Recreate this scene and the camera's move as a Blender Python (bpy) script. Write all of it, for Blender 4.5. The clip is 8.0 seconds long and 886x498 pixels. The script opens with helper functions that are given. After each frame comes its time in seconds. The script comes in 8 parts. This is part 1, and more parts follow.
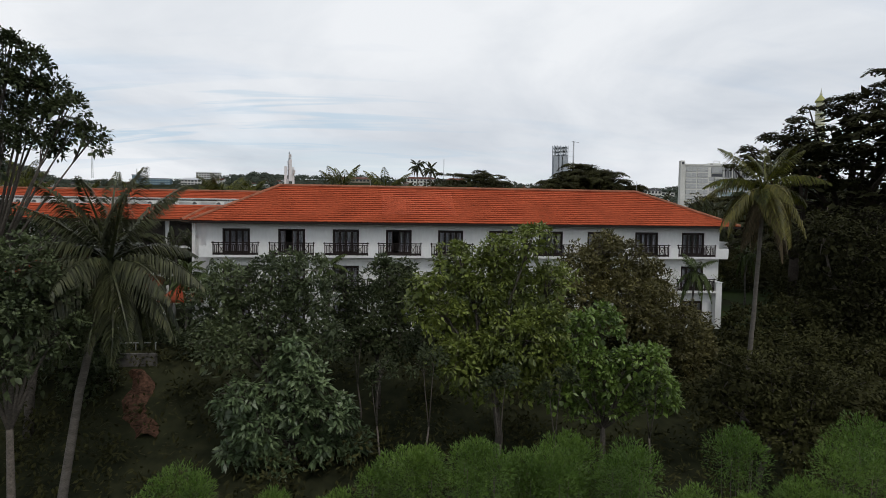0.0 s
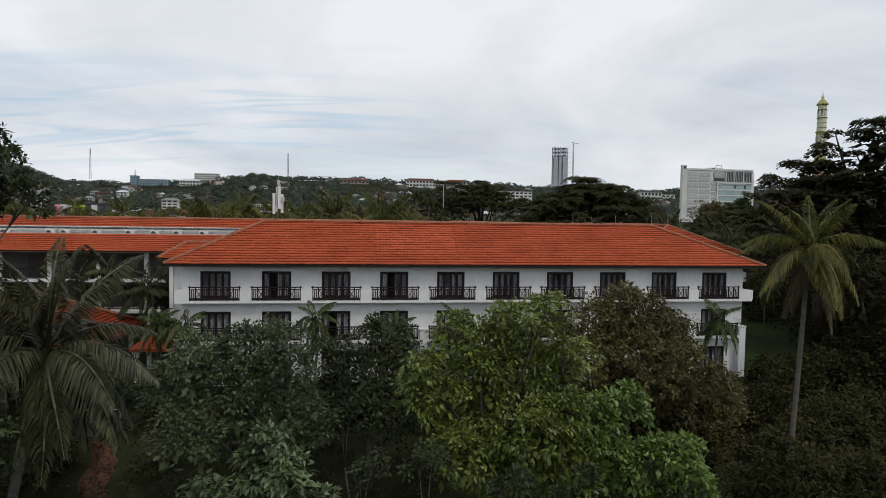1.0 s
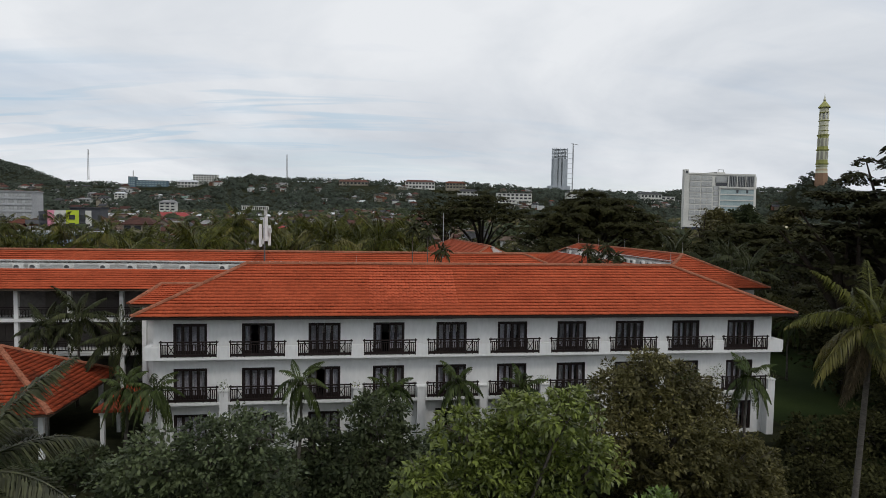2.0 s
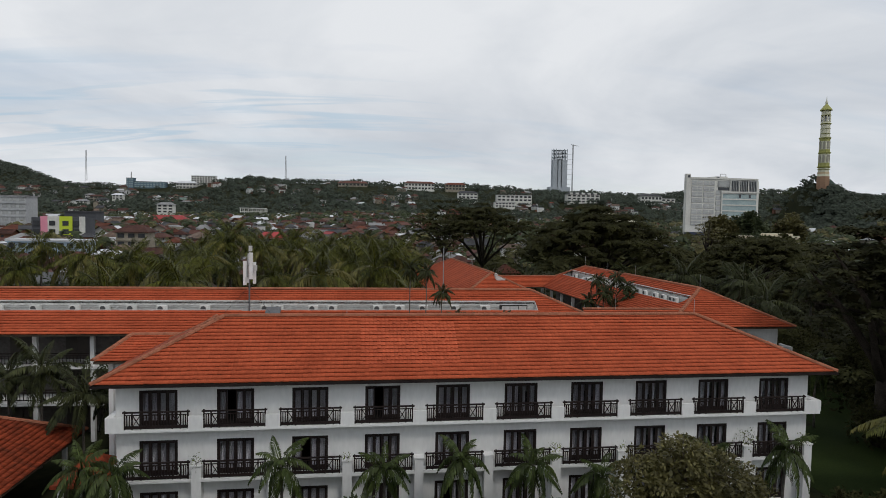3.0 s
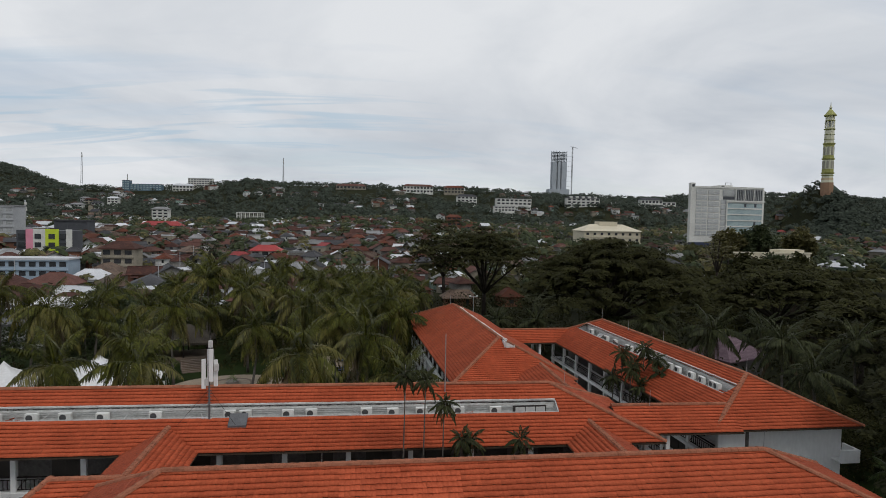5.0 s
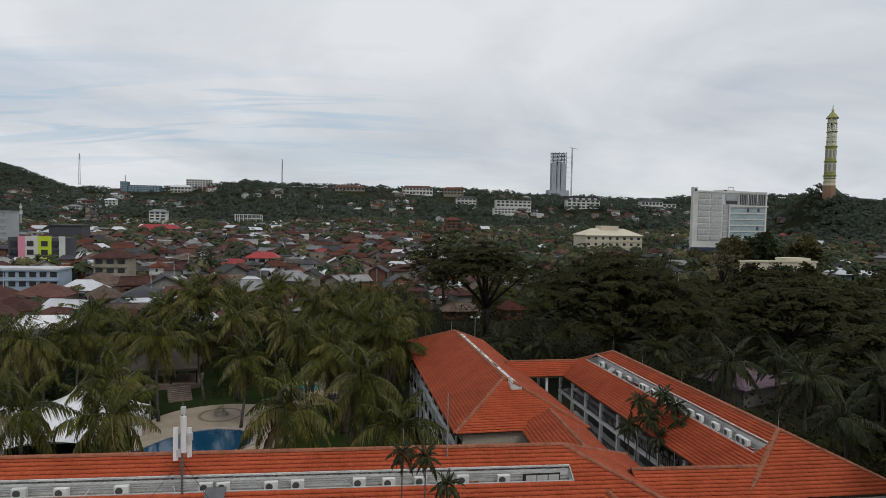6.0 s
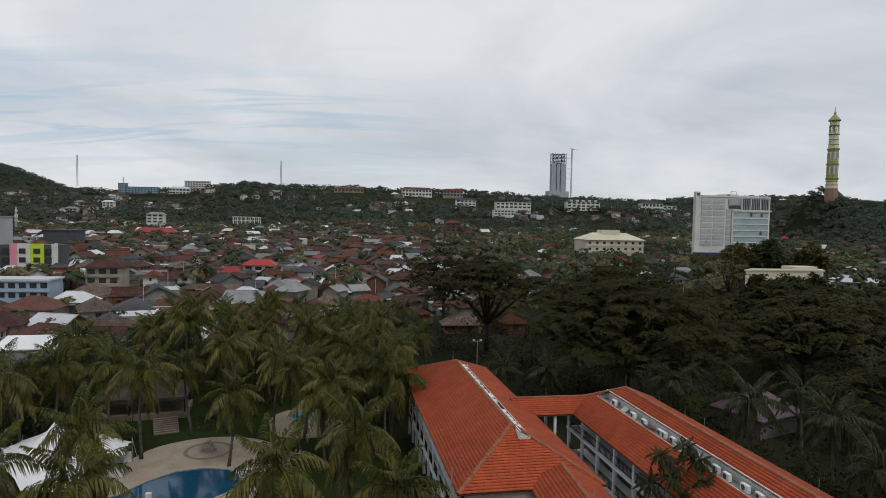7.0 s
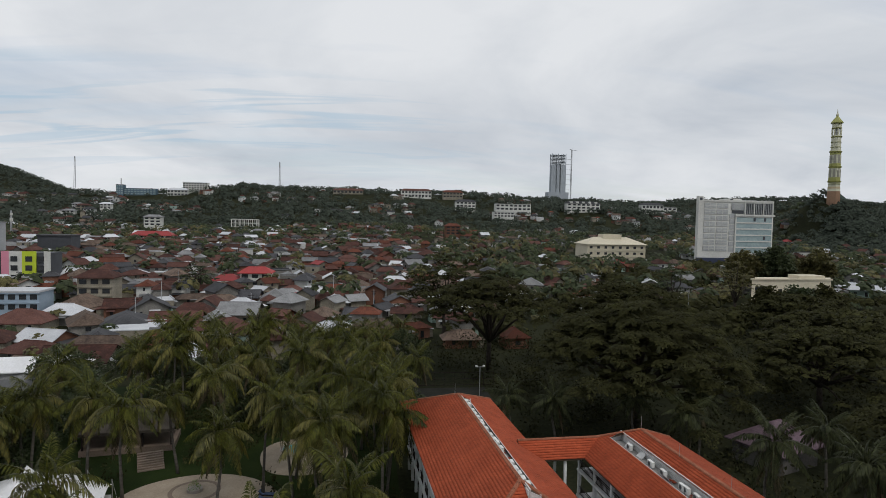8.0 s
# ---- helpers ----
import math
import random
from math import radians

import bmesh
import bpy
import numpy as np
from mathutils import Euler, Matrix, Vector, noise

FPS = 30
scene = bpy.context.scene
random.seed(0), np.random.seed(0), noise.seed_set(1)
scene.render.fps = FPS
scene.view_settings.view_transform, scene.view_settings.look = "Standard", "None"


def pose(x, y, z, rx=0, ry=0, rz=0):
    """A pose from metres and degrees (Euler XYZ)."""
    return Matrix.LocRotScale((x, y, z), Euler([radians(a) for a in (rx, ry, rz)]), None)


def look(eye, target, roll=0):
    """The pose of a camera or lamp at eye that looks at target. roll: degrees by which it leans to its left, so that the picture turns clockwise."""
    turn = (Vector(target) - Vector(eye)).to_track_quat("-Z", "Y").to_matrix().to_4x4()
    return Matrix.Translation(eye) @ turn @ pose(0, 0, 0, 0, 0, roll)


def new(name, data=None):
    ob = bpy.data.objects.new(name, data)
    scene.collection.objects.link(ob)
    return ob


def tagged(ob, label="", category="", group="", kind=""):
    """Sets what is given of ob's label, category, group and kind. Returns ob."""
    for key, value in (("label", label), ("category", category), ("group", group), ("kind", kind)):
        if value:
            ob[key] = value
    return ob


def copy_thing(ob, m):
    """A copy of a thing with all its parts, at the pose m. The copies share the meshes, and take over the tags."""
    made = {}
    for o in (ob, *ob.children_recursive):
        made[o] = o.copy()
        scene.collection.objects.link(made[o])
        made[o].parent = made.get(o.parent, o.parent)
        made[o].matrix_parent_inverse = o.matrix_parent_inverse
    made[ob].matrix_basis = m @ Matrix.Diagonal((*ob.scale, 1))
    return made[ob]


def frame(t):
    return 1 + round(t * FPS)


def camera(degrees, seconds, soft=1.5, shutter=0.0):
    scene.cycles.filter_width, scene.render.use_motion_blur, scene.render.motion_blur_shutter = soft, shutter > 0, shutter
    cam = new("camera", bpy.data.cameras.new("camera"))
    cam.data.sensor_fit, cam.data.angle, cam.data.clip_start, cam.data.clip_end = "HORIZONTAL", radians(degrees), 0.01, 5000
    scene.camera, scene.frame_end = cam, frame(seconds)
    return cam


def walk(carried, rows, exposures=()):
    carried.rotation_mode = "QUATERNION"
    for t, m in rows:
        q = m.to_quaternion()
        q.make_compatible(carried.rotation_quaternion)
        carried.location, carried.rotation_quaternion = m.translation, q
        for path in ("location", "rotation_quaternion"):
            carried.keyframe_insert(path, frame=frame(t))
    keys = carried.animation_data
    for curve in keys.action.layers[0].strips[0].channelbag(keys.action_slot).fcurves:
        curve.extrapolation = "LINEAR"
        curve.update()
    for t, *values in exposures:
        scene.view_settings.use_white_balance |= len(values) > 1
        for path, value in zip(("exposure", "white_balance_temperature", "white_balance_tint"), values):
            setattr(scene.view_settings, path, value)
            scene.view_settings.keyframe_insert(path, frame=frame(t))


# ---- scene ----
cam = camera(72.9, 8.0, soft=0.55)
PATH = [
    (0.0, (11.515, -47.57, 9.116), (12.812, -37.666, 8.62), 0.71),
    (1.0, (12.018, -43.309, 12.092), (13.325, -33.407, 11.598), 0.81),
    (2.0, (12.499, -38.962, 15.081), (13.817, -29.061, 14.589), 0.9),
    (3.0, (12.959, -34.529, 18.081), (14.288, -24.63, 17.591), 0.98),
    (4.0, (13.397, -30.01, 21.094), (14.737, -20.113, 20.605), 1.04),
    (5.0, (13.814, -25.406, 24.118), (15.165, -15.51, 23.63), 1.09),
    (6.0, (14.209, -20.715, 27.155), (15.571, -10.821, 26.668), 1.12),
    (7.0, (14.582, -15.939, 30.203), (15.955, -6.046, 29.717), 1.13),
    (8.0, (14.934, -11.077, 33.263), (16.318, -1.185, 32.777), 1.14),
]
walk(cam, [(t, look(eye, target, roll)) for t, eye, target, roll in PATH],
     exposures=[(0.0, 0.15), (1.5, 0.09), (3.5, -0.03), (4.5, -0.06), (6.5, -0.06), (8.0, -0.05)])

# ---- sky and sun: a bright overcast with thin clouds ----
SUN_ELEV, SUN_AZ = radians(54), radians(150)
world = bpy.data.worlds.new("sky")
scene.world = world
world.use_nodes = True


def sky_nodes():
    nt = world.node_tree
    n, l = nt.nodes, nt.links
    n.clear()
    out = n.new("ShaderNodeOutputWorld")
    back = n.new("ShaderNodeBackground")
    sky = n.new("ShaderNodeTexSky")
    sky.sky_type, sky.sun_disc = "NISHITA", False
    sky.sun_elevation, sky.sun_rotation = SUN_ELEV, SUN_AZ
    tc = n.new("ShaderNodeTexCoord")
    sep = n.new("ShaderNodeSeparateXYZ")
    l.new(tc.outputs["Generated"], sep.inputs[0])
    # clouds lie on a high flat layer: the direction divided by its height
    top = n.new("ShaderNodeMath")
    top.operation = "MAXIMUM"
    l.new(sep.outputs[2], top.inputs[0])
    top.inputs[1].default_value = 0.0
    add = n.new("ShaderNodeMath")
    add.operation = "ADD"
    l.new(top.outputs[0], add.inputs[0])
    add.inputs[1].default_value = 0.22
    div = n.new("ShaderNodeVectorMath")
    div.operation = "DIVIDE"
    comb = n.new("ShaderNodeCombineXYZ")
    for k in range(3):
        l.new(add.outputs[0], comb.inputs[k])
    l.new(tc.outputs["Generated"], div.inputs[0])
    l.new(comb.outputs[0], div.inputs[1])
    big = n.new("ShaderNodeTexNoise")
    big.inputs["Scale"].default_value = 0.75
    big.inputs["Detail"].default_value = 6
    big.inputs["Roughness"].default_value = 0.55
    big.inputs["Distortion"].default_value = 0.5
    l.new(div.outputs[0], big.inputs["Vector"])
    shade = n.new("ShaderNodeValToRGB")
    shade.color_ramp.elements[0].position = 0.30
    shade.color_ramp.elements[0].color = (0.56, 0.61, 0.68, 1)
    shade.color_ramp.elements[1].position = 0.62
    shade.color_ramp.elements[1].color = (0.86, 0.885, 0.92, 1)
    l.new(big.outputs["Fac"], shade.inputs[0])
    # thin gaps of blue, stretched sideways
    mp = n.new("ShaderNodeMapping")
    mp.inputs["Scale"].default_value = (0.5, 2.4, 1.0)
    mp.inputs["Location"].default_value = (3.1, 0.4, 0.0)
    l.new(div.outputs[0], mp.inputs["Vector"])
    gap = n.new("ShaderNodeTexNoise")
    gap.inputs["Scale"].default_value = 0.9
    gap.inputs["Detail"].default_value = 5
    l.new(mp.outputs[0], gap.inputs["Vector"])
    gr = n.new("ShaderNodeValToRGB")
    gr.color_ramp.elements[0].position, gr.color_ramp.elements[0].color = 0.53, (0, 0, 0, 1)
    gr.color_ramp.elements[1].position, gr.color_ramp.elements[1].color = 0.66, (0.30, 0.30, 0.30, 1)
    l.new(gap.outputs["Fac"], gr.inputs[0])
    blue = n.new("ShaderNodeMixRGB")
    blue.blend_type = "MULTIPLY"
    blue.inputs[0].default_value = 1.0
    blue.inputs[2].default_value = (0.13, 0.13, 0.13, 1)
    l.new(sky.outputs[0], blue.inputs[1])
    mix = n.new("ShaderNodeMixRGB")
    l.new(gr.outputs[0], mix.inputs[0])
    l.new(shade.outputs[0], mix.inputs[1])
    l.new(blue.outputs[0], mix.inputs[2])
    # long thin wisps where the blue shows, low down and mostly in the north-west
    thin = n.new("ShaderNodeMapping")
    thin.inputs["Scale"].default_value = (1.5, 9.0, 1.0)
    thin.inputs["Rotation"].default_value = (0, 0, radians(6))
    l.new(div.outputs[0], thin.inputs["Vector"])
    wisp = n.new("ShaderNodeTexNoise")
    wisp.inputs["Scale"].default_value, wisp.inputs["Detail"].default_value, wisp.inputs["Distortion"].default_value = 0.8, 4, 0.8
    l.new(thin.outputs[0], wisp.inputs["Vector"])
    sharp = n.new("ShaderNodeMapRange")
    sharp.inputs["From Min"].default_value, sharp.inputs["From Max"].default_value = 0.55, 0.64
    sharp.inputs["To Max"].default_value = 0.65
    l.new(wisp.outputs["Fac"], sharp.inputs["Value"])
    fade = n.new("ShaderNodeValToRGB")
    stops = fade.color_ramp.elements
    stops[0].position, stops[0].color = 0.05, (0, 0, 0, 1)
    stops[1].position, stops[1].color = 0.12, (1, 1, 1, 1)
    for at, v in ((0.17, 0.9), (0.24, 0.0)):
        e = stops.new(at)
        e.color = (v, v, v, 1)
    l.new(sep.outputs[2], fade.inputs[0])
    west = n.new("ShaderNodeMapRange")
    west.inputs["From Min"].default_value, west.inputs["From Max"].default_value = 0.35, -0.05
    l.new(sep.outputs[0], west.inputs["Value"])
    m1, m2 = n.new("ShaderNodeMath"), n.new("ShaderNodeMath")
    m1.operation = m2.operation = "MULTIPLY"
    l.new(sharp.outputs[0], m1.inputs[0])
    l.new(fade.outputs[0], m1.inputs[1])
    l.new(m1.outputs[0], m2.inputs[0])
    l.new(west.outputs[0], m2.inputs[1])
    streak = n.new("ShaderNodeMixRGB")
    l.new(m2.outputs[0], streak.inputs[0])
    l.new(mix.outputs[0], streak.inputs[1])
    streak.inputs[2].default_value = (0.46, 0.62, 0.76, 1)
    l.new(streak.outputs[0], back.inputs["Color"])
    back.inputs["Strength"].default_value = 0.90
    l.new(back.outputs[0], out.inputs["Surface"])


sky_nodes()
sun_data = bpy.data.lights.new("sun", "SUN")
sun_data.energy, sun_data.angle, sun_data.color = 0.9, radians(12), (1.0, 0.96, 0.9)
sun = new("sun", sun_data)
sun.matrix_basis = look((math.cos(SUN_ELEV) * math.sin(SUN_AZ), math.cos(SUN_ELEV) * math.cos(SUN_AZ), math.sin(SUN_ELEV)), (0, 0, 0))


# ---- materials ----
def mat(name, a, b, scale=2.0, rough=0.8, bump=0.0, fine=30.0, metal=0.0, island=0.0, obj=0.0, spec=0.5, stretch=None):
    """Two colours mixed by noise at two scales, with bump; island/obj: brightness change from piece to piece."""
    m = bpy.data.materials.new(name)
    m.use_nodes = True
    nt = m.node_tree
    n, l = nt.nodes, nt.links
    bsdf = n["Principled BSDF"]
    tc = n.new("ShaderNodeTexCoord")
    mp = n.new("ShaderNodeMapping")
    if stretch:
        mp.inputs["Scale"].default_value = stretch
    geo = n.new("ShaderNodeNewGeometry")
    l.new(geo.outputs["Position"], mp.inputs["Vector"])
    big = n.new("ShaderNodeTexNoise")
    big.inputs["Scale"].default_value, big.inputs["Detail"].default_value = scale, 5
    small = n.new("ShaderNodeTexNoise")
    small.inputs["Scale"].default_value, small.inputs["Detail"].default_value = fine, 3
    l.new(mp.outputs[0], big.inputs["Vector"])
    l.new(mp.outputs[0], small.inputs["Vector"])
    av = n.new("ShaderNodeMath")
    av.operation = "MULTIPLY_ADD"
    l.new(small.outputs["Fac"], av.inputs[0])
    av.inputs[1].default_value = 0.5
    half = n.new("ShaderNodeMath")
    half.operation = "MULTIPLY"
    half.inputs[1].default_value = 0.5
    l.new(big.outputs["Fac"], half.inputs[0])
    l.new(half.outputs[0], av.inputs[2])
    ramp = n.new("ShaderNodeValToRGB")
    ramp.color_ramp.elements[0].position, ramp.color_ramp.elements[0].color = 0.36, (*a, 1)
    ramp.color_ramp.elements[1].position, ramp.color_ramp.elements[1].color = 0.64, (*b, 1)
    l.new(av.outputs[0], ramp.inputs[0])
    colour = ramp.outputs[0]
    for amount, source in ((island, geo.outputs["Random Per Island"]), (obj, None)):
        if amount:
            if source is None:
                source = n.new("ShaderNodeObjectInfo").outputs["Random"]
            mul = n.new("ShaderNodeMath")
            mul.operation = "MULTIPLY_ADD"
            l.new(source, mul.inputs[0])
            mul.inputs[1].default_value, mul.inputs[2].default_value = 2 * amount, 1 - amount
            hsv = n.new("ShaderNodeHueSaturation")
            l.new(mul.outputs[0], hsv.inputs["Value"])
            l.new(colour, hsv.inputs["Color"])
            colour = hsv.outputs[0]
    l.new(colour, bsdf.inputs["Base Color"])
    bsdf.inputs["Roughness"].default_value, bsdf.inputs["Metallic"].default_value = rough, metal
    bsdf.inputs["Specular IOR Level"].default_value = spec
    if bump:
        bp = n.new("ShaderNodeBump")
        bp.inputs["Strength"].default_value, bp.inputs["Distance"].default_value = bump, 0.05
        l.new(av.outputs[0], bp.inputs["Height"])
        l.new(bp.outputs[0], bsdf.inputs["Normal"])
    return m


def weather(m, dark, scale, start, amount):
    """Blotches of dark growth over a material, with a shape of their own."""
    nt = m.node_tree
    bsdf = nt.nodes["Principled BSDF"]
    colour = bsdf.inputs["Base Color"].links[0].from_socket
    geo = nt.nodes.new("ShaderNodeNewGeometry")
    tex = nt.nodes.new("ShaderNodeTexNoise")
    tex.inputs["Scale"].default_value, tex.inputs["Detail"].default_value, tex.inputs["Roughness"].default_value = scale, 9, 0.7
    nt.links.new(geo.outputs["Position"], tex.inputs["Vector"])
    span = nt.nodes.new("ShaderNodeMapRange")
    span.inputs["From Min"].default_value, span.inputs["From Max"].default_value = start, start + 0.16
    span.inputs["To Max"].default_value = amount
    nt.links.new(tex.outputs["Fac"], span.inputs["Value"])
    mix = nt.nodes.new("ShaderNodeMix")
    mix.data_type = "RGBA"
    nt.links.new(span.outputs[0], mix.inputs[0])
    nt.links.new(colour, mix.inputs[6])
    mix.inputs[7].default_value = (*dark, 1)
    nt.links.new(mix.outputs[2], bsdf.inputs["Base Color"])


TILE = mat("clay_tile", (0.335, 0.064, 0.026), (0.50, 0.104, 0.044), 0.5, 0.8, 0.2, 9.0, island=0.09, spec=0.18)
weather(TILE, (0.14, 0.034, 0.016), 0.8, 0.58, 0.16)
TILE_ONE = mat("single_clay_tile", (0.335, 0.064, 0.026), (0.50, 0.104, 0.044), 0.5, 0.8, 0.2, 9.0, obj=0.09, spec=0.18)
weather(TILE_ONE, (0.14, 0.034, 0.016), 0.8, 0.58, 0.16)
OLDTILE = mat("old_clay_tile", (0.17, 0.034, 0.016), (0.33, 0.062, 0.026), 0.6, 0.85, 0.3, 9.0, island=0.25, spec=0.1)
weather(OLDTILE, (0.06, 0.025, 0.016), 0.5, 0.5, 0.8)
CAP = mat("weathered_ridge_mortar", (0.20, 0.075, 0.042), (0.38, 0.145, 0.085), 1.8, 0.9, 0.5, 12.0, spec=0.15)
weather(CAP, (0.07, 0.045, 0.032), 1.5, 0.54, 0.7)
RENDERED = mat("white_render", (0.70, 0.70, 0.69), (0.80, 0.80, 0.79), 0.35, 0.85, 0.12, 5.0, stretch=(1, 1, 0.35), spec=0.2)
GREYWALL = mat("grey_render", (0.26, 0.26, 0.25), (0.38, 0.38, 0.36), 0.4, 0.85, 0.15, 5.0)
DARKWOOD = mat("dark_stained_wood", (0.012, 0.008, 0.008), (0.028, 0.019, 0.017), 1.0, 0.6, 0.1, 20.0, spec=0.2)
SOFFIT = mat("soffit_timber", (0.05, 0.035, 0.025), (0.10, 0.07, 0.05), 1.0, 0.8, 0.1, 10.0, spec=0.15)
GROUND = mat("ground_soil", (0.015, 0.017, 0.010), (0.036, 0.038, 0.019), 0.05, 0.95, 0.5, 1.5, spec=0.03)
GRASS = mat("lawn", (0.013, 0.023, 0.006), (0.028, 0.042, 0.011), 0.2, 0.9, 0.4, 8.0, spec=0.06)


# ---- helpers for building ----
def mesh_of(name, verts, faces, material, smooth=False):
    me = bpy.data.meshes.new(name)
    me.from_pydata([tuple(v) for v in verts], [], [tuple(f) for f in faces])
    me.materials.append(material)
    if smooth:
        me.polygons.foreach_set("use_smooth", [True] * len(me.polygons))
    me.update()
    return me


class Shape:
    """Collects boxes, prisms and tubes for one mesh."""

    def __init__(self):
        self.v, self.f = [], []

    def add(self, verts, faces):
        k = len(self.v)
        self.v += [tuple(v) for v in verts]
        self.f += [tuple(i + k for i in f) for f in faces]
        return self

    def box(self, x0, y0, z0, x1, y1, z1):
        v = [(x, y, z) for z in (z0, z1) for y in (y0, y1) for x in (x0, x1)]
        return self.add(v, [(0, 2, 3, 1), (4, 5, 7, 6), (0, 1, 5, 4), (2, 6, 7, 3), (0, 4, 6, 2), (1, 3, 7, 5)])

    def beam(self, a, b, w, h=None):
        """A square bar from a to b."""
        a, b, h = Vector(a), Vector(b), h or w
        d = (b - a).normalized()
        s = d.cross(Vector((0, 0, 1)))
        s = s.normalized() if s.length > 1e-4 else Vector((1, 0, 0))
        t = s.cross(d)
        v = [p + s * w / 2 * i + t * h / 2 * j for p in (a, b) for i, j in ((-1, -1), (1, -1), (1, 1), (-1, 1))]
        return self.add(v, [(0, 1, 2, 3), (7, 6, 5, 4), (0, 4, 5, 1), (1, 5, 6, 2), (2, 6, 7, 3), (3, 7, 4, 0)])

    def tube(self, pts, radii, n=8):
        k0 = len(self.v)
        for i, p in enumerate(pts):
            p = Vector(p)
            q = Vector(pts[min(i + 1, len(pts) - 1)]) - Vector(pts[max(i - 1, 0)])
            q.normalize()
            s = q.cross(Vector((0.3, 1, 0.1))).normalized()
            t = q.cross(s)
            for j in range(n):
                a = 2 * math.pi * j / n
                self.v.append(tuple(p + radii[i] * (math.cos(a) * s + math.sin(a) * t)))
        for i in range(len(pts) - 1):
            for j in range(n):
                a, b = k0 + i * n + j, k0 + i * n + (j + 1) % n
                self.f.append((a, b, b + n, a + n))
        self.f.append(tuple(k0 + j for j in reversed(range(n))))
        self.f.append(tuple(k0 + (len(pts) - 1) * n + j for j in range(n)))
        return self

    def prism(self, ring, z0, z1):
        n = len(ring)
        v = [(x, y, z0) for x, y in ring] + [(x, y, z1) for x, y in ring]
        return self.add(v, [tuple(reversed(range(n))), tuple(range(n, 2 * n))] + [(i, (i + 1) % n, n + (i + 1) % n, n + i) for i in range(n)])

    def mesh(self, name, material, smooth=False):
        return mesh_of(name, self.v, self.f, material, smooth)


def part(name, shape, material, parent, label="", smooth=False, kind=""):
    """Links a Shape (or a ready mesh) as one mesh object under a thing or part."""
    ob = new(name, shape if isinstance(shape, bpy.types.Mesh) else shape.mesh(name, material, smooth))
    ob.parent = parent
    return tagged(ob, label, kind=kind)


def thing(name, label, category, at=(0, 0, 0), rz=0.0, group="", kind=""):
    ob = new(name)
    ob.empty_display_size = 0.3
    ob.matrix_basis = pose(*at, rz=rz)
    return tagged(ob, label, category, group, kind)


# ---- the ground: hotel terrace, ravine in front of it, town and hill behind ----
def lerp_table(v, table):
    return np.interp(v, [a for a, _ in table], [b for _, b in table])


def ground_z(x, y):
    """Height of the ground."""
    x, y = np.asarray(x, float), np.asarray(y, float)
    z = lerp_table(y, [(-400, -9), (-60, -8), (-36, -7), (-24, -6), (-12, -2.6), (-8, -0.5), (-6, 0), (100, 0), (150, -1), (270, 3), (420, 7), (800, 15), (960, 42), (1160, 86), (1400, 93), (2200, 60), (4500, 60)])
    # the hill dips in the north-east
    drop = np.clip((x - 100) / 250, 0, 1) * (1 - np.clip((x - 520) / 380, 0, 1)) * np.clip((y - 820) / 300, 0, 1) * 13
    roll = (np.sin(x / 97 + 1.3) * np.cos(y / 130 + 0.6) * 4 + np.sin(x / 41 + y / 57) * 2) * np.clip((y - 150) / 500, 0, 1)
    # a far wooded peak in the north-west
    peak = 205 * np.exp(-(((x + 1700) / 430) ** 2 + ((y - 2900) / 700) ** 2))
    mosque = 54 * np.exp(-(((x - 493) / 25) ** 2 + ((y - 555) / 60) ** 2))
    # and lower again in the west, below the hospital
    west = np.clip((-x - 190) / 110, 0, 1) * np.clip((y - 880) / 200, 0, 1) * 17
    # a shelf in the hillside that carries the two large white houses
    shelf = 13 * np.exp(-(((x - 470) / 125) ** 2 + ((y - 1000) / 60) ** 2))
    return z - drop - west + roll + peak + mosque + shelf


def build_ground():
    xs = np.concatenate([np.linspace(-4500, -420, 34), np.linspace(-400, 500, 111), np.linspace(520, 4500, 34)])
    ys = np.concatenate([np.linspace(-1500, -90, 12), np.linspace(-80, 120, 81), np.linspace(126, 1500, 120), np.linspace(1540, 4700, 40)])
    gx, gy = np.meshgrid(xs, ys)
    gz = ground_z(gx, gy)
    v = np.stack([gx, gy, gz], -1).reshape(-1, 3)
    nx = len(xs)
    f = [(j * nx + i, j * nx + i + 1, (j + 1) * nx + i + 1, (j + 1) * nx + i) for j in range(len(ys) - 1) for i in range(nx - 1)]
    ob = new("ground", mesh_of("ground", v.tolist(), f, GROUND, True))
    tagged(ob, "dark soil and undergrowth falling into a ravine and rising to a hill", "ground", kind="structure")


build_ground()

# ---- hotel roofs ----
ROW, COL = 0.315, 0.25
EAVE, RIDGE = 8.78, 11.77


def inside(px, py, poly):
    """Which of the points lie in the polygon."""
    ok = np.zeros(len(px), bool)
    for (x0, y0), (x1, y1) in zip(poly, poly[1:] + poly[:1]):
        if y0 != y1:
            ok ^= ((y0 > py) != (y1 > py)) & (px < (x1 - x0) * (py - y0) / (y1 - y0) + x0)
    return ok


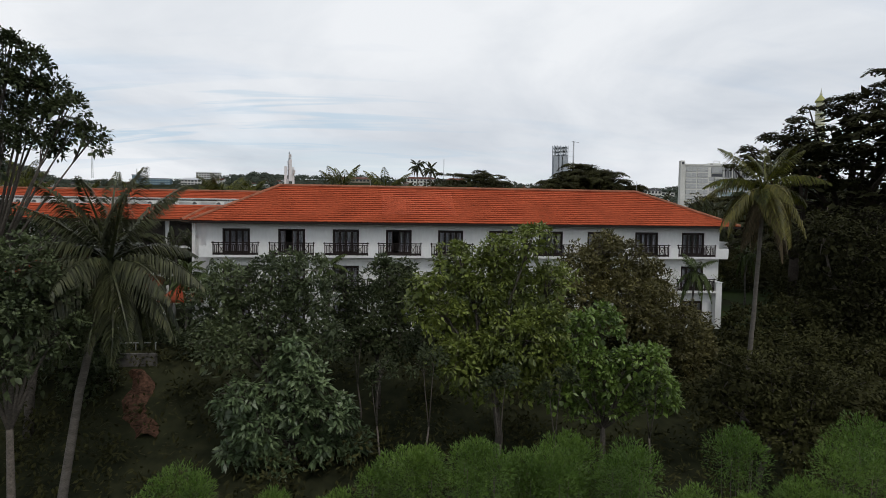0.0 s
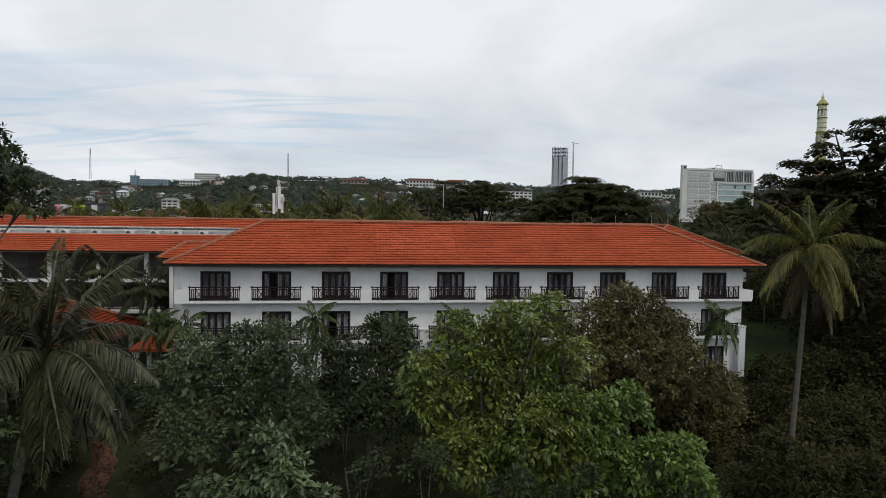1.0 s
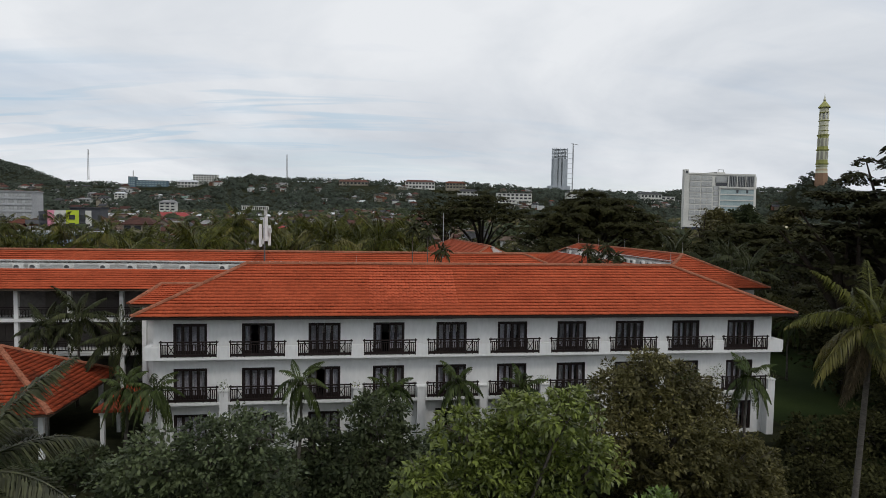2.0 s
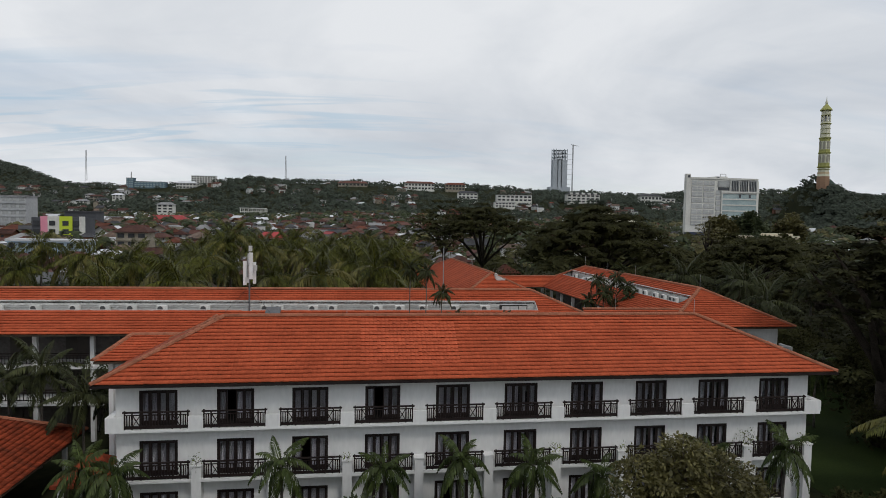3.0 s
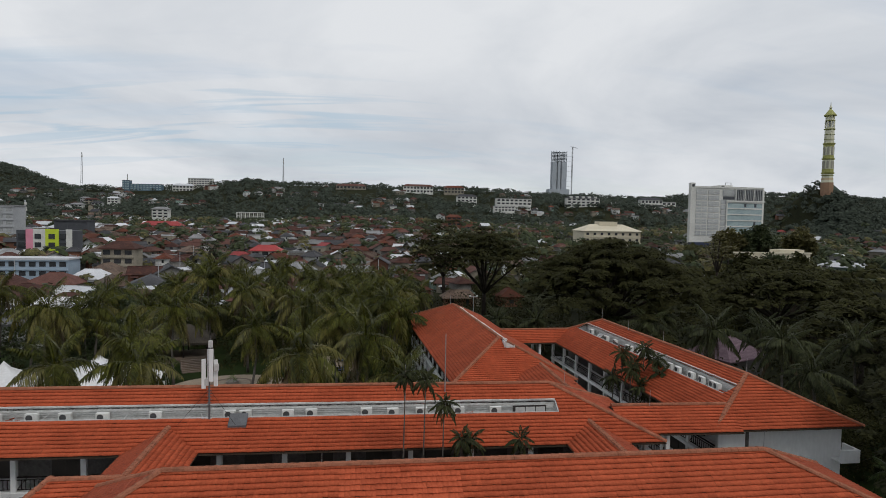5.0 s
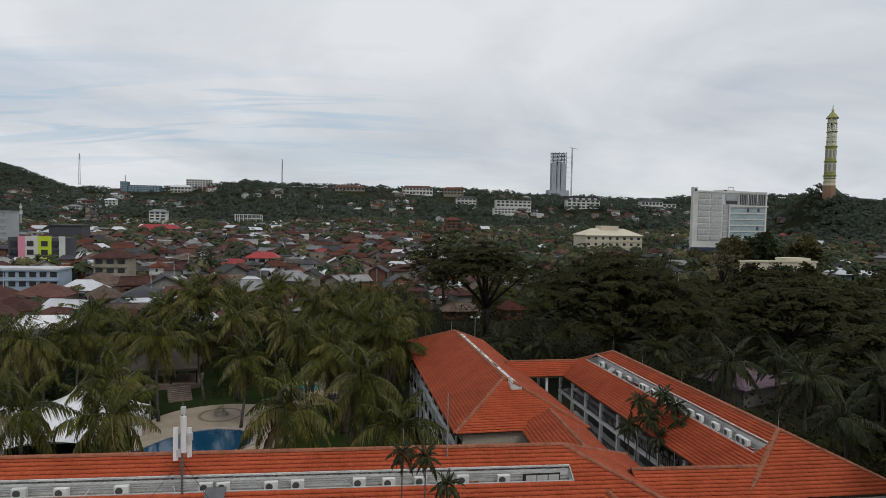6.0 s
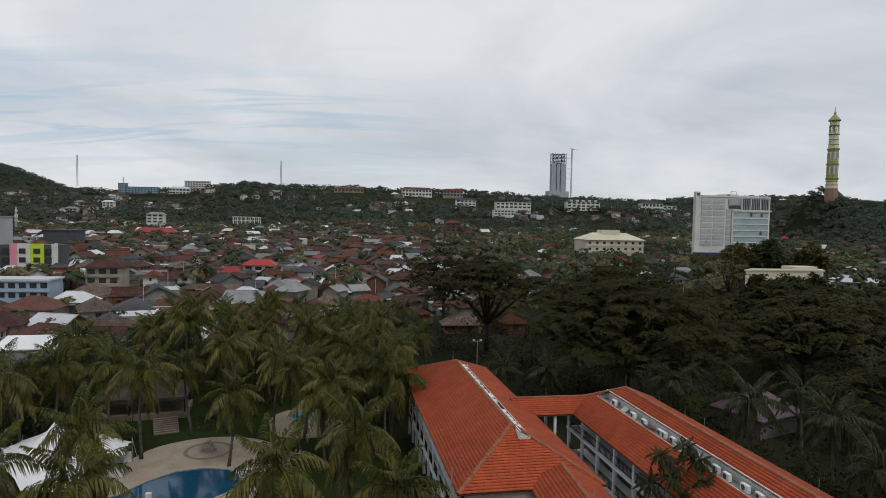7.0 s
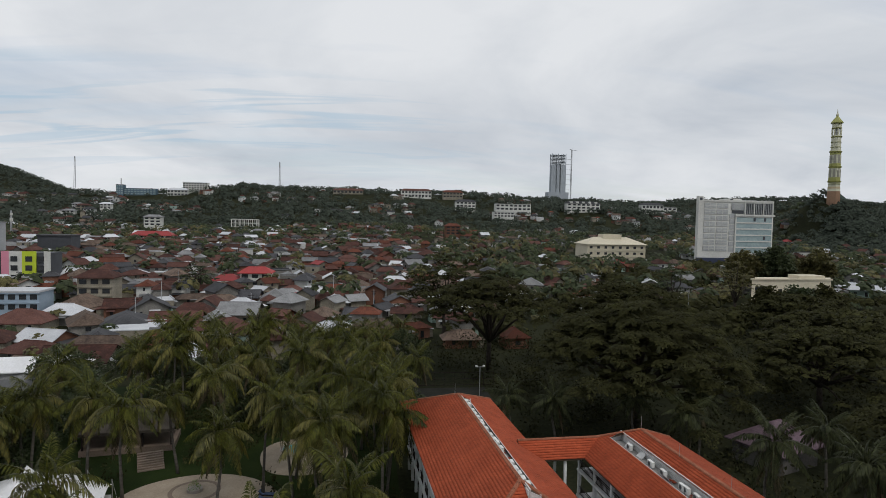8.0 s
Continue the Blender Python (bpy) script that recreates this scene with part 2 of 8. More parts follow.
def tile_field(a, b, poly, holes=()):
    """Clay tiles over a roof plane: a, b on the eave from left to right as seen from outside; poly and holes are world points on the plane.
    Returns the tiles' places: origins, u, v, n."""
    a, b = Vector(a), Vector(b)
    u = (b - a).normalized()
    far = max((Vector(p) for p in poly), key=lambda p: (p - a - u * (p - a).dot(u)).length)
    v = (far - a - u * (far - a).dot(u)).normalized()
    n = u.cross(v)
    flat = [[((Vector(p) - a).dot(u), (Vector(p) - a).dot(v)) for p in ring] for ring in (poly, *holes)]
    us, vs = [p[0] for p in flat[0]], [p[1] for p in flat[0]]
    gu, gv = np.meshgrid(np.arange(min(us), max(us), COL) + COL / 2, np.arange(-0.04, max(vs), ROW))
    gu, gv = gu.ravel(), gv.ravel()
    ok = inside(gu, gv + ROW / 2, flat[0])
    for hole in flat[1:]:
        ok &= ~inside(gu, gv + ROW / 2, hole)
    return a, u, v, n, gu[ok], gv[ok]


TILE_U = np.array([-0.5, -0.1, 0.5]) * COL * 1.02
TILE_H = np.array([0.008, 0.032, 0.008])


def tile_points():
    """One tile: local (u, v, n), lower end proud of the course below."""
    top = [(x, ROW * 1.12, h) for x, h in zip(TILE_U, TILE_H)]
    low = [(x, 0.0, h + 0.066) for x, h in zip(TILE_U, TILE_H)]
    lip = [(x, 0.04, h - 0.005) for x, h in zip(TILE_U, TILE_H)]
    k = len(TILE_U)
    faces = [(k + i, k + i + 1, i + 1, i) for i in range(k - 1)] + [(2 * k + i, 2 * k + i + 1, k + i + 1, k + i) for i in range(k - 1)]
    return np.array(low * 0 + top + low + lip), faces


TILE_LOCAL, TILE_FACES = tile_points()
TILE_MESH = mesh_of("tile", TILE_LOCAL.tolist(), TILE_FACES, TILE_ONE)


def lay_tiles(roof, a, b, poly, holes=(), singles=None):
    """Joined tiles over a slope; those for which singles(x, y) holds become pieces of their own."""
    a, u, v, n, gu, gv = tile_field(a, b, poly, holes)
    rot = np.array([u, v, n])
    rng = np.random.RandomState(len(gu))
    org = np.array(a) + gu[:, None] * np.array(u) + gv[:, None] * np.array(v)
    org += rng.normal(0, 0.006, (len(gu), 1)) * np.array(n) + rng.normal(0, 0.006, (len(gu), 1)) * np.array(v)
    one = np.zeros(len(gu), bool)
    if singles is not None:
        one = singles(org[:, 0], org[:, 1])
        one &= np.cumsum(one) <= 300
    local = TILE_LOCAL @ rot
    rest = org[~one]
    verts = (rest[:, None, :] + local[None]).reshape(-1, 3)
    k = len(TILE_LOCAL)
    quads = (np.arange(len(rest))[:, None, None] * k + np.array(TILE_FACES)[None]).reshape(-1, 4)
    if len(rest):
        me = bpy.data.meshes.new("tile_courses")
        me.vertices.add(len(verts))
        me.vertices.foreach_set("co", verts.ravel())
        me.loops.add(quads.size)
        me.loops.foreach_set("vertex_index", quads.ravel())
        me.polygons.add(len(quads))
        me.polygons.foreach_set("loop_start", np.arange(0, quads.size, 4))
        me.update(calc_edges=True)
        me.materials.append(TILE)
        part("tile_course", me, TILE, roof, "courses of orange clay roof tiles", kind="stuff")
    turn = Matrix((u, v, n)).transposed().to_4x4()
    for p in org[one]:
        t = new("tile", TILE_MESH)
        t.parent = roof
        t.matrix_basis = Matrix.Translation(p) @ turn


def slab(roof, poly, drop=0.10):
    """The deck under one roof plane, as a thin slab."""
    top = [Vector(p) - Vector((0, 0, 0.06)) for p in poly]
    low = [p - Vector((0, 0, drop)) for p in top]
    n = len(top)
    s = Shape().add(top + low, [tuple(range(n)), tuple(reversed(range(n, 2 * n)))] + [(i, n + i, n + (i + 1) % n, (i + 1) % n) for i in range(n)])
    return part("roof_deck", s, SOFFIT, roof, "dark boarded underside of the roof")


def caps(roof, line):
    """Half-round ridge tiles in mortar along a hip or ridge."""
    s = Shape()
    for p, q in zip(line, line[1:]):
        p, q = Vector(p), Vector(q)
        n = max(1, int((q - p).length / 0.4))
        d = (q - p).normalized()
        side = d.cross(Vector((0, 0, 1))).normalized()
        up = side.cross(d)
        for i in range(n):
            a, b = p + (q - p) * (i / n), p + (q - p) * ((i + 1) / n) + d * 0.03
            pts = []
            for c, r in ((a, 0.215), (b, 0.185)):
                pts += [c + side * r * math.cos(g) + up * (r * 0.75 * math.sin(g) + 0.015) for g in (0, math.pi / 4, math.pi / 2, 3 * math.pi / 4, math.pi)]
            s.add(pts, [(j, j + 1, j + 6, j + 5) for j in range(4)] + [(4, 3, 2, 1, 0)])
    return part("ridge_cap", s, CAP, roof, "weathered half-round ridge tiles bedded in mortar", kind="stuff")


def hip_roof(wing, sw, se, ne, nw, w, e, singles=None, holes=None, skip=()):
    """A hipped roof from its four eave corners and its two ridge ends (w belongs to sw/nw, e to se/ne)."""
    roof = part("roof", Shape().beam(Vector(w) - Vector((0, 0, 0.25)), Vector(e) - Vector((0, 0, 0.25)), 0.1), SOFFIT, wing, "hipped roof of orange clay tiles")
    holes = holes or {}
    for side, a, b, poly in (("s", sw, se, [sw, se, e, w]), ("e", se, ne, [se, ne, e]), ("n", ne, nw, [ne, nw, w, e]), ("w", nw, sw, [nw, sw, w])):
        if side in skip:
            continue
        cut = holes.get(side)
        if cut is None:
            slab(roof, poly)
            lay_tiles(roof, a, b, poly, singles=singles if side == "s" else None)
        else:
            lay_tiles(roof, a, b, poly, [cut], singles=None)
            # the deck goes round the slot: lower strip, upper strip and both ends
            c0, c1, c2, c3 = [Vector(p) for p in cut]
            p0, p1, p2, p3 = [Vector(p) for p in poly]
            slab(roof, [p0, p1, c1, c0])
            slab(roof, [c3, c2, p2, p3])
            slab(roof, [p0, c0, c3, p3])
            slab(roof, [c1, p1, p2, c2])
    for line in ([w, e], [sw, w], [nw, w], [se, e], [ne, e]):
        caps(roof, line)
    return roof


def on_plane(a, b, c, fu, fv):
    """A point of the roof plane: fu along the eave a-b, fv of the way up towards the ridge, of which c is one point."""
    a, b, c = Vector(a), Vector(b), Vector(c)
    u = (b - a).normalized()
    up = c - a - u * (c - a).dot(u)
    return a + (b - a) * fu + up * fv


wing_a = thing("hotel_wing", "white three-storey hotel wing with dark balconies and orange hip roof", "building", group="hotel wings")
hip_roof(wing_a, (-1.6, -0.25, EAVE), (43.2, -0.2, EAVE), (43.2, 9.2, EAVE), (-1.6, 9.2, EAVE), (4.4, 4.48, RIDGE), (36.0, 4.48, RIDGE),
         singles=lambda x, y: (abs(x - 16) < 3.0) & (y > 0.6) & (y < 4.2))
wing_b = thing("hotel_wing", "long hotel wing with open galleries under an orange tiled roof", "building", group="hotel wings")
B_SW, B_SE, B_W, B_E = (-60, 15.6, EAVE), (35.3, 13.6, EAVE), (-54, 20.33, RIDGE), (28.2, 18.6, RIDGE)
hip_roof(wing_b, B_SW, B_SE, (35.3, 23.7, EAVE), (-60, 25.6, EAVE), B_W, B_E,
         holes={"s": [on_plane(B_SW, B_SE, B_E, f, h) for f, h in ((0.03, 0.50), (0.925, 0.50), (0.925, 0.70), (0.03, 0.70))]})
wing_c = thing("hotel_wing", "hotel wing beside the palm garden with an orange tiled hip roof", "building", group="hotel wings")
C_SW, C_SE, C_NE, C_NW, C_S, C_N = (22.4, 29.3, EAVE), (34.8, 29.9, EAVE), (33.0, 68.6, EAVE), (20.7, 68, EAVE), (28.45, 36.4, RIDGE), (27.3, 61.2, RIDGE)
hip_roof(wing_c, C_SE, C_NE, C_NW, C_SW, C_S, C_N,
         holes={"s": [on_plane(C_SE, C_NE, C_S, f, h) for f, h in ((0.13, 0.80), (0.80, 0.80), (0.80, 0.96), (0.13, 0.96))]})
wing_d = thing("hotel_wing", "hotel wing with columned galleries, orange roof and rows of air conditioners", "building", group="hotel wings")
D_SW, D_SE, D_NE, D_NW, D_S, D_N = (40.0, 15.4, EAVE), (52.5, 15.4, EAVE), (50.6, 52.6, EAVE), (38.2, 52.2, EAVE), (45.8, 20.2, RIDGE), (44.4, 47.2, RIDGE)
hip_roof(wing_d, D_NW, D_SW, D_SE, D_NE, D_N, D_S,
         holes={"s": [on_plane(D_NW, D_SW, D_S, f, h) for f, h in ((0.10, 0.55), (0.90, 0.55), (0.90, 0.76), (0.10, 0.76))]})

# small link roofs between the wings
def gable(wing, p, q, half, eave=EAVE):
    """A ridge from p to q with two slopes down to the eaves, half metres out on each side."""
    p, q = Vector(p), Vector(q)
    d = (q - p).normalized()
    s = Vector((d.y, -d.x, 0)) * half
    lo = Vector((0, 0, eave - p.z))
    roof = part("roof", Shape().beam(p - Vector((0, 0, 0.15)), q - Vector((0, 0, 0.15)), 0.1), SOFFIT, wing, "small tiled roof over a passage")
    slab(roof, [p + s + lo, q + s + lo, q, p])
    lay_tiles(roof, p + s + lo, q + s + lo, [p + s + lo, q + s + lo, q, p])
    slab(roof, [q - s + lo, p - s + lo, p, q])
    lay_tiles(roof, q - s + lo, p - s + lo, [q - s + lo, p - s + lo, p, q])
    caps(roof, [p, q])
    return roof


link = thing("passage_roof", "orange tiled passage roof joining two hotel wings", "roof", group="passages")
hip_roof(link, (-3.8, 5.4, EAVE), (4.0, 5.4, EAVE), (4.0, 11.2, EAVE), (-3.8, 11.2, EAVE), (-2.5, 8.3, 9.9), (1.2, 8.3, 9.9))
part("wall", Shape().box(-3.1, 6.36, -0.4, -0.62, 6.56, 8.72), RENDERED, link, "white wall closing the passage")
gable(link, (1.25, 8.3, 9.9), (1.2, 16.1, 9.9), 2.3)
link = thing("passage_roof", "orange tiled passage roof joining two hotel wings", "roof", group="passages")
gable(link, (30.3, 7.2, 9.8), (30.3, 16.0, 9.8), 2.2)
link = thing("passage_roof", "orange tiled passage roof joining two hotel wings", "roof", group="passages")
gable(link, (31.2, 19.0, 10.2), (31.4, 31.0, 10.2), 2.9)
link = thing("passage_roof", "orange tiled passage roof joining two hotel wings", "roof", group="passages")
gable(link, (33.0, 17.9, 10.1), (42.3, 17.6, 10.1), 2.6)
link = thing("passage_roof", "orange tiled passage roof joining two hotel wings", "roof", group="passages")
gable(link, (31.8, 49.6, 10.1), (41.3, 49.9, 10.1), 2.3)
for x, y in ((-3.0, 6.2), (-3.0, 10.4), (3.2, 12.6), (-0.4, 12.6), (28.6, 11), (32.0, 11), (33.4, 24), (33.4, 28), (29.0, 26), (36.5, 15.7), (36.5, 19.6), (36.5, 47.9), (36.5, 51.2)):
    column = new("column", Shape().box(x - 0.14, y - 0.14, 0, x + 0.14, y + 0.14, 8.86).mesh("column", RENDERED))
    tagged(column, "white rendered square column under a passage roof", "column", "passage columns")

# ---- balcony doors ----
GLASS = bpy.data.materials.new("window_glass")
GLASS.use_nodes = True
GLASS.node_tree.nodes["Principled BSDF"].inputs["Transmission Weight"].default_value = 1.0
GLASS.node_tree.nodes["Principled BSDF"].inputs["Roughness"].default_value = 0.03
GLASS.node_tree.nodes["Principled BSDF"].inputs["Base Color"].default_value = (1, 1, 1, 1)
CURTAIN = mat("curtain_cloth", (0.26, 0.26, 0.30), (0.42, 0.42, 0.48), 1.0, 0.9, 0.1, 14.0, obj=0.25)
# near-black colour that holds the darkness of unlit rooms and of an opening
DARKROOM = mat("unlit_room_dark", (0.02, 0.018, 0.016), (0.035, 0.03, 0.028), 1.0, 0.9)
DW, DH = 2.06, 2.05


def make_door(open_leaf=False):
    """Four-leaf balcony door; origin at the sill's middle, front towards -y."""
    d = thing("balcony_door", "four-leaf dark wooden balcony door with grey curtains" + (", one leaf open" if open_leaf else ""), "door", group="balcony doors")
    f = Shape()
    for x in (-DW / 2, DW / 2 - 0.09):
        f.box(x, 0, 0, x + 0.09, 0.14, DH)
    f.box(-DW / 2 + 0.09, 0, DH - 0.09, DW / 2 - 0.09, 0.14, DH)
    f.box(-DW / 2 + 0.09, 0, 0, DW / 2 - 0.09, 0.14, 0.05)
    part("door_frame", f, DARKWOOD, d)
    w = (DW - 0.18) / 4
    for k in range(4):
        x = -DW / 2 + 0.09 + k * w
        if open_leaf and k == 1:
            continue
        leaf = Shape()
        for a, b in ((x + 0.005, x + 0.085), (x + w - 0.085, x + w - 0.005)):
            leaf.box(a, 0.03, 0.05, b, 0.08, DH - 0.09)
        for a, b in ((0.05, 0.30), (DH - 0.19, DH - 0.09)):
            leaf.box(x + 0.085, 0.03, a, x + w - 0.085, 0.08, b)
        lf = part("door_leaf", leaf, DARKWOOD, d)
        part("pane", Shape().box(x + 0.085, 0.05, 0.30, x + w - 0.085, 0.056, DH - 0.19), GLASS, lf, "clear window glass").visible_shadow = False
        pts, n = [], 14
        x0, x1 = (x + 0.02, x + w * 0.98) if k in (0, 3) else (x + 0.04, x + w * 0.72)
        for i in range(n + 1):
            t = i / n
            pts.append((x0 + (x1 - x0) * t, 0.22 + 0.035 * math.sin(t * 17 + k)))
        v = [(a, b, z) for z in (0.03, DH - 0.03) for a, b in pts]
        c = Shape().add(v, [(i, i + 1, n + 2 + i, n + 1 + i) for i in range(n)])
        part("curtain", c, CURTAIN, d, "grey pleated curtain", True)
    part("handle", Shape().beam((0.05, 0.01, 0.85), (0.05, 0.01, 1.0), 0.025), DARKWOOD, d)
    return d


RAILW = 3.4


def make_rail(width=RAILW, label="dark stained timber balcony railing with crossed end panels"):
    """Balcony railing; origin at the left end on the slab, running along +x, front towards -y."""
    r = thing("balcony_railing", label, "railing", group="balcony railings")
    part("top_rail", Shape().box(-0.08, -0.06, 0.93, width + 0.08, 0.06, 1.0), DARKWOOD, r)
    part("middle_rail", Shape().box(0, -0.025, 0.78, width, 0.025, 0.83), DARKWOOD, r)
    part("bottom_rail", Shape().box(0, -0.03, 0.04, width, 0.03, 0.20), DARKWOOD, r)
    end, cross = 0.42, 0.86
    for x in (0.03, end, cross, width - cross, width - end, width - 0.03):
        part("post", Shape().box(x - 0.035, -0.035, 0.0, x + 0.035, 0.035, 0.93 if 0.1 < x < width - 0.1 else 1.06), DARKWOOD, r)
    for a, b in ((end + 0.035, cross - 0.035), (width - cross + 0.035, width - end - 0.035)):
        part("cross", Shape().beam((a, 0, 0.18), (b, 0, 0.77), 0.04).beam((b, 0.006, 0.18), (a, 0.006, 0.77), 0.04), DARKWOOD, r)
    n = int((width - 2 * cross) / 0.15)
    bars = [0.15, 0.28, width - 0.28, width - 0.15] + [cross + (width - 2 * cross) * i / n for i in range(1, n)]
    for x in bars:
        part("bar", Shape().box(x - 0.026, -0.02, 0.2, x + 0.026, 0.02, 0.78), DARKWOOD, r)
    return r


def pierced(xs, zs, y0, y1):
    """A wall between y0 and y1 as one piece, with an opening in every second column and row of the cuts."""
    nx, nz = len(xs), len(zs)
    v = [(x, y, z) for y in (y0, y1) for z in zs for x in xs]
    f = []

    def solid(i, j):
        return 0 <= i < nx - 1 and 0 <= j < nz - 1 and not (i % 2 and j % 2)

    def at(i, j, k):
        return k * nx * nz + j * nx + i

    for j in range(nz - 1):
        for i in range(nx - 1):
            if solid(i, j):
                f.append((at(i, j, 0), at(i + 1, j, 0), at(i + 1, j + 1, 0), at(i, j + 1, 0)))
                f.append((at(i, j + 1, 1), at(i + 1, j + 1, 1), at(i + 1, j, 1), at(i, j, 1)))
    for j in range(nz):
        for i in range(nx):
            if i < nx - 1 and solid(i, j) != solid(i, j - 1):
                q = (at(i, j, 0), at(i + 1, j, 0), at(i + 1, j, 1), at(i, j, 1))
                f.append(q if solid(i, j - 1) else q[::-1])
            if j < nz - 1 and solid(i, j) != solid(i - 1, j):
                q = (at(i, j, 0), at(i, j, 1), at(i, j + 1, 1), at(i, j + 1, 0))
                f.append(q if solid(i, j) else q[::-1])
    return Shape().add(v, f)


def front_wing():
    """White wall of the front wing with thirty door openings, balcony slabs, parapet piers and columns."""
    P, X0, X1, Y = 4.2, -0.6, 41.85, 0.62
    floors = (0.3, 3.28, 6.16)
    doors = [1.64 + P * i for i in range(10)]
    edges = [X0] + [e for d in doors for e in (d - DW / 2, d + DW / 2)] + [X1]
    w = pierced(edges, [-0.5] + [e for z in floors for e in (z, z + DH)] + [8.74], Y, Y + 0.2)
    part("wall", w, RENDERED, wing_a, "white rendered front wall")
    part("wall", Shape().box(X0, Y + 0.2, -0.5, X0 + 0.2, 8.2, 8.74), RENDERED, wing_a, "white end wall")
    part("wall", Shape().box(X1 - 0.2, Y + 0.2, -0.5, X1, 8.2, 8.74), RENDERED, wing_a, "white end wall")
    part("wall", Shape().box(X0 + 0.2, 8.0, -0.5, X1 - 0.2, 8.2, 8.74), RENDERED, wing_a, "white rear wall")
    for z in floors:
        part("floor_slab", Shape().box(X0 + 0.21, Y + 0.21, z - 0.2, X1 - 0.21, 7.99, z - 0.01), DARKROOM, wing_a, "interior floor coloured near-black as in an unlit room")
    for i in range(9):
        x = 3.5 + P * i
        part("room_wall", Shape().box(x - 0.06, Y + 0.21, -0.4, x + 0.26, 7.9, 8.7), GREYWALL, wing_a, "partition between rooms")
    part("ceiling_board", Shape().box(X0 + 0.21, Y + 0.21, 8.55, X1 - 0.21, 7.99, 8.7), GREYWALL, wing_a, "ceiling")
    part("soffit", Shape().box(-1.5, -0.1, 8.64, 43.1, 0.6, 8.68), SOFFIT, wing_a, "timber eaves soffit")
    part("gutter_board", Shape().box(-1.6, -0.31, 8.60, 43.2, -0.25, 8.74), DARKWOOD, wing_a, "dark fascia board")
    # third floor: one long slab with white piers between the railings
    part("balcony_slab", Shape().box(-0.96, 0, 6.0, 42.3, Y - 0.002, 6.16), RENDERED, wing_a, "white balcony slab with a shadow line")
    piers = [(-0.96, 0.0)] + [(3.4 + P * i, P * (i + 1)) for i in range(9)] + [(41.2, 42.35)]
    for k, (a, b) in enumerate(piers):
        p = Shape().box(a, 0.004, 6.16, b, 0.2, 6.86)
        if k in (0, 10):
            side = (a, X0 - 0.004) if k == 0 else (X1 + 0.004, b)
            p.box(side[0], 0.2, 6.16, side[1], Y + (0.9 if k == 0 else 0.6), 6.86)
        part("parapet_pier", p, RENDERED, wing_a, "white parapet pier")
    for i in range(10):
        part("balcony_slab", Shape().box(P * i - 0.12, 0.02, 3.10, P * i + 3.52, Y - 0.002, 3.28), RENDERED, wing_a, "white balcony slab")
    for i in range(11):
        x = 3.8 + P * (i - 1)
        part("pilaster", Shape().box(x - 0.27, 0.03, -0.5, x + 0.27, 0.6, 3.96).box(x - 0.31, -0.01, 3.96, x + 0.31, 0.612, 4.04), RENDERED, wing_a, "white pilaster between balconies")
    first, ajar = make_door(), make_door(True)
    used = {first: False, ajar: False}
    for fl, z in enumerate(floors):
        for i, d in enumerate(doors):
            src = ajar if (fl, i) in ((2, 3), (2, 1), (1, 2), (0, 4)) else first
            m = pose(d, Y + 0.03, z)
            if used[src]:
                copy_thing(src, m)
            else:
                src.matrix_basis, used[src] = m, True
    rail = make_rail()
    rail.matrix_basis = pose(0, 0.1, 6.16)
    for fl, z in enumerate(floors[1:]):
        for i in range(10):
            if fl or i:
                copy_thing(rail, pose(P * i, 0.1, z)) if not (fl == 1 and i == 0) else None
    copy_thing(rail, pose(0, 0.1, floors[1]))


front_wing()


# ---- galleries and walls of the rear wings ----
# dark grey: the shade inside the deep galleries is put into this colour
GALLERYWALL = mat("gallery_shade_grey", (0.085, 0.08, 0.075), (0.16, 0.15, 0.14), 0.4, 0.85, 0.15, 5.0, spec=0.15)
BEIGE = mat("beige_render", (0.34, 0.30, 0.24), (0.46, 0.41, 0.33), 0.4, 0.85, 0.15, 5.0, spec=0.2)
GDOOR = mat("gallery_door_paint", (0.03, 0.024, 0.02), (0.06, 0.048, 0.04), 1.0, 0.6)


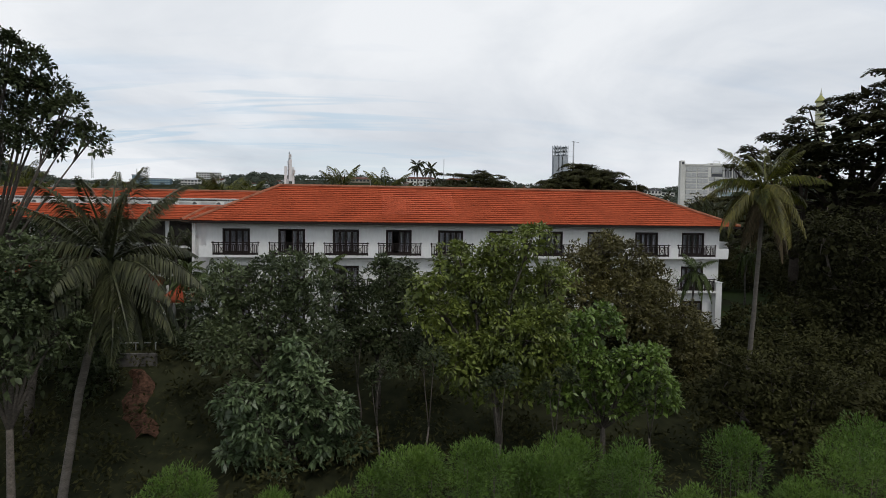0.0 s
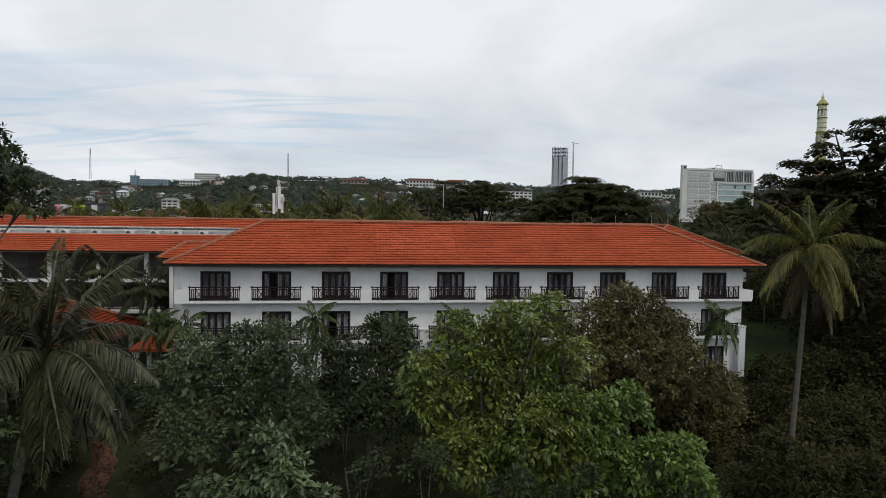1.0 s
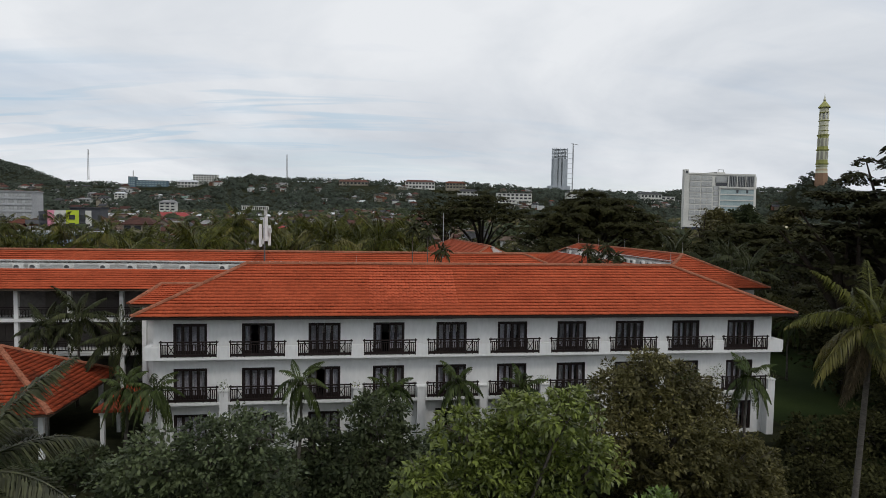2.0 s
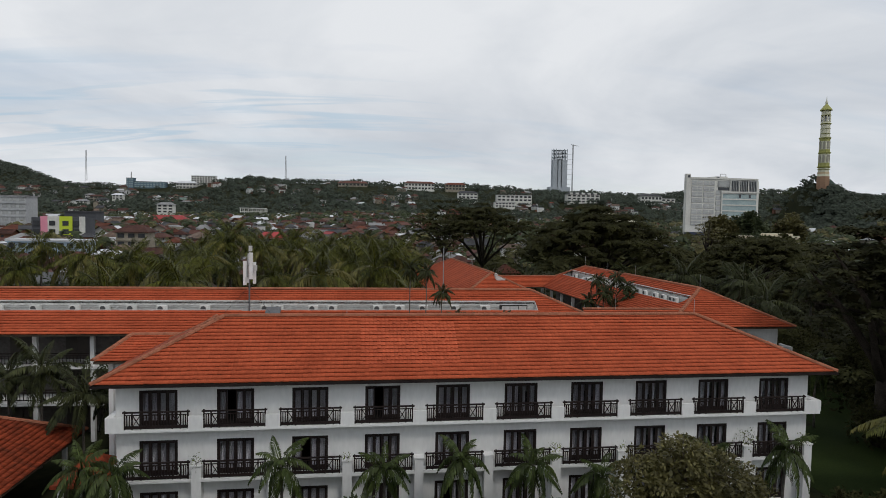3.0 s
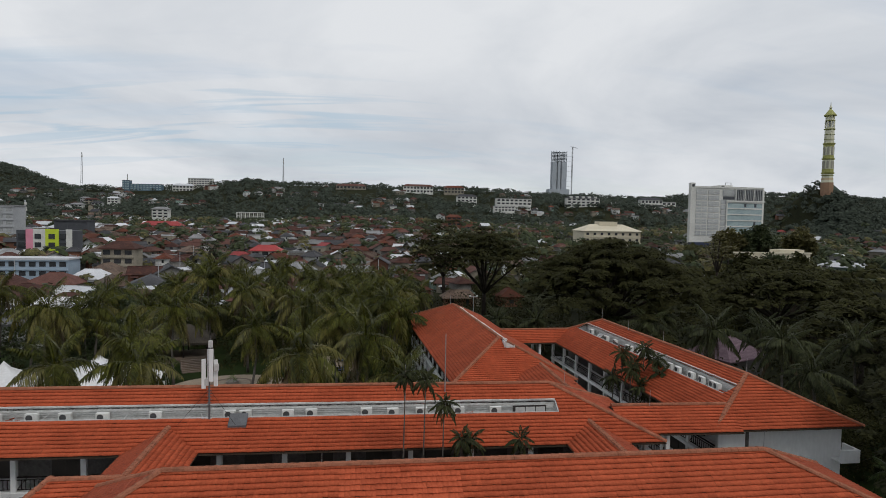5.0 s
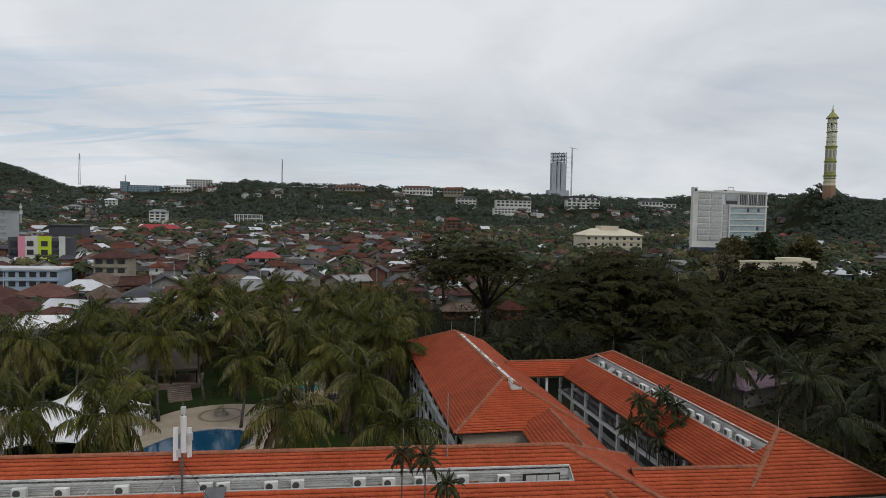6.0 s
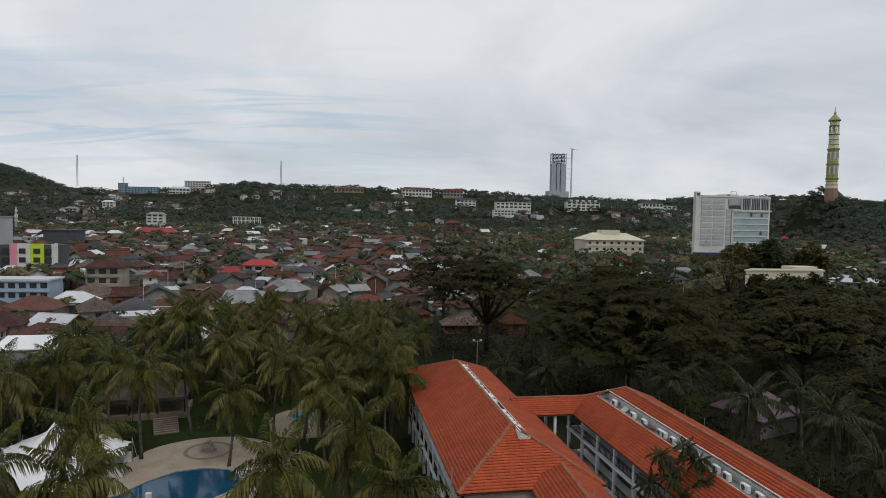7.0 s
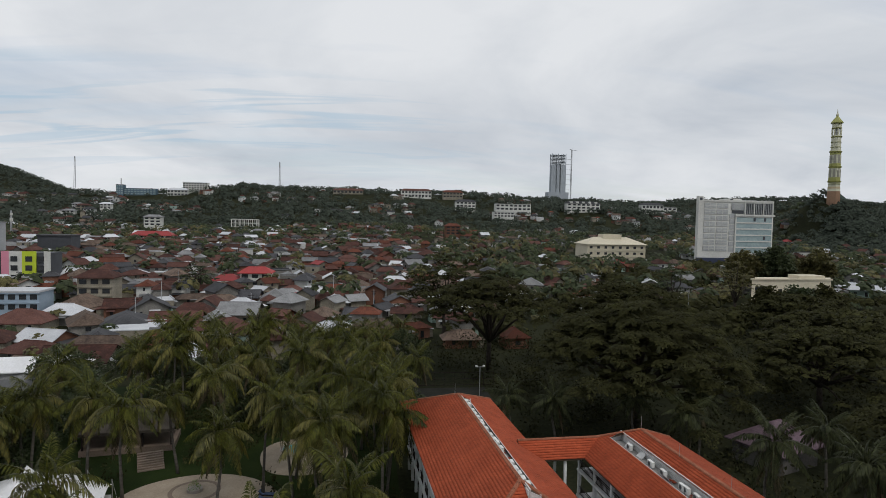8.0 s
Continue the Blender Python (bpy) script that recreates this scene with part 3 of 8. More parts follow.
def gallery(wing, p, q, depth=2.4, inset=1.0, step=4.2, band=False):
    """Three open floors of columns, slabs and railings along the eave p-q; the wing lies on the left of p-q."""
    p, q = Vector(p).to_2d(), Vector(q).to_2d()
    d = (q - p).normalized()
    ang = math.degrees(math.atan2(d.y, d.x))
    length = (q - p).length
    base = p
    m = pose(base.x, base.y, 0, rz=ang)

    def put(name, shape, material, label=""):
        ob = part(name, shape, material, wing, label)
        ob.matrix_basis = m
        return ob

    n = max(1, round((length - 2 * inset) / step))
    xs = [inset + (length - 2 * inset) * i / n for i in range(n + 1)]
    for x in xs:
        put("column", Shape().box(x - 0.16, inset, -0.3, x + 0.16, inset + 0.32, 8.7), RENDERED, "white square column")
    for z in (3.2, 6.1):
        put("gallery_slab", Shape().box(xs[0] - 0.2, inset - 0.1, z - 0.25, xs[-1] + 0.2, inset + depth, z), RENDERED, "white edge of a gallery floor")
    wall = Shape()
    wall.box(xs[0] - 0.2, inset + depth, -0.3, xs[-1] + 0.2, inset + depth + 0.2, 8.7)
    put("wall", wall, GALLERYWALL, "gallery wall with the shade of the gallery in its dark colour")
    for fl, z in enumerate((0.0, 3.2, 6.1)):
        for i in range(n):
            x = (xs[i] + xs[i + 1]) / 2
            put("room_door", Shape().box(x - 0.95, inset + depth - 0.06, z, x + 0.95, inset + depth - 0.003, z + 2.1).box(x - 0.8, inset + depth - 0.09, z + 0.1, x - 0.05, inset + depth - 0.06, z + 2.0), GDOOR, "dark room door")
            if fl:
                s = Shape().box(xs[i] + 0.16, inset + 0.12, z + 0.92, xs[i + 1] - 0.16, inset + 0.2, z + 1.0).box(xs[i] + 0.16, inset + 0.13, z + 0.12, xs[i + 1] - 0.16, inset + 0.19, z + 0.18).box(xs[i] + 0.16, inset + 0.13, z + 0.75, xs[i + 1] - 0.16, inset + 0.19, z + 0.8)
                k = int((xs[i + 1] - xs[i] - 0.32) / 0.26)
                for j in range(1, k):
                    bx = xs[i] + 0.16 + (xs[i + 1] - xs[i] - 0.32) * j / k
                    s.box(bx - 0.022, inset + 0.14, z + 0.18, bx + 0.022, inset + 0.18, z + 0.75)
                s.beam((xs[i] + 0.2, inset + 0.16, z + 0.2), (xs[i] + 0.75, inset + 0.16, z + 0.9), 0.04)
                put("gallery_railing", s, DARKWOOD, "dark timber gallery railing")
    if band:
        put("walkway_cover", Shape().box(xs[0], inset - 1.0, 2.75, xs[-1], inset - 0.12, 2.85), SOFFIT, "dark lean-to cover")


def block(wing, ring, z1=8.7):
    """Closed outer wall of a wing, as slabs along the ring of its corners."""
    for (x0, y0), (x1, y1) in zip(ring, ring[1:] + ring[:1]):
        d = Vector((x1 - x0, y1 - y0, 0))
        n = d.normalized()
        s = Vector((-n.y, n.x, 0)) * 0.1
        a, b = Vector((x0, y0, 0)) + n * 0.1, Vector((x1, y1, 0)) + n * 0.1
        sh = Shape().add([(*(a - s).xy, -0.5), (*(b - s).xy, -0.5), (*(b + s).xy, -0.5), (*(a + s).xy, -0.5), (*(a - s).xy, z1), (*(b - s).xy, z1), (*(b + s).xy, z1), (*(a + s).xy, z1)],
                         [(3, 2, 1, 0), (4, 5, 6, 7), (0, 1, 5, 4), (1, 2, 6, 5), (2, 3, 7, 6), (3, 0, 4, 7)])
        part("wall", sh, RENDERED, wing, "white rendered wall")


gallery(wing_b, B_SW, B_SE)
block(wing_b, [(-58.8, 19.3), (34.3, 17.2), (34.3, 22.6), (-58.8, 24.4)])
gallery(wing_c, C_NW, C_SW, step=3.4)
block(wing_c, [(26.2, 30.2), (33.8, 30.9), (32.0, 67.4), (25.0, 67.0)])
part("wall", Shape().box(23.2, 29.8, -0.4, 33.9, 30.0, 8.72), BEIGE, wing_c, "beige end wall")
gallery(wing_d, D_NW, D_SW, step=3.7, band=True)
block(wing_d, [(43.3, 17.0), (51.3, 16.4), (49.6, 51.4), (42.3, 51.2)])
part("wall", Shape().box(41.0, 16.3, -0.4, 43.2, 16.5, 8.72), RENDERED, wing_d, "white end wall")
part("balcony_box", Shape().box(50.6, 15.3, 5.95, 52.2, 16.3, 6.1).box(50.6, 15.3, 6.1, 52.2, 15.5, 6.95).box(52.0, 15.5, 6.1, 52.2, 16.9, 6.95), RENDERED, wing_d, "white planter balcony at the corner")

# ---- recessed slots in the roofs with air-conditioning units ----
DIRTY = mat("stained_white_wall", (0.40, 0.40, 0.38), (0.72, 0.72, 0.70), 1.0, 0.85, 0.2, 6.0, stretch=(1, 1, 2.5))
SCREED = mat("slot_floor_screed", (0.14, 0.13, 0.12), (0.30, 0.29, 0.27), 1.0, 0.9, 0.2, 8.0)
ACWHITE = mat("ac_casing", (0.62, 0.62, 0.58), (0.76, 0.76, 0.73), 2.0, 0.5, 0.0, 20.0, obj=0.1)
ACGRILLE = mat("ac_grille", (0.05, 0.05, 0.05), (0.10, 0.10, 0.10), 3.0, 0.5)
METAL = mat("galvanised_metal", (0.32, 0.33, 0.34), (0.46, 0.47, 0.48), 2.0, 0.45, 0.05, 20.0, metal=0.6)
SLATE = mat("dull_grey_metal", (0.07, 0.072, 0.078), (0.13, 0.133, 0.14), 2.0, 0.6, 0.05, 20.0)
PIPE = mat("grey_pipe", (0.42, 0.42, 0.41), (0.60, 0.60, 0.58), 2.0, 0.5)


def make_ac():
    """Outdoor unit, 0.8 wide, 0.3 deep, 0.56 high, front towards -y, standing at z 0."""
    a = thing("air_conditioner", "off-white outdoor air-conditioning unit with a round dark grille", "air conditioner", group="outdoor units")
    part("casing", Shape().box(-0.4, -0.15, 0.05, 0.4, 0.15, 0.6), ACWHITE, a)
    ring = Shape()
    n = 16
    v = [(-0.1 + r * math.cos(2 * math.pi * i / n), y, 0.325 + r * math.sin(2 * math.pi * i / n)) for r, y in ((0.22, -0.152), (0.22, -0.168), (0.19, -0.168), (0.19, -0.156)) for i in range(n)]
    ring.add(v, [(k * n + i, k * n + (i + 1) % n, (k + 1) * n + (i + 1) % n, (k + 1) * n + i) for k in range(3) for i in range(n)] + [tuple(3 * n + i for i in range(n))])
    part("fan_grille", ring, ACGRILLE, a, "dark round fan grille")
    for x in (-0.28, 0.28):
        part("foot", Shape().box(x - 0.04, -0.16, 0, x + 0.04, 0.16, 0.05), METAL, a)
    return a


AC = None


def slot(wing, cut, units, seed, outward):
    """Fills a cut in a roof plane: floor, back wall, white edge trims, pipes, and units standing along it."""
    global AC
    rng = random.Random(seed)
    c0, c1, c2, c3 = [Vector(c) for c in cut]
    u = (c1 - c0).normalized()
    o = Vector((outward[0], outward[1], 0)).normalized()
    deep = Vector((0, 0, -0.25))
    f0, f1, f2, f3 = c0 + deep, c1 + deep, Vector((c2.x, c2.y, c1.z)) + deep, Vector((c3.x, c3.y, c0.z)) + deep
    part("slot_floor", Shape().add([f0, f1, f2, f3] + [p + Vector((0, 0, -0.1)) for p in (f0, f1, f2, f3)], [(0, 1, 2, 3), (7, 6, 5, 4), (0, 4, 5, 1), (1, 5, 6, 2), (2, 6, 7, 3), (3, 7, 4, 0)]), SCREED, wing, "grey screed floor of the roof slot")
    bk = -o * 0.12
    dn = Vector((0, 0, -0.03))
    t2, t3 = c2 + dn, c3 + dn
    part("slot_wall", Shape().add([f3, f2, t2, t3, f3 + bk, f2 + bk, t2 + bk, t3 + bk], [(0, 1, 2, 3), (7, 6, 5, 4), (3, 2, 6, 7), (0, 3, 7, 4), (1, 5, 6, 2)]), DIRTY, wing, "stained white wall of the roof slot")
    for a, b, e, g in ((f0, f3, t3, c0 + dn), (f2, f1, c1 + dn, t2)):
        part("slot_end", Shape().add([a, b, e, g] + [p + (u if a == f2 else -u) * 0.1 for p in (a, b, e, g)], [(0, 1, 2, 3), (7, 6, 5, 4), (3, 2, 6, 7), (0, 3, 7, 4)]), DIRTY, wing, "end of the roof slot")
    up = Vector((0, 0, 0.06))
    part("gutter_trim", Shape().beam(c3 + up + o * 0.06, c2 + up + o * 0.06, 0.09, 0.10), DIRTY, wing, "stained white trim along the slot")
    part("gutter_trim", Shape().beam(c0 + up * 0.6, c1 + up * 0.6, 0.07, 0.05), PIPE, wing, "metal flashing along the slot")
    wide = (Vector((c3.x, c3.y, 0)) - Vector((c0.x, c0.y, 0))).dot(-o)
    face = math.degrees(math.atan2(o.y, o.x)) + 90
    length = (c1 - c0).length
    for k in range(units):
        if rng.random() < 0.24:
            continue
        s = (k + 0.5 + rng.uniform(-0.38, 0.38)) / units * (length - 1.6) + 0.8
        at = f0 + u * s - o * (wide * rng.uniform(0.45, 0.62))
        m = pose(*at, rz=face + rng.uniform(-4, 4))
        if AC is None:
            AC = make_ac()
            AC.matrix_basis = m
        else:
            copy_thing(AC, m)
    for k in range(3):
        h = 0.25 + 0.14 * k
        a, b = f3 + Vector((0, 0, h)) + o * 0.06 + u * (1.5 * k), f2 + Vector((0, 0, h + 0.03)) + o * 0.06 - u * (2.0 * k)
        part("pipe", Shape().beam(a, b, 0.035), PIPE, wing, "insulated pipe along the wall")
    for k in range(units // 2):
        at = f0 + u * rng.uniform(1, length - 1) - o * (wide * 0.4)
        e = at - o * (wide * 0.5) + Vector((0, 0, rng.uniform(0.2, 0.5))) + u * rng.uniform(-0.8, 0.8)
        part("pipe", Shape().beam(at + Vector((0, 0, 0.05)), e, 0.04), PIPE, wing, "grey pipe bent up the wall")


    # loose sheets, planks and tile heaps left in the slot
    for k in range(units // 2):
        s = rng.uniform(1.0, length - 1.0)
        at = f0 + u * s - o * (wide * rng.uniform(0.2, 0.8)) + Vector((0, 0, 0.02))
        kindof = rng.choice(("cover", "plank", "heap"))
        tip = u.cross(Vector((0, 0, 1))) * rng.choice((-1, 1))
        if kindof == "cover":
            a, b2 = at, at + u * rng.uniform(0.7, 1.3)
            rise = tip * 0.5 + Vector((0, 0, rng.uniform(0.25, 0.6)))
            part("loose_cover", Shape().add([a, b2, b2 + rise, a + rise] + [q + Vector((0, 0, -0.03)) for q in (a, b2, b2 + rise, a + rise)], [(0, 1, 2, 3), (7, 6, 5, 4), (0, 4, 5, 1), (1, 5, 6, 2), (2, 6, 7, 3), (3, 7, 4, 0)]), rng.choice((METAL, DIRTY, PIPE)), wing, "tilted loose metal cover")
        elif kindof == "plank":
            part("plank", Shape().beam(at + Vector((0, 0, 0.1)), at + u * rng.uniform(0.8, 2.0) + tip * rng.uniform(0, 0.4) + Vector((0, 0, rng.uniform(0.1, 0.7))), 0.06), rng.choice((SOFFIT, PIPE)), wing, "leaning plank or pipe end")
        else:
            s2 = Shape()
            for q in range(5):
                c = at + u * rng.uniform(-0.3, 0.3) + tip * rng.uniform(-0.2, 0.2) + Vector((0, 0, 0.04 * q))
                s2.beam(c, c + u * 0.3 + tip * rng.uniform(-0.15, 0.15) + Vector((0, 0, rng.uniform(-0.02, 0.08))), 0.2, 0.03)
            part("tile_heap", s2, OLDTILE, wing, "small heap of broken roof tiles")


def cut_of(a, b, top, *fv):
    return [on_plane(a, b, top, f, h) for f, h in fv]


slot(wing_b, cut_of(B_SW, B_SE, B_E, (0.03, 0.50), (0.925, 0.50), (0.925, 0.70), (0.03, 0.70)), 34, 1, (0, -1))
slot(wing_c, cut_of(C_SE, C_NE, C_S, (0.13, 0.80), (0.80, 0.80), (0.80, 0.96), (0.13, 0.96)), 20, 2, (1, 0))
slot(wing_d, cut_of(D_NW, D_SW, D_S, (0.10, 0.55), (0.90, 0.55), (0.90, 0.76), (0.10, 0.76)), 19, 3, (-1, 0))
# the louvred window at the slot's east end; a near-black box stands for its unlit opening
win = part("slot_window", Shape().box(24.9, 16.55, 10.05, 27.4, 16.62, 10.68), DARKROOM, wing_b, "dark plate standing for an unlit opening at the end of the slot")
for k in range(3):
    part("pane", Shape().box(25.1 + 0.76 * k, 16.52, 10.1, 25.8 + 0.76 * k, 16.548, 10.58), PIPE, win, "grey plywood panel")

# ---- antenna mast, lightning poles and roof hatch ----
mast = thing("antenna_mast", "steel mast with white panel antennas standing on the roof", "antenna", (3.7, 16.6, 0))
part("pole", Shape().tube([(0, 0, 9.9), (0, 0, 15.6)], [0.07, 0.05]), SLATE, mast)
for k in range(12):
    part("rung", Shape().beam((-0.14, 0, 10.2 + 0.2 * k), (0.14, 0, 10.2 + 0.2 * k), 0.03), SLATE, mast)
for x, y, z0, z1, w in ((-0.34, -0.1, 12.4, 14.4, 0.13), (0.16, -0.2, 12.9, 15.1, 0.14), (-0.06, 0.3, 12.9, 15.0, 0.13), (0.40, 0.1, 12.5, 14.3, 0.12)):
    panel = part("panel_antenna", Shape().box(x - w, y - 0.07, z0, x + w, y + 0.07, z1), RENDERED, mast, "white panel antenna")
    part("bracket", Shape().beam((x, y, z0 + 0.4), (0, 0, z0 + 0.4), 0.05).beam((x, y, z1 - 0.4), (0, 0, z1 - 0.4), 0.05), METAL, panel)
for x, z in ((0.5, 13.6), (-0.15, 12.6), (0.1, 15.2)):
    part("radio_unit", Shape().box(x - 0.13, -0.18, z, x + 0.13, 0.02, z + 0.45), PIPE, mast, "grey radio unit")
part("spike", Shape().tube([(0.06, 0, 14.8), (0.06, 0, 16.0)], [0.02, 0.012], 6), METAL, mast)
for k, (x, y) in enumerate(((-1.9, -0.9), (1.9, -0.9))):
    part("guy_wire", Shape().beam((x, y, 10.1), (0, 0, 12.3), 0.018), DARKWOOD, mast)
for x, y, z0, z1, r in ((20.1, 18.1, 11.2, 15.7, 0.05), (44.4, 47.2, 11.75, 13.2, 0.025), (45.2, 33, 11.75, 13.0, 0.02), (45.8, 20.2, 11.75, 13.1, 0.025), (26.9, 61.2, 11.75, 13.1, 0.025), (36.0, 4.48, 11.75, 12.8, 0.02), (27.9, 46, 11.7, 12.6, 0.02), (36.0, 17.6, 10.1, 11.3, 0.02), (31.4, 24, 10.2, 11.3, 0.02), (12.0, 4.48, 11.75, 12.4, 0.02), (44.6, 40, 11.75, 12.9, 0.02), (17.1, 17.4, 10.2, 13.6, 0.03)):
    rod = new("lightning_rod", Shape().tube([(x, y, z0), (x, y, z1)], [r, r * 0.6], 6).mesh("lightning_rod", METAL))
    tagged(rod, "thin grey metal lightning rod standing on a roof ridge", "rod", "lightning rods")
hatch = thing("roof_hatch", "grey metal hatch box on the roof slope", "hatch", (5.65, 16.2, 9.95))
part("lid", Shape().add([(-0.6, -0.35, 0.05), (0.6, -0.35, 0.05), (0.6, 0.5, 0.62), (-0.6, 0.5, 0.62), (-0.6, -0.35, -0.2), (0.6, -0.35, -0.2), (0.6, 0.5, -0.2), (-0.6, 0.5, -0.2)], [(0, 1, 2, 3), (0, 4, 5, 1), (1, 5, 6, 2), (2, 6, 7, 3), (3, 7, 4, 0)]), SLATE, hatch)

# ---- low pavilion west of the front wing ----
pav = thing("pavilion", "single-storey pavilion with an orange tiled hip roof", "building")
hip_roof(pav, (-24, -1.0, 3.1), (-5.9, -1.0, 3.1), (-5.9, 9.4, 3.1), (-24, 9.4, 3.1), (-18, 4.2, 6.2), (-11.6, 4.2, 6.2))
for ob in pav.children_recursive:
    for k, m in enumerate(ob.data.materials):
        if m == TILE:
            ob.data.materials[k] = OLDTILE
for x in (-6.9, -11.5, -16, -22):
    for y in (0.0, 8.4):
        part("post", Shape().box(x - 0.13, y - 0.13, -0.5, x + 0.13, y + 0.13, 3.2), RENDERED, pav)
part("wall", Shape().box(-22, 3.0, -0.5, -8, 3.2, 3.0), GREYWALL, pav)
hut = thing("shelter", "small shelter with a dark hipped roof beside the wing", "shelter")
hr = Shape()
hv = [(-4.6, 1.6, 2.5), (-1.0, 1.6, 2.5), (-1.0, 5.0, 2.5), (-4.6, 5.0, 2.5), (-3.1, 3.3, 3.7), (-2.5, 3.3, 3.7)]
hr.add(hv + [(x, y, z - 0.2) for x, y, z in hv], [(0, 1, 5, 4), (1, 2, 5), (2, 3, 4, 5), (3, 0, 4), (6, 10, 11, 7), (7, 11, 8), (8, 11, 10, 9), (9, 10, 6), (0, 6, 7, 1), (1, 7, 8, 2), (2, 8, 9, 3), (3, 9, 6, 0)])
part("roof", hr, OLDTILE, hut, "old brown tiles")
for x in (-4.2, -1.4):
    for y in (2.0, 4.6):
        part("post", Shape().box(x - 0.12, y - 0.12, -0.4, x + 0.12, y + 0.12, 2.55), RENDERED, hut)


# ---- plants ----
def leafmat(name, a, b, island=0.25, rough=0.55, through_light=0.22, spec=0.3):
    """Leaf: diffuse with a soft gloss and some light passing through; each leaf differs a little."""
    m = mat(name, a, b, 0.35, rough, 0.0, 3.0, island=island, spec=spec)
    nt = m.node_tree
    bsdf = nt.nodes["Principled BSDF"]
    colour = bsdf.inputs["Base Color"].links[0].from_socket
    tl = nt.nodes.new("ShaderNodeBsdfTranslucent")
    nt.links.new(colour, tl.inputs["Color"])
    mx = nt.nodes.new("ShaderNodeMixShader")
    mx.inputs[0].default_value = through_light
    nt.links.new(bsdf.outputs[0], mx.inputs[1])
    nt.links.new(tl.outputs[0], mx.inputs[2])
    nt.links.new(mx.outputs[0], nt.nodes["Material Output"].inputs["Surface"])
    return m


BARK = mat("grey_bark", (0.05, 0.042, 0.034), (0.13, 0.11, 0.09), 1.5, 0.9, 0.6, 12.0)
DARKBARK = mat("dark_bark", (0.022, 0.018, 0.015), (0.060, 0.050, 0.041), 1.5, 0.95, 0.6, 12.0, spec=0.1)
PALMBARK = mat("palm_bark", (0.055, 0.048, 0.04), (0.13, 0.115, 0.098), 1.0, 0.9, 0.5, 9.0, stretch=(1, 1, 4))
L_MANGO = leafmat("mango_leaf", (0.040, 0.058, 0.014), (0.205, 0.245, 0.048), 0.4, 0.45, 0.22, 0.4)
L_BRIGHT = leafmat("bright_leaf", (0.055, 0.098, 0.018), (0.19, 0.275, 0.054), 0.3, 0.42, 0.24, 0.45)
L_WHORL = leafmat("whorled_leaf", (0.046, 0.078, 0.034), (0.16, 0.21, 0.096), 0.3, 0.4, 0.18, 0.5)
L_DARK = leafmat("dark_leaf", (0.020, 0.029, 0.014), (0.072, 0.088, 0.036), 0.3, 0.6, 0.2, 0.2)
L_OLIVE = leafmat("olive_leaf", (0.042, 0.040, 0.016), (0.155, 0.138, 0.048), 0.28, 0.55, 0.2, 0.25)
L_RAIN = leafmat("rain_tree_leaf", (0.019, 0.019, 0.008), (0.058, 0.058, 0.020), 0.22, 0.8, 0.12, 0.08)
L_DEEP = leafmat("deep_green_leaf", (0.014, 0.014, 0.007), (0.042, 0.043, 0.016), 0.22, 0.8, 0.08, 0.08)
L_MIX = leafmat("mixed_leaf", (0.029, 0.043, 0.020), (0.122, 0.150, 0.066), 0.32, 0.5, 0.2, 0.3)
L_FEATHER = leafmat("feathery_leaf", (0.050, 0.096, 0.014), (0.112, 0.182, 0.029), 0.2, through_light=0.3)
L_PALM = leafmat("palm_leaflet", (0.016, 0.021, 0.005), (0.112, 0.116, 0.018), 0.45, 0.5, 0.22, 0.15)
L_PALMGREEN = leafmat("green_palm_leaflet", (0.024, 0.038, 0.010), (0.078, 0.104, 0.027), 0.35, 0.5, 0.22, 0.2)
L_PALMY = leafmat("yellowing_palm_leaflet", (0.075, 0.075, 0.015), (0.17, 0.15, 0.034), 0.35, 0.5)
L_DEAD = leafmat("dry_palm_leaflet", (0.07, 0.055, 0.03), (0.12, 0.09, 0.05), 0.3, 0.8)
# paler and greyer than near leaves: distance haze is mixed into this colour
L_FAR = leafmat("hazed_hill_foliage", (0.033, 0.042, 0.033), (0.068, 0.081, 0.060), 0.25, 0.8, 0.12, 0.1)


def quads_mesh(name, quads, material):
    """A mesh from an array of loose quads, n x 4 x 3."""
    quads = np.asarray(quads, np.float32)
    me = bpy.data.meshes.new(name)
    n = len(quads)
    me.vertices.add(4 * n)
    me.vertices.foreach_set("co", quads.ravel())
    me.loops.add(4 * n)
    me.loops.foreach_set("vertex_index", np.arange(4 * n, dtype=np.int32))
    me.polygons.add(n)
    me.polygons.foreach_set("loop_start", np.arange(0, 4 * n, 4, dtype=np.int32))
    me.update(calc_edges=True)
    me.materials.append(material)
    return me


def unit(v):
    return v / np.maximum(np.linalg.norm(v, axis=-1, keepdims=True), 1e-6)


def leaves(rng, at, out, length, width, spread=0.7, droop=0.25, tilt=0.45):
    """Pointed leaves growing from the places at, roughly along out."""
    n = len(at)
    d = unit(out + rng.normal(0, spread, (n, 3)) + np.array([0, 0, -droop]))
    s = unit(np.cross(d, rng.normal(0, tilt, (n, 3)) + np.array([0, 0, 1.0])))
    ln = length * rng.uniform(0.65, 1.25, (n, 1))
    wd = width * rng.uniform(0.7, 1.2, (n, 1))
    up = np.cross(s, d)
    mid = at + d * ln * 0.45
    return np.stack([at, mid + s * wd / 2 - up * wd * 0.1, at + d * ln - np.array([0, 0, 1]) * ln * droop * 0.3, mid - s * wd / 2 - up * wd * 0.1], 1)


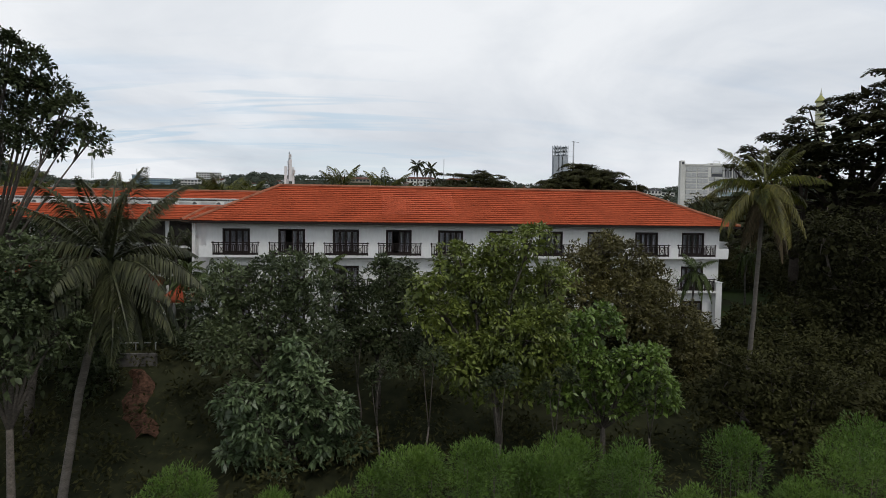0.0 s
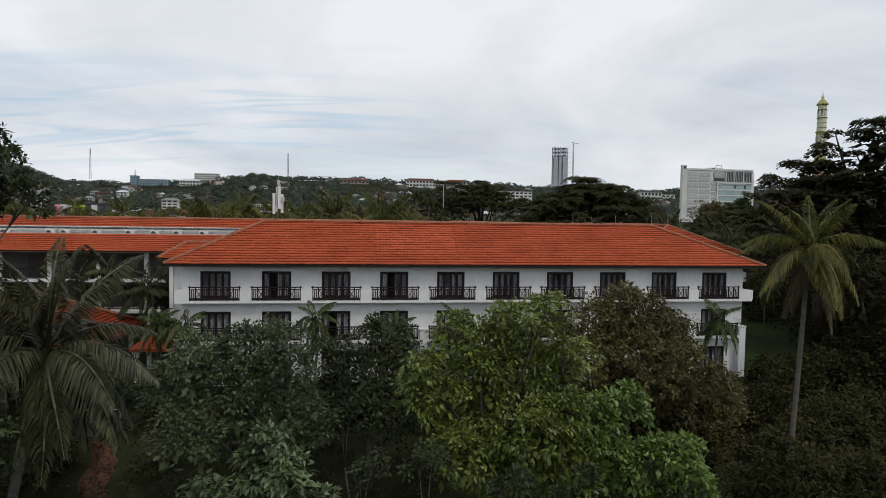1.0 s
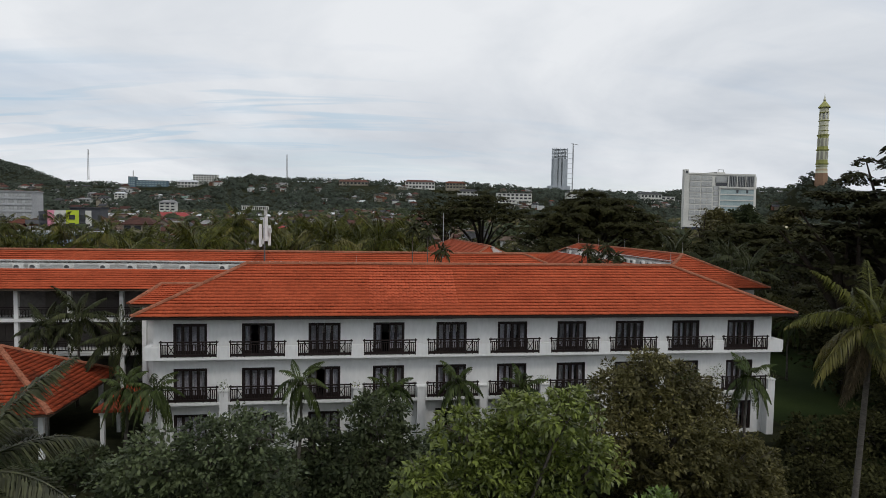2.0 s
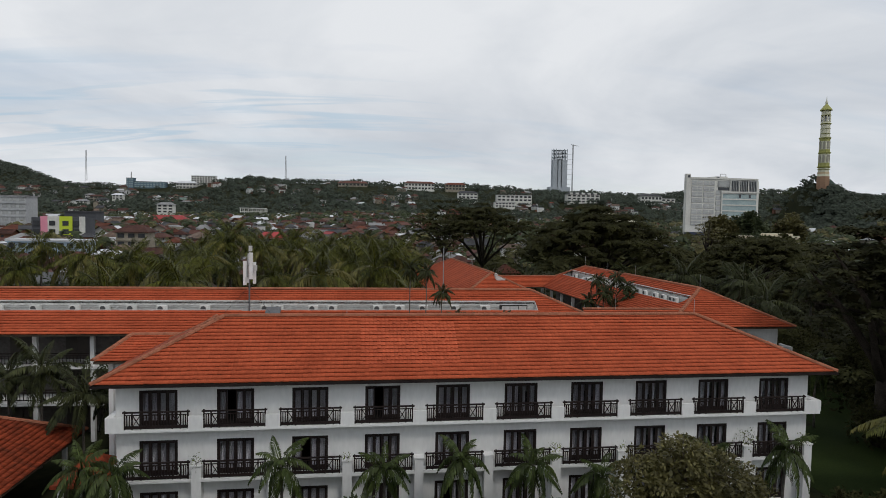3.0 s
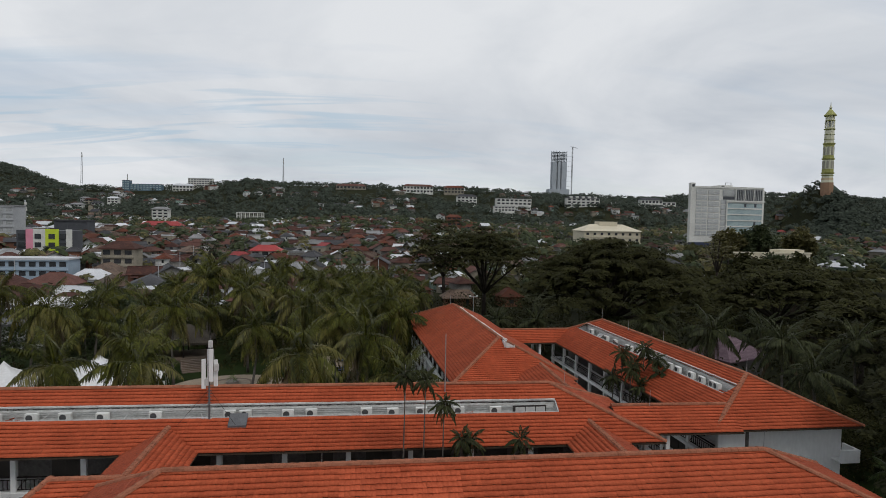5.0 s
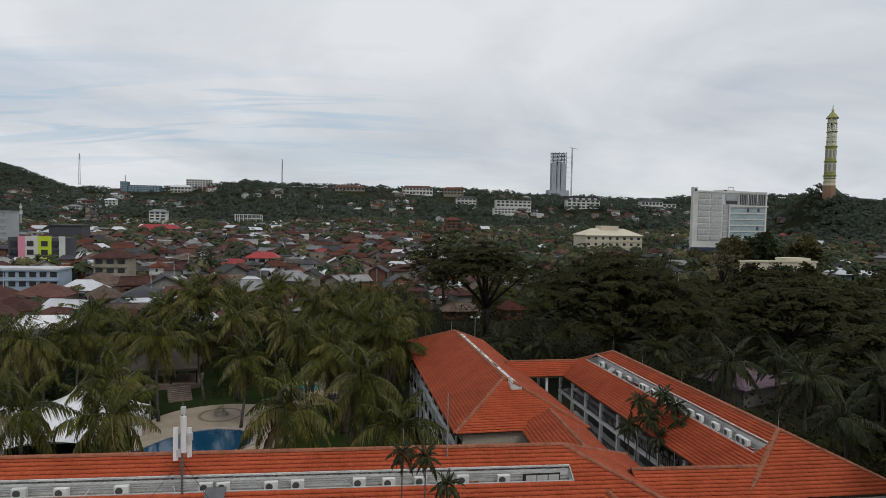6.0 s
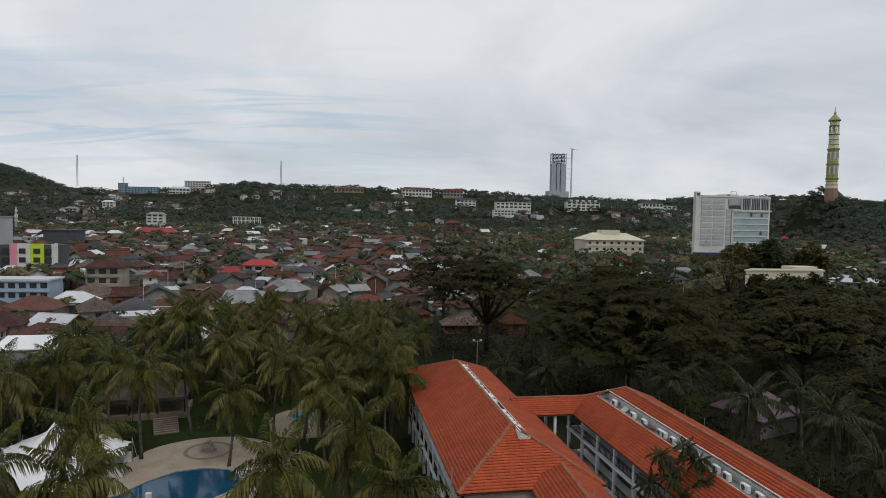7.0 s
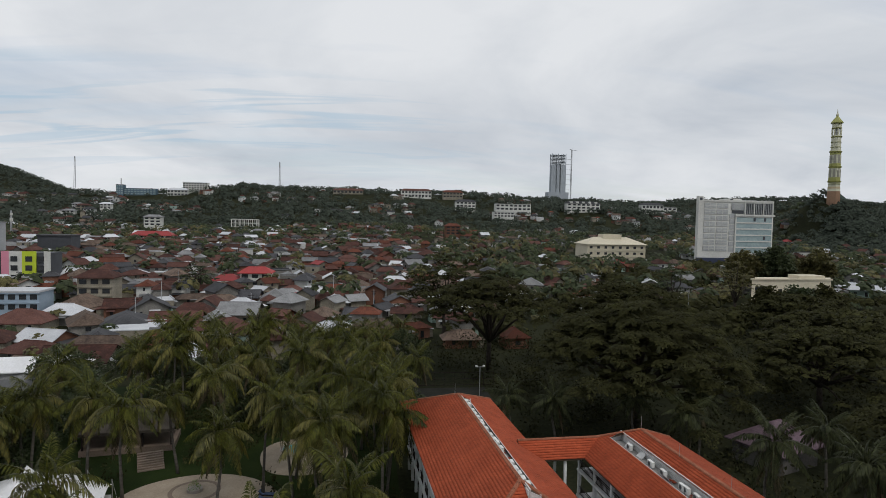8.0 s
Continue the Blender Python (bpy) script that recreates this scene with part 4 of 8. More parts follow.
def lobe_points(rng, lobes, per, shell=0.35, flat=1.0):
    """Places and outward ways over lumpy lobes (x, y, z, r); per: places for each square metre of surface."""
    pts, outs = [], []
    for x, y, z, r in lobes:
        n = int(per * 4 * math.pi * r * r)
        w = unit(rng.normal(0, 1, (n, 3)))
        lump = 1 + 0.28 * np.sin(w[:, :1] * 4.1 + x) * np.cos(w[:, 1:2] * 3.7 + y) + 0.18 * np.sin(w[:, 2:] * 7 + z)
        rad = r * lump * (1 - shell * rng.random((n, 1)) ** 2)
        pts.append(np.array([x, y, z]) + w * rad * np.array([1, 1, flat]))
        outs.append(w)
    return np.concatenate(pts), np.concatenate(outs)


def tufts(rng, lobes, size, cover, count):
    """Leaf tufts over the lobes of a crown: domes of leaves at the ends of twigs, with gaps between them and bare undersides.
    Returns the leaves' places and ways."""
    at, out = [], []
    lobes_a = np.array(lobes)
    for k, (x, y, z, r) in enumerate(lobes):
        n = max(5, int(cover * 4 * (r / size) ** 2))
        w = unit(rng.normal(0, 1, (n, 3)))
        w[:, 2] = np.where(w[:, 2] < -0.4, -w[:, 2], w[:, 2])
        c = np.array([x, y, z]) + w * r * rng.uniform(0.7, 1.08, (n, 1))
        gap = np.linalg.norm(c[:, None] - lobes_a[None, :, :3], axis=2) / lobes_a[None, :, 3]
        gap[:, k] = 9
        ok = gap.min(1) > 0.72 if len(lobes) > 1 else np.ones(n, bool)
        at.append(c[ok])
        out.append(w[ok])
    c, w = np.concatenate(at), np.concatenate(out)
    sz = size * rng.uniform(0.6, 1.3, (len(c), 1, 1))
    v = unit(rng.normal(0, 1, (len(c), count, 3)) + 0.65 * w[:, None] + np.array([0, 0, 0.5]))
    p = c[:, None] + v * sz * rng.uniform(0.25, 1, (len(c), count, 1)) * np.array([1, 1, 0.7])
    return p.reshape(-1, 3), v.reshape(-1, 3)


def broadleaf(label, foot, lobes, material, seed, leaf=(0.22, 0.08), size=0.5, cover=0.85, count=40, name="tree", trunk_r=0.16, droop=0.3, group="", core=22):
    """A tree of tapered trunk, limbs to every lobe, and a crown of leaf tufts over a dense inside."""
    rng = np.random.RandomState(seed)
    t = thing(name, label, "tree", group=group)
    c = np.mean([l[:3] for l in lobes], 0)
    fork = np.array([foot[0] * 0.4 + c[0] * 0.6, foot[1] * 0.4 + c[1] * 0.6, foot[2] + (c[2] - foot[2]) * 0.6])
    bend = (np.array(foot) + fork) / 2 + rng.normal(0, 0.15, 3)
    wood = Shape().tube([foot, bend, fork], [trunk_r * 1.25, trunk_r, trunk_r * 0.75])
    part("trunk", wood, BARK, t, "", True)
    limbs = Shape()
    for x, y, z, r in lobes:
        tip = np.array([x, y, z + r * 0.3])
        mid = fork * 0.45 + tip * 0.55 + rng.normal(0, 0.25, 3) * min(1, r / 2)
        limbs.tube([fork - (0, 0, 0.1), mid, tip], [trunk_r * 0.6, trunk_r * 0.38, trunk_r * 0.12], 6)
        for k in range(5):
            w = unit(rng.normal(0, 1, 3) + (0, 0, 0.3))
            limbs.tube([mid * 0.4 + tip * 0.6, (tip + w * r * 0.4), tip + w * r * 0.9], [trunk_r * 0.22, trunk_r * 0.13, 0.012], 5)
    part("limb", limbs, BARK, t, "", True)
    p, o = tufts(rng, lobes, size, cover * 1.3, count)
    crown = [leaves(rng, p, o, leaf[0] * 1.1, leaf[1] * 1.5, 0.4, droop, 0.4)]
    if core:
        q, w = lobe_points(rng, [(x, y, z, r * 0.8) for x, y, z, r in lobes], core * 0.42, 0.9)
        crown.append(leaves(rng, q, w, max(0.42, leaf[0] * 1.7), max(0.28, leaf[0] * 1.2), 1.0, droop))
    part("crown", quads_mesh("crown", np.concatenate(crown), material), material, t, kind="stuff")
    return t


def at_y(y, spots, seed, deep=0.7):
    """Lobes (x, z, r) set about the depth y, scattered a little front and back."""
    rng = random.Random(seed)
    return [(x, y + rng.uniform(-deep, deep) * r, z, r) for x, z, r in spots]


broadleaf("tall mango-like tree with glossy yellow-green leaves before the wing", (18.6, -16.5, -5), at_y(-17.5, [(19.9, 7.9, 1.0), (18.8, 7.0, 1.2), (16.4, 6.6, 1.2), (14.6, 5.5, 0.9), (14.2, 4.5, 0.8), (15.3, 4.1, 1.2), (17.2, 4.8, 1.4), (19.6, 5.2, 1.4), (20.4, 3.6, 1.3), (18.8, 2.9, 1.5), (16.9, 2.9, 1.5), (21.2, 5.8, 1.0), (18.0, 6.0, 1.3), (16.0, 2.0, 1.2), (19.5, 1.1, 1.5), (17.6, 0.7, 1.5), (21.0, 1.8, 1.2)], 1, 1.0), L_MANGO, 11, (0.25, 0.085), 0.42, 0.85, 34, trunk_r=0.2, droop=0.45)
broadleaf("smaller tree with fresh bright green leaves on the slope", (23.8, -18.0, -5.4), at_y(-18.5, [(21.4, 0.0, 0.9), (23.0, -0.7, 0.9), (25.3, 1.8, 1.2), (26.4, 0.3, 0.9), (23.7, 3.6, 1.0), (22.1, 3.2, 1.0), (27.0, -0.5, 0.8), (24.5, 1.2, 1.1), (22.5, 1.9, 1.1), (24.6, -0.4, 1.0), (22.2, 0.8, 0.9)], 2, 1.0), L_BRIGHT, 12, (0.25, 0.085), 0.40, 0.8, 32, droop=0.35)
broadleaf("dense tree with small olive-brown leaves before the wing", (29.2, -8.6, -1.5), at_y(-9.2, [(27.3, 7.1, 1.2), (26.0, 5.9, 1.5), (28.8, 6.3, 1.4), (27.4, 5.3, 1.9), (30.2, 4.9, 1.7), (25.6, 3.6, 1.9), (28.2, 3.2, 2.4), (31.2, 3.1, 1.9), (33.0, 1.6, 1.8), (30.4, 1.0, 2.3), (34.6, -0.4, 1.9), (32.4, -1.2, 2.2), (27.6, 0.4, 2.3), (29.8, -1.4, 2.2)], 3), L_OLIVE, 13, (0.2, 0.085), 0.5, 1.05, 40, trunk_r=0.22)
broadleaf("young tree with whorls of long drooping grey-green leaves", (8.0, -16.3, -5), at_y(-16.5, [(8.2, 2.1, 0.8), (5.3, 0.1, 0.9), (10.1, -1.0, 1.0), (6.3, -1.6, 1.1), (8.8, 0.8, 1.0), (7.0, -3.4, 1.1), (10.9, -2.9, 0.9), (4.9, -1.4, 0.8), (7.4, 0.6, 1.1), (8.4, -1.0, 1.2), (9.2, -2.7, 1.1), (5.4, -2.9, 0.9)], 4, 1.0), L_WHORL, 14, (0.36, 0.115), 0.42, 0.9, 20, droop=0.55, core=10)
broadleaf("dark bushy tree at the foot of the leaning palm", (32.0, -19.0, -5.5), at_y(-19.6, [(31.0, 1.0, 1.5), (32.8, 0.3, 1.6), (29.8, -0.5, 1.4), (34.6, -0.2, 1.8), (33.0, -1.8, 2.0), (36.6, -0.6, 2.0)], 27), L_RAIN, 28, (0.22, 0.09), 0.55, 0.9, 36)
broadleaf("bushy dark green tree before the white wing", (6.3, -14.5, -4.2), at_y(-15.0, [(4.6, 5.15, 1.4), (6.6, 5.65, 1.4), (8.0, 5.85, 1.32), (3.4, 3.95, 1.4), (6.0, 3.35, 1.98), (8.6, 4.15, 1.4), (4.3, 2.15, 1.48), (9.2, 2.15, 1.48), (7.0, 1.35, 1.64)], 5), L_MIX, 15, (0.2, 0.085), 0.5, 1.0, 38)
broadleaf("dark leafy tree close to the balconies", (12.4, -11.4, -3.0), at_y(-11.9, [(10.2, 4.45, 1.22), (13.1, 5.25, 1.46), (12.1, 3.45, 1.79), (14.1, 4.15, 1.3), (13.1, 2.05, 1.54), (10.8, 2.15, 1.54)], 6), L_DARK, 16, (0.22, 0.09), 0.5, 1.0, 36)
broadleaf("dark leafy tree beside the terrace", (22.8, -7.0, -0.2), at_y(-7.5, [(21.5, 2.9, 1.8), (23.5, 2.2, 1.9), (19.0, 1.8, 1.8), (17.0, 2.4, 1.6), (20.0, 0.4, 1.9), (24.2, 0.3, 1.8)], 7), L_MIX, 17, (0.22, 0.09), 0.5, 1.0, 36)
broadleaf("leafy tree with mixed green foliage at the ravine", (-2.6, -22.5, -6), at_y(-22, [(-1.9, 6.9, 1.3), (-0.9, 5.8, 1.1), (-2.1, 5.1, 1.4), (-0.7, 4.2, 1.1), (-2.4, 3.3, 1.2), (-3.8, 6.0, 1.6), (-3.6, 4.0, 1.6)], 8), L_MIX, 18, (0.18, 0.075), 0.42, 0.95, 36)
broadleaf("tall spreading tree with dark leaves rising above the roofs", (-8.6, -16.5, -5), at_y(-17, [(-4.8, 16.6, 0.8), (-3.8, 15.9, 0.8), (-5.0, 15.0, 1.0), (-3.2, 14.6, 0.9), (-2.1, 13.8, 0.8), (-3.9, 13.4, 0.8), (-2.4, 12.8, 0.8), (-4.9, 12.4, 0.9), (-1.4, 12.5, 0.7), (-3.3, 12.2, 0.7), (-6.7, 15.6, 1.3), (-7.0, 13.2, 1.3), (-5.7, 13.8, 1.0), (-5.9, 12.3, 1.0), (-4.2, 14.7, 0.8), (-6.0, 11.2, 0.9)], 9), L_DARK, 19, (0.2, 0.08), 0.36, 1.0, 34, trunk_r=0.15, core=5)
broadleaf("big dark tree with small leaves beside the wing", (50.5, -3.0, -1), at_y(-4, [(48.0, 7.4, 2.6), (52.1, 6.2, 3.4), (51.0, 2.6, 3.6), (48.6, 0.8, 2.6), (53.5, -1.1, 4.0), (48.1, -3.0, 3.0), (57, 4.5, 4.0)], 10), L_DEEP, 20, (0.3, 0.14), 0.85, 0.95, 44, trunk_r=0.35, core=10)
broadleaf("low dark bushy tree at the ravine's edge", (38.5, -12, -4), at_y(-12, [(37.0, -1.2, 2.2), (40.0, -0.8, 2.4), (43.2, -1.4, 2.6), (46.5, -2.0, 2.8), (50, -2.0, 3.0)], 21), L_RAIN, 22, (0.24, 0.11), 0.65, 0.9, 40, core=10)
broadleaf("low dark bushy tree by the pavilion", (-3.5, -9, -2), at_y(-9.5, [(-4.4, 1.0, 1.2), (-5.2, 2.0, 1.6), (-6.8, 2.4, 2.2), (-4.6, -0.8, 1.5)], 23), L_DARK, 24, (0.2, 0.085), 0.5, 0.9, 36)
broadleaf("dense dark tree crowding the pavilion", (-6.5, -13, -3), at_y(-13, [(-8.2, 8.4, 1.6), (-5.6, 7.0, 1.7), (-3.4, 5.2, 1.7), (-1.8, 3.6, 1.5), (-6.6, 4.6, 2.2), (-9.4, 5.6, 2.2), (-3.8, 2.2, 2.0), (-7.4, 1.6, 2.4)], 25), L_DARK, 26, (0.2, 0.085), 0.5, 0.9, 36, trunk_r=0.22)
# slim saplings with pale bare trunks in the shade of the ravine
for k, (x, y, top) in enumerate([(14.6, -20.0, 2.6), (12.2, -18.5, 1.6), (17.8, -21.0, 1.8), (20.6, -20.5, 1.5), (11.2, -14.0, 2.2), (25.6, -20.0, 1.0)]):
    broadleaf("slim sapling with a pale bare trunk in the ravine", (x, y, float(ground_z(x, y)) - 0.2), [(x + 0.2, y, top, 0.6), (x - 0.3, y + 0.3, top - 0.6, 0.5)], L_DARK, 850 + k, (0.2, 0.08), 0.35, 0.8, 24, name="sapling", trunk_r=0.055, group="saplings", core=0)


for k, (x, y, z, r) in enumerate([(41.5, -4.5, 1.0, 1.7), (35.0, -6.5, 0.2, 1.6), (38.5, -8.0, -0.4, 1.9), (43, -10, -0.6, 2.3), (36.5, -14, -2.2, 2.2), (41.5, -16, -2.6, 2.6), (47.5, -16, -2.2, 2.8), (54, -12, -0.5, 3.2), (30.5, -5.0, 0.4, 1.5), (25.5, -4.6, 0.5, 1.4), (16.5, -4.6, 0.4, 1.3), (5.0, -4.8, 0.6, 1.5), (1.4, -6.0, 0.8, 1.5), (-3.0, -4.0, 0.6, 1.5), (44.5, -5, 1.2, 2.0), (49, -3.5, 1.2, 2.2), (57, -2, 1.5, 3.4), (66, 2, 2.5, 4.2), (56, 9, 1.6, 2.0), (60, 8, 2.0, 2.6), (57.5, 4.5, 1.6, 2.0), (66, 17, 2.6, 3.6), (71, 24, 3.0, 4.2), (63, 27, 2.4, 3.6), (57, 29, 2.2, 3.0), (76, 14, 3.0, 4.5), (60, 36, 2.2, 3.2)]):
    broadleaf("dark rounded shrub along the terrace edge", (x, y, float(ground_z(x, y)) - 0.2), [(x, y, z, r), (x + r * 0.7, y + 0.3, z - r * 0.35, r * 0.7), (x - r * 0.7, y - 0.2, z - r * 0.3, r * 0.75)], L_RAIN if x > 33 else L_DARK, 800 + k, (0.26, 0.11), 0.6, 0.9, 32, name="shrub", trunk_r=0.07, group="terrace shrubs", core=7)


def umbrella_tree(label, foot, c, rx, ry, top, seed, pads=150, material=L_RAIN, leaf=0.38, cover=1.0, thick=0.25, skirt=0.2, pad=0.14):
    """A rain tree: spreading limbs under a wide crown of flat leaf pads, terraced over one another."""
    rng = np.random.RandomState(seed)
    t = thing("rain_tree", label, "tree", group="rain trees")
    fork = np.array([foot[0], foot[1], foot[2] + (top - foot[2]) * 0.3])
    part("trunk", Shape().tube([foot, (np.array(foot) + fork) / 2 + rng.normal(0, 0.2, 3), fork], [0.62, 0.5, 0.45], 10), DARKBARK, t, "", True)
    height = top - fork[2]
    g = np.arange(pads) * 2.39996 + rng.normal(0, 0.3, pads)
    r = np.sqrt((np.arange(pads) + 0.5) / pads) * rng.uniform(0.92, 1.06, pads)
    edge = 1 + 0.13 * np.sin(3 * g + seed) + 0.09 * np.sin(7 * g)
    dome = np.sqrt(np.maximum(0.0, 1 - (0.95 * r) ** 2))
    z = fork[2] + height * (skirt + (1 - skirt) * dome) - rng.random(pads) ** 1.8 * height * thick
    z = np.round(z / 1.5 + 0.3 * np.sin(2 * g)) * 1.5 + rng.normal(0, 0.14, pads)
    centres = np.stack([c[0] + rx * r * edge * np.cos(g), c[1] + ry * r * edge * np.sin(g), z], 1)
    limbs = Shape()
    for k in range(0, pads, 9):
        tip = centres[k] - (0, 0, 0.2)
        mid = fork * 0.5 + tip * 0.5 + np.array([0, 0, 0.08 * height]) + rng.normal(0, 0.5, 3)
        limbs.tube([fork - (0, 0, 0.2), fork * 0.75 + mid * 0.25 + rng.normal(0, 0.2, 3), mid, tip], [0.4, 0.32, 0.2, 0.05], 6)
    part("limb", limbs, DARKBARK, t, "", True)
    mean = (rx + ry) / 2
    quads = []
    for k in range(pads):
        rad = mean * pad * rng.uniform(0.65, 1.25)
        n = int(cover * 1.25 * math.pi * rad * rad / (0.42 * leaf * leaf))
        a = rng.uniform(0, 2 * math.pi, n)
        rr = np.sqrt(rng.random(n)) * (0.8 + 0.2 * np.sin(3 * a + k) + 0.12 * np.sin(7 * a + 2 * k))
        lean = rng.normal(0, 0.12, 2)
        off = np.stack([rad * rr * np.cos(a), rad * rr * np.sin(a) * 0.85, -0.42 * rad * rr ** 2 + rng.normal(0, 0.05, n) * rad], 1)
        off[:, 2] += off[:, 0] * lean[0] + off[:, 1] * lean[1]
        way = np.stack([np.cos(a), np.sin(a), -0.15 - 0.5 * rr], 1)
        quads.append(leaves(rng, centres[k] + off, unit(way), leaf * 1.15, leaf * 0.8, 0.2, 0.05, 0.16))
    # big inner cards, added to stop light and sight passing through the crown
    inner = centres + (np.array([c[0], c[1], fork[2] + 0.45 * height]) - centres) * 0.3
    under = np.repeat(inner, 6, 0) + rng.normal(0, 1, (pads * 6, 3)) * np.array([1.0, 1.0, 0.4]) * mean * 0.07
    quads.append(leaves(rng, under, unit(rng.normal(0, 1, under.shape) * np.array([1, 1, 0.2])), mean * 0.11, mean * 0.085, 0.3, 0.05, 0.3))
    part("crown", quads_mesh("crown", np.concatenate(quads), material), material, t, kind="stuff")
    return t


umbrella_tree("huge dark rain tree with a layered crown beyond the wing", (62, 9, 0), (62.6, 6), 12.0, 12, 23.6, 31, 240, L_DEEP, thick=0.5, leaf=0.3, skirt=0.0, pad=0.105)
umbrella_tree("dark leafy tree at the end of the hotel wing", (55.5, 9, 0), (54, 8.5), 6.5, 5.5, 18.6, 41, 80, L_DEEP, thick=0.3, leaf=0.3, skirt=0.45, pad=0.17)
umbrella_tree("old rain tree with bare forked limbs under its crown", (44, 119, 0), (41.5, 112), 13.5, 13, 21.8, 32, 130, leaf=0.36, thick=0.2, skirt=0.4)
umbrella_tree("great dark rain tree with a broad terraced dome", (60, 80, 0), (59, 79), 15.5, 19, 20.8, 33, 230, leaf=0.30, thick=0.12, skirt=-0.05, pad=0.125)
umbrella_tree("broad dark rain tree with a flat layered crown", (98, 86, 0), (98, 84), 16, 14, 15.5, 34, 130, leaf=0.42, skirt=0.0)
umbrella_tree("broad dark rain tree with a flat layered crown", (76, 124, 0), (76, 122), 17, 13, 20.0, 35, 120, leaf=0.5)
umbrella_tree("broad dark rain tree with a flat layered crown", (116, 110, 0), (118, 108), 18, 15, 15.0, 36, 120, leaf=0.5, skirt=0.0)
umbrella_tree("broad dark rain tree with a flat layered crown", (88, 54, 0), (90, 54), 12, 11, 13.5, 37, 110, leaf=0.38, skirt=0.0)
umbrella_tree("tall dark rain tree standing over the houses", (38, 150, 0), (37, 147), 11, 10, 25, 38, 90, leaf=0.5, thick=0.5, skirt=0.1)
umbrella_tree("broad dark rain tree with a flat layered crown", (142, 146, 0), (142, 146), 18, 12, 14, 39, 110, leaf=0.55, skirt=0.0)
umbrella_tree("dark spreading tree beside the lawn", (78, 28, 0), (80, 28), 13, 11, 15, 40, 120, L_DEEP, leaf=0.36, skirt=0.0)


# feathery bamboo-like clumps down in the ravine
def feather_clump(x, y, z, r, foot, seed):
    rng = np.random.RandomState(seed)
    t = thing("bamboo_clump", "feathery bright green bamboo clump on the ravine slope", "plant", group="bamboo clumps")
    stems = Shape()
    pts, outs = [], []
    for k in range(6):
        a = 2.4 * k + rng.uniform(0, 0.8)
        s = 0.0 if k == 0 else r * rng.uniform(0.35, 0.7)
        m = r * rng.uniform(0.42, 0.6)
        c = np.array([x + s * math.cos(a), y + s * math.sin(a), z + r * 0.35 - 0.55 * s + rng.uniform(-0.1, 0.1)])
        base = np.array([x + 0.25 * math.cos(a), y + 0.25 * math.sin(a), foot])
        stems.tube([base, base * 0.5 + c * 0.5 + (0, 0, 0.2), c], [0.03, 0.022, 0.008], 5)
        n = 640
        w = unit(rng.normal(0, 1, (n, 3)))
        low = np.where(w[:, 2:] < 0, 2.6, 1.15)
        rad = m * (1 - 0.5 * rng.random((n, 1)) ** 2) * (1 + 0.12 * np.sin(5 * w[:, :1] + k) * np.cos(5 * w[:, 1:2]))
        pts.append(c + w * rad * np.concatenate([np.ones((n, 2)), low], 1))
        outs.append(w + np.array([0, 0, 0.35]))
    part("stem", stems, BARK, t, "", True, kind="stuff")
    part("foliage", quads_mesh("foliage", leaves(rng, np.concatenate(pts), np.concatenate(outs), 0.14, 0.034, 0.45, 0.0), L_FEATHER), L_FEATHER, t, kind="stuff")


for k, (x, z, r) in enumerate([(13.1, 2.3, 0.9), (12.3, 1.6, 1.1), (14.5, 2.8, 0.9), (14.7, 1.3, 1.1), (16.0, 2.0, 1.0), (16.7, 2.3, 1.1), (17.9, 2.1, 1.0), (18.9, 2.4, 1.1), (17.5, 1.1, 1.2), (19.1, 1.2, 1.2), (20.9, 0.9, 1.2), (23.6, 1.9, 1.1), (24.6, 0.9, 1.2), (26.5, 1.6, 1.4), (27.8, 2.0, 1.3), (22.4, 0.8, 1.1), (6.4, 2.0, 1.1), (5.6, 1.4, 1.1), (7.4, 1.5, 1.1), (8.8, 1.1, 0.9), (13.6, 0.9, 1.0), (10.8, 0.9, 0.9), (29.4, 1.6, 1.4)]):
    feather_clump(x, -31 + 1.2 * math.sin(k * 2.4), z - 0.3 - (0.5 if x < 10 else 0.0), r * 0.9, -6.6, 60 + k)
row = random.Random(8)
for k in range(12):
    feather_clump(11.6 + 1.35 * k + row.uniform(-0.5, 0.5), -33.0 + row.uniform(-0.7, 0.7), row.uniform(-0.3, 0.95), row.uniform(0.6, 0.95), -6.8, 90 + k)


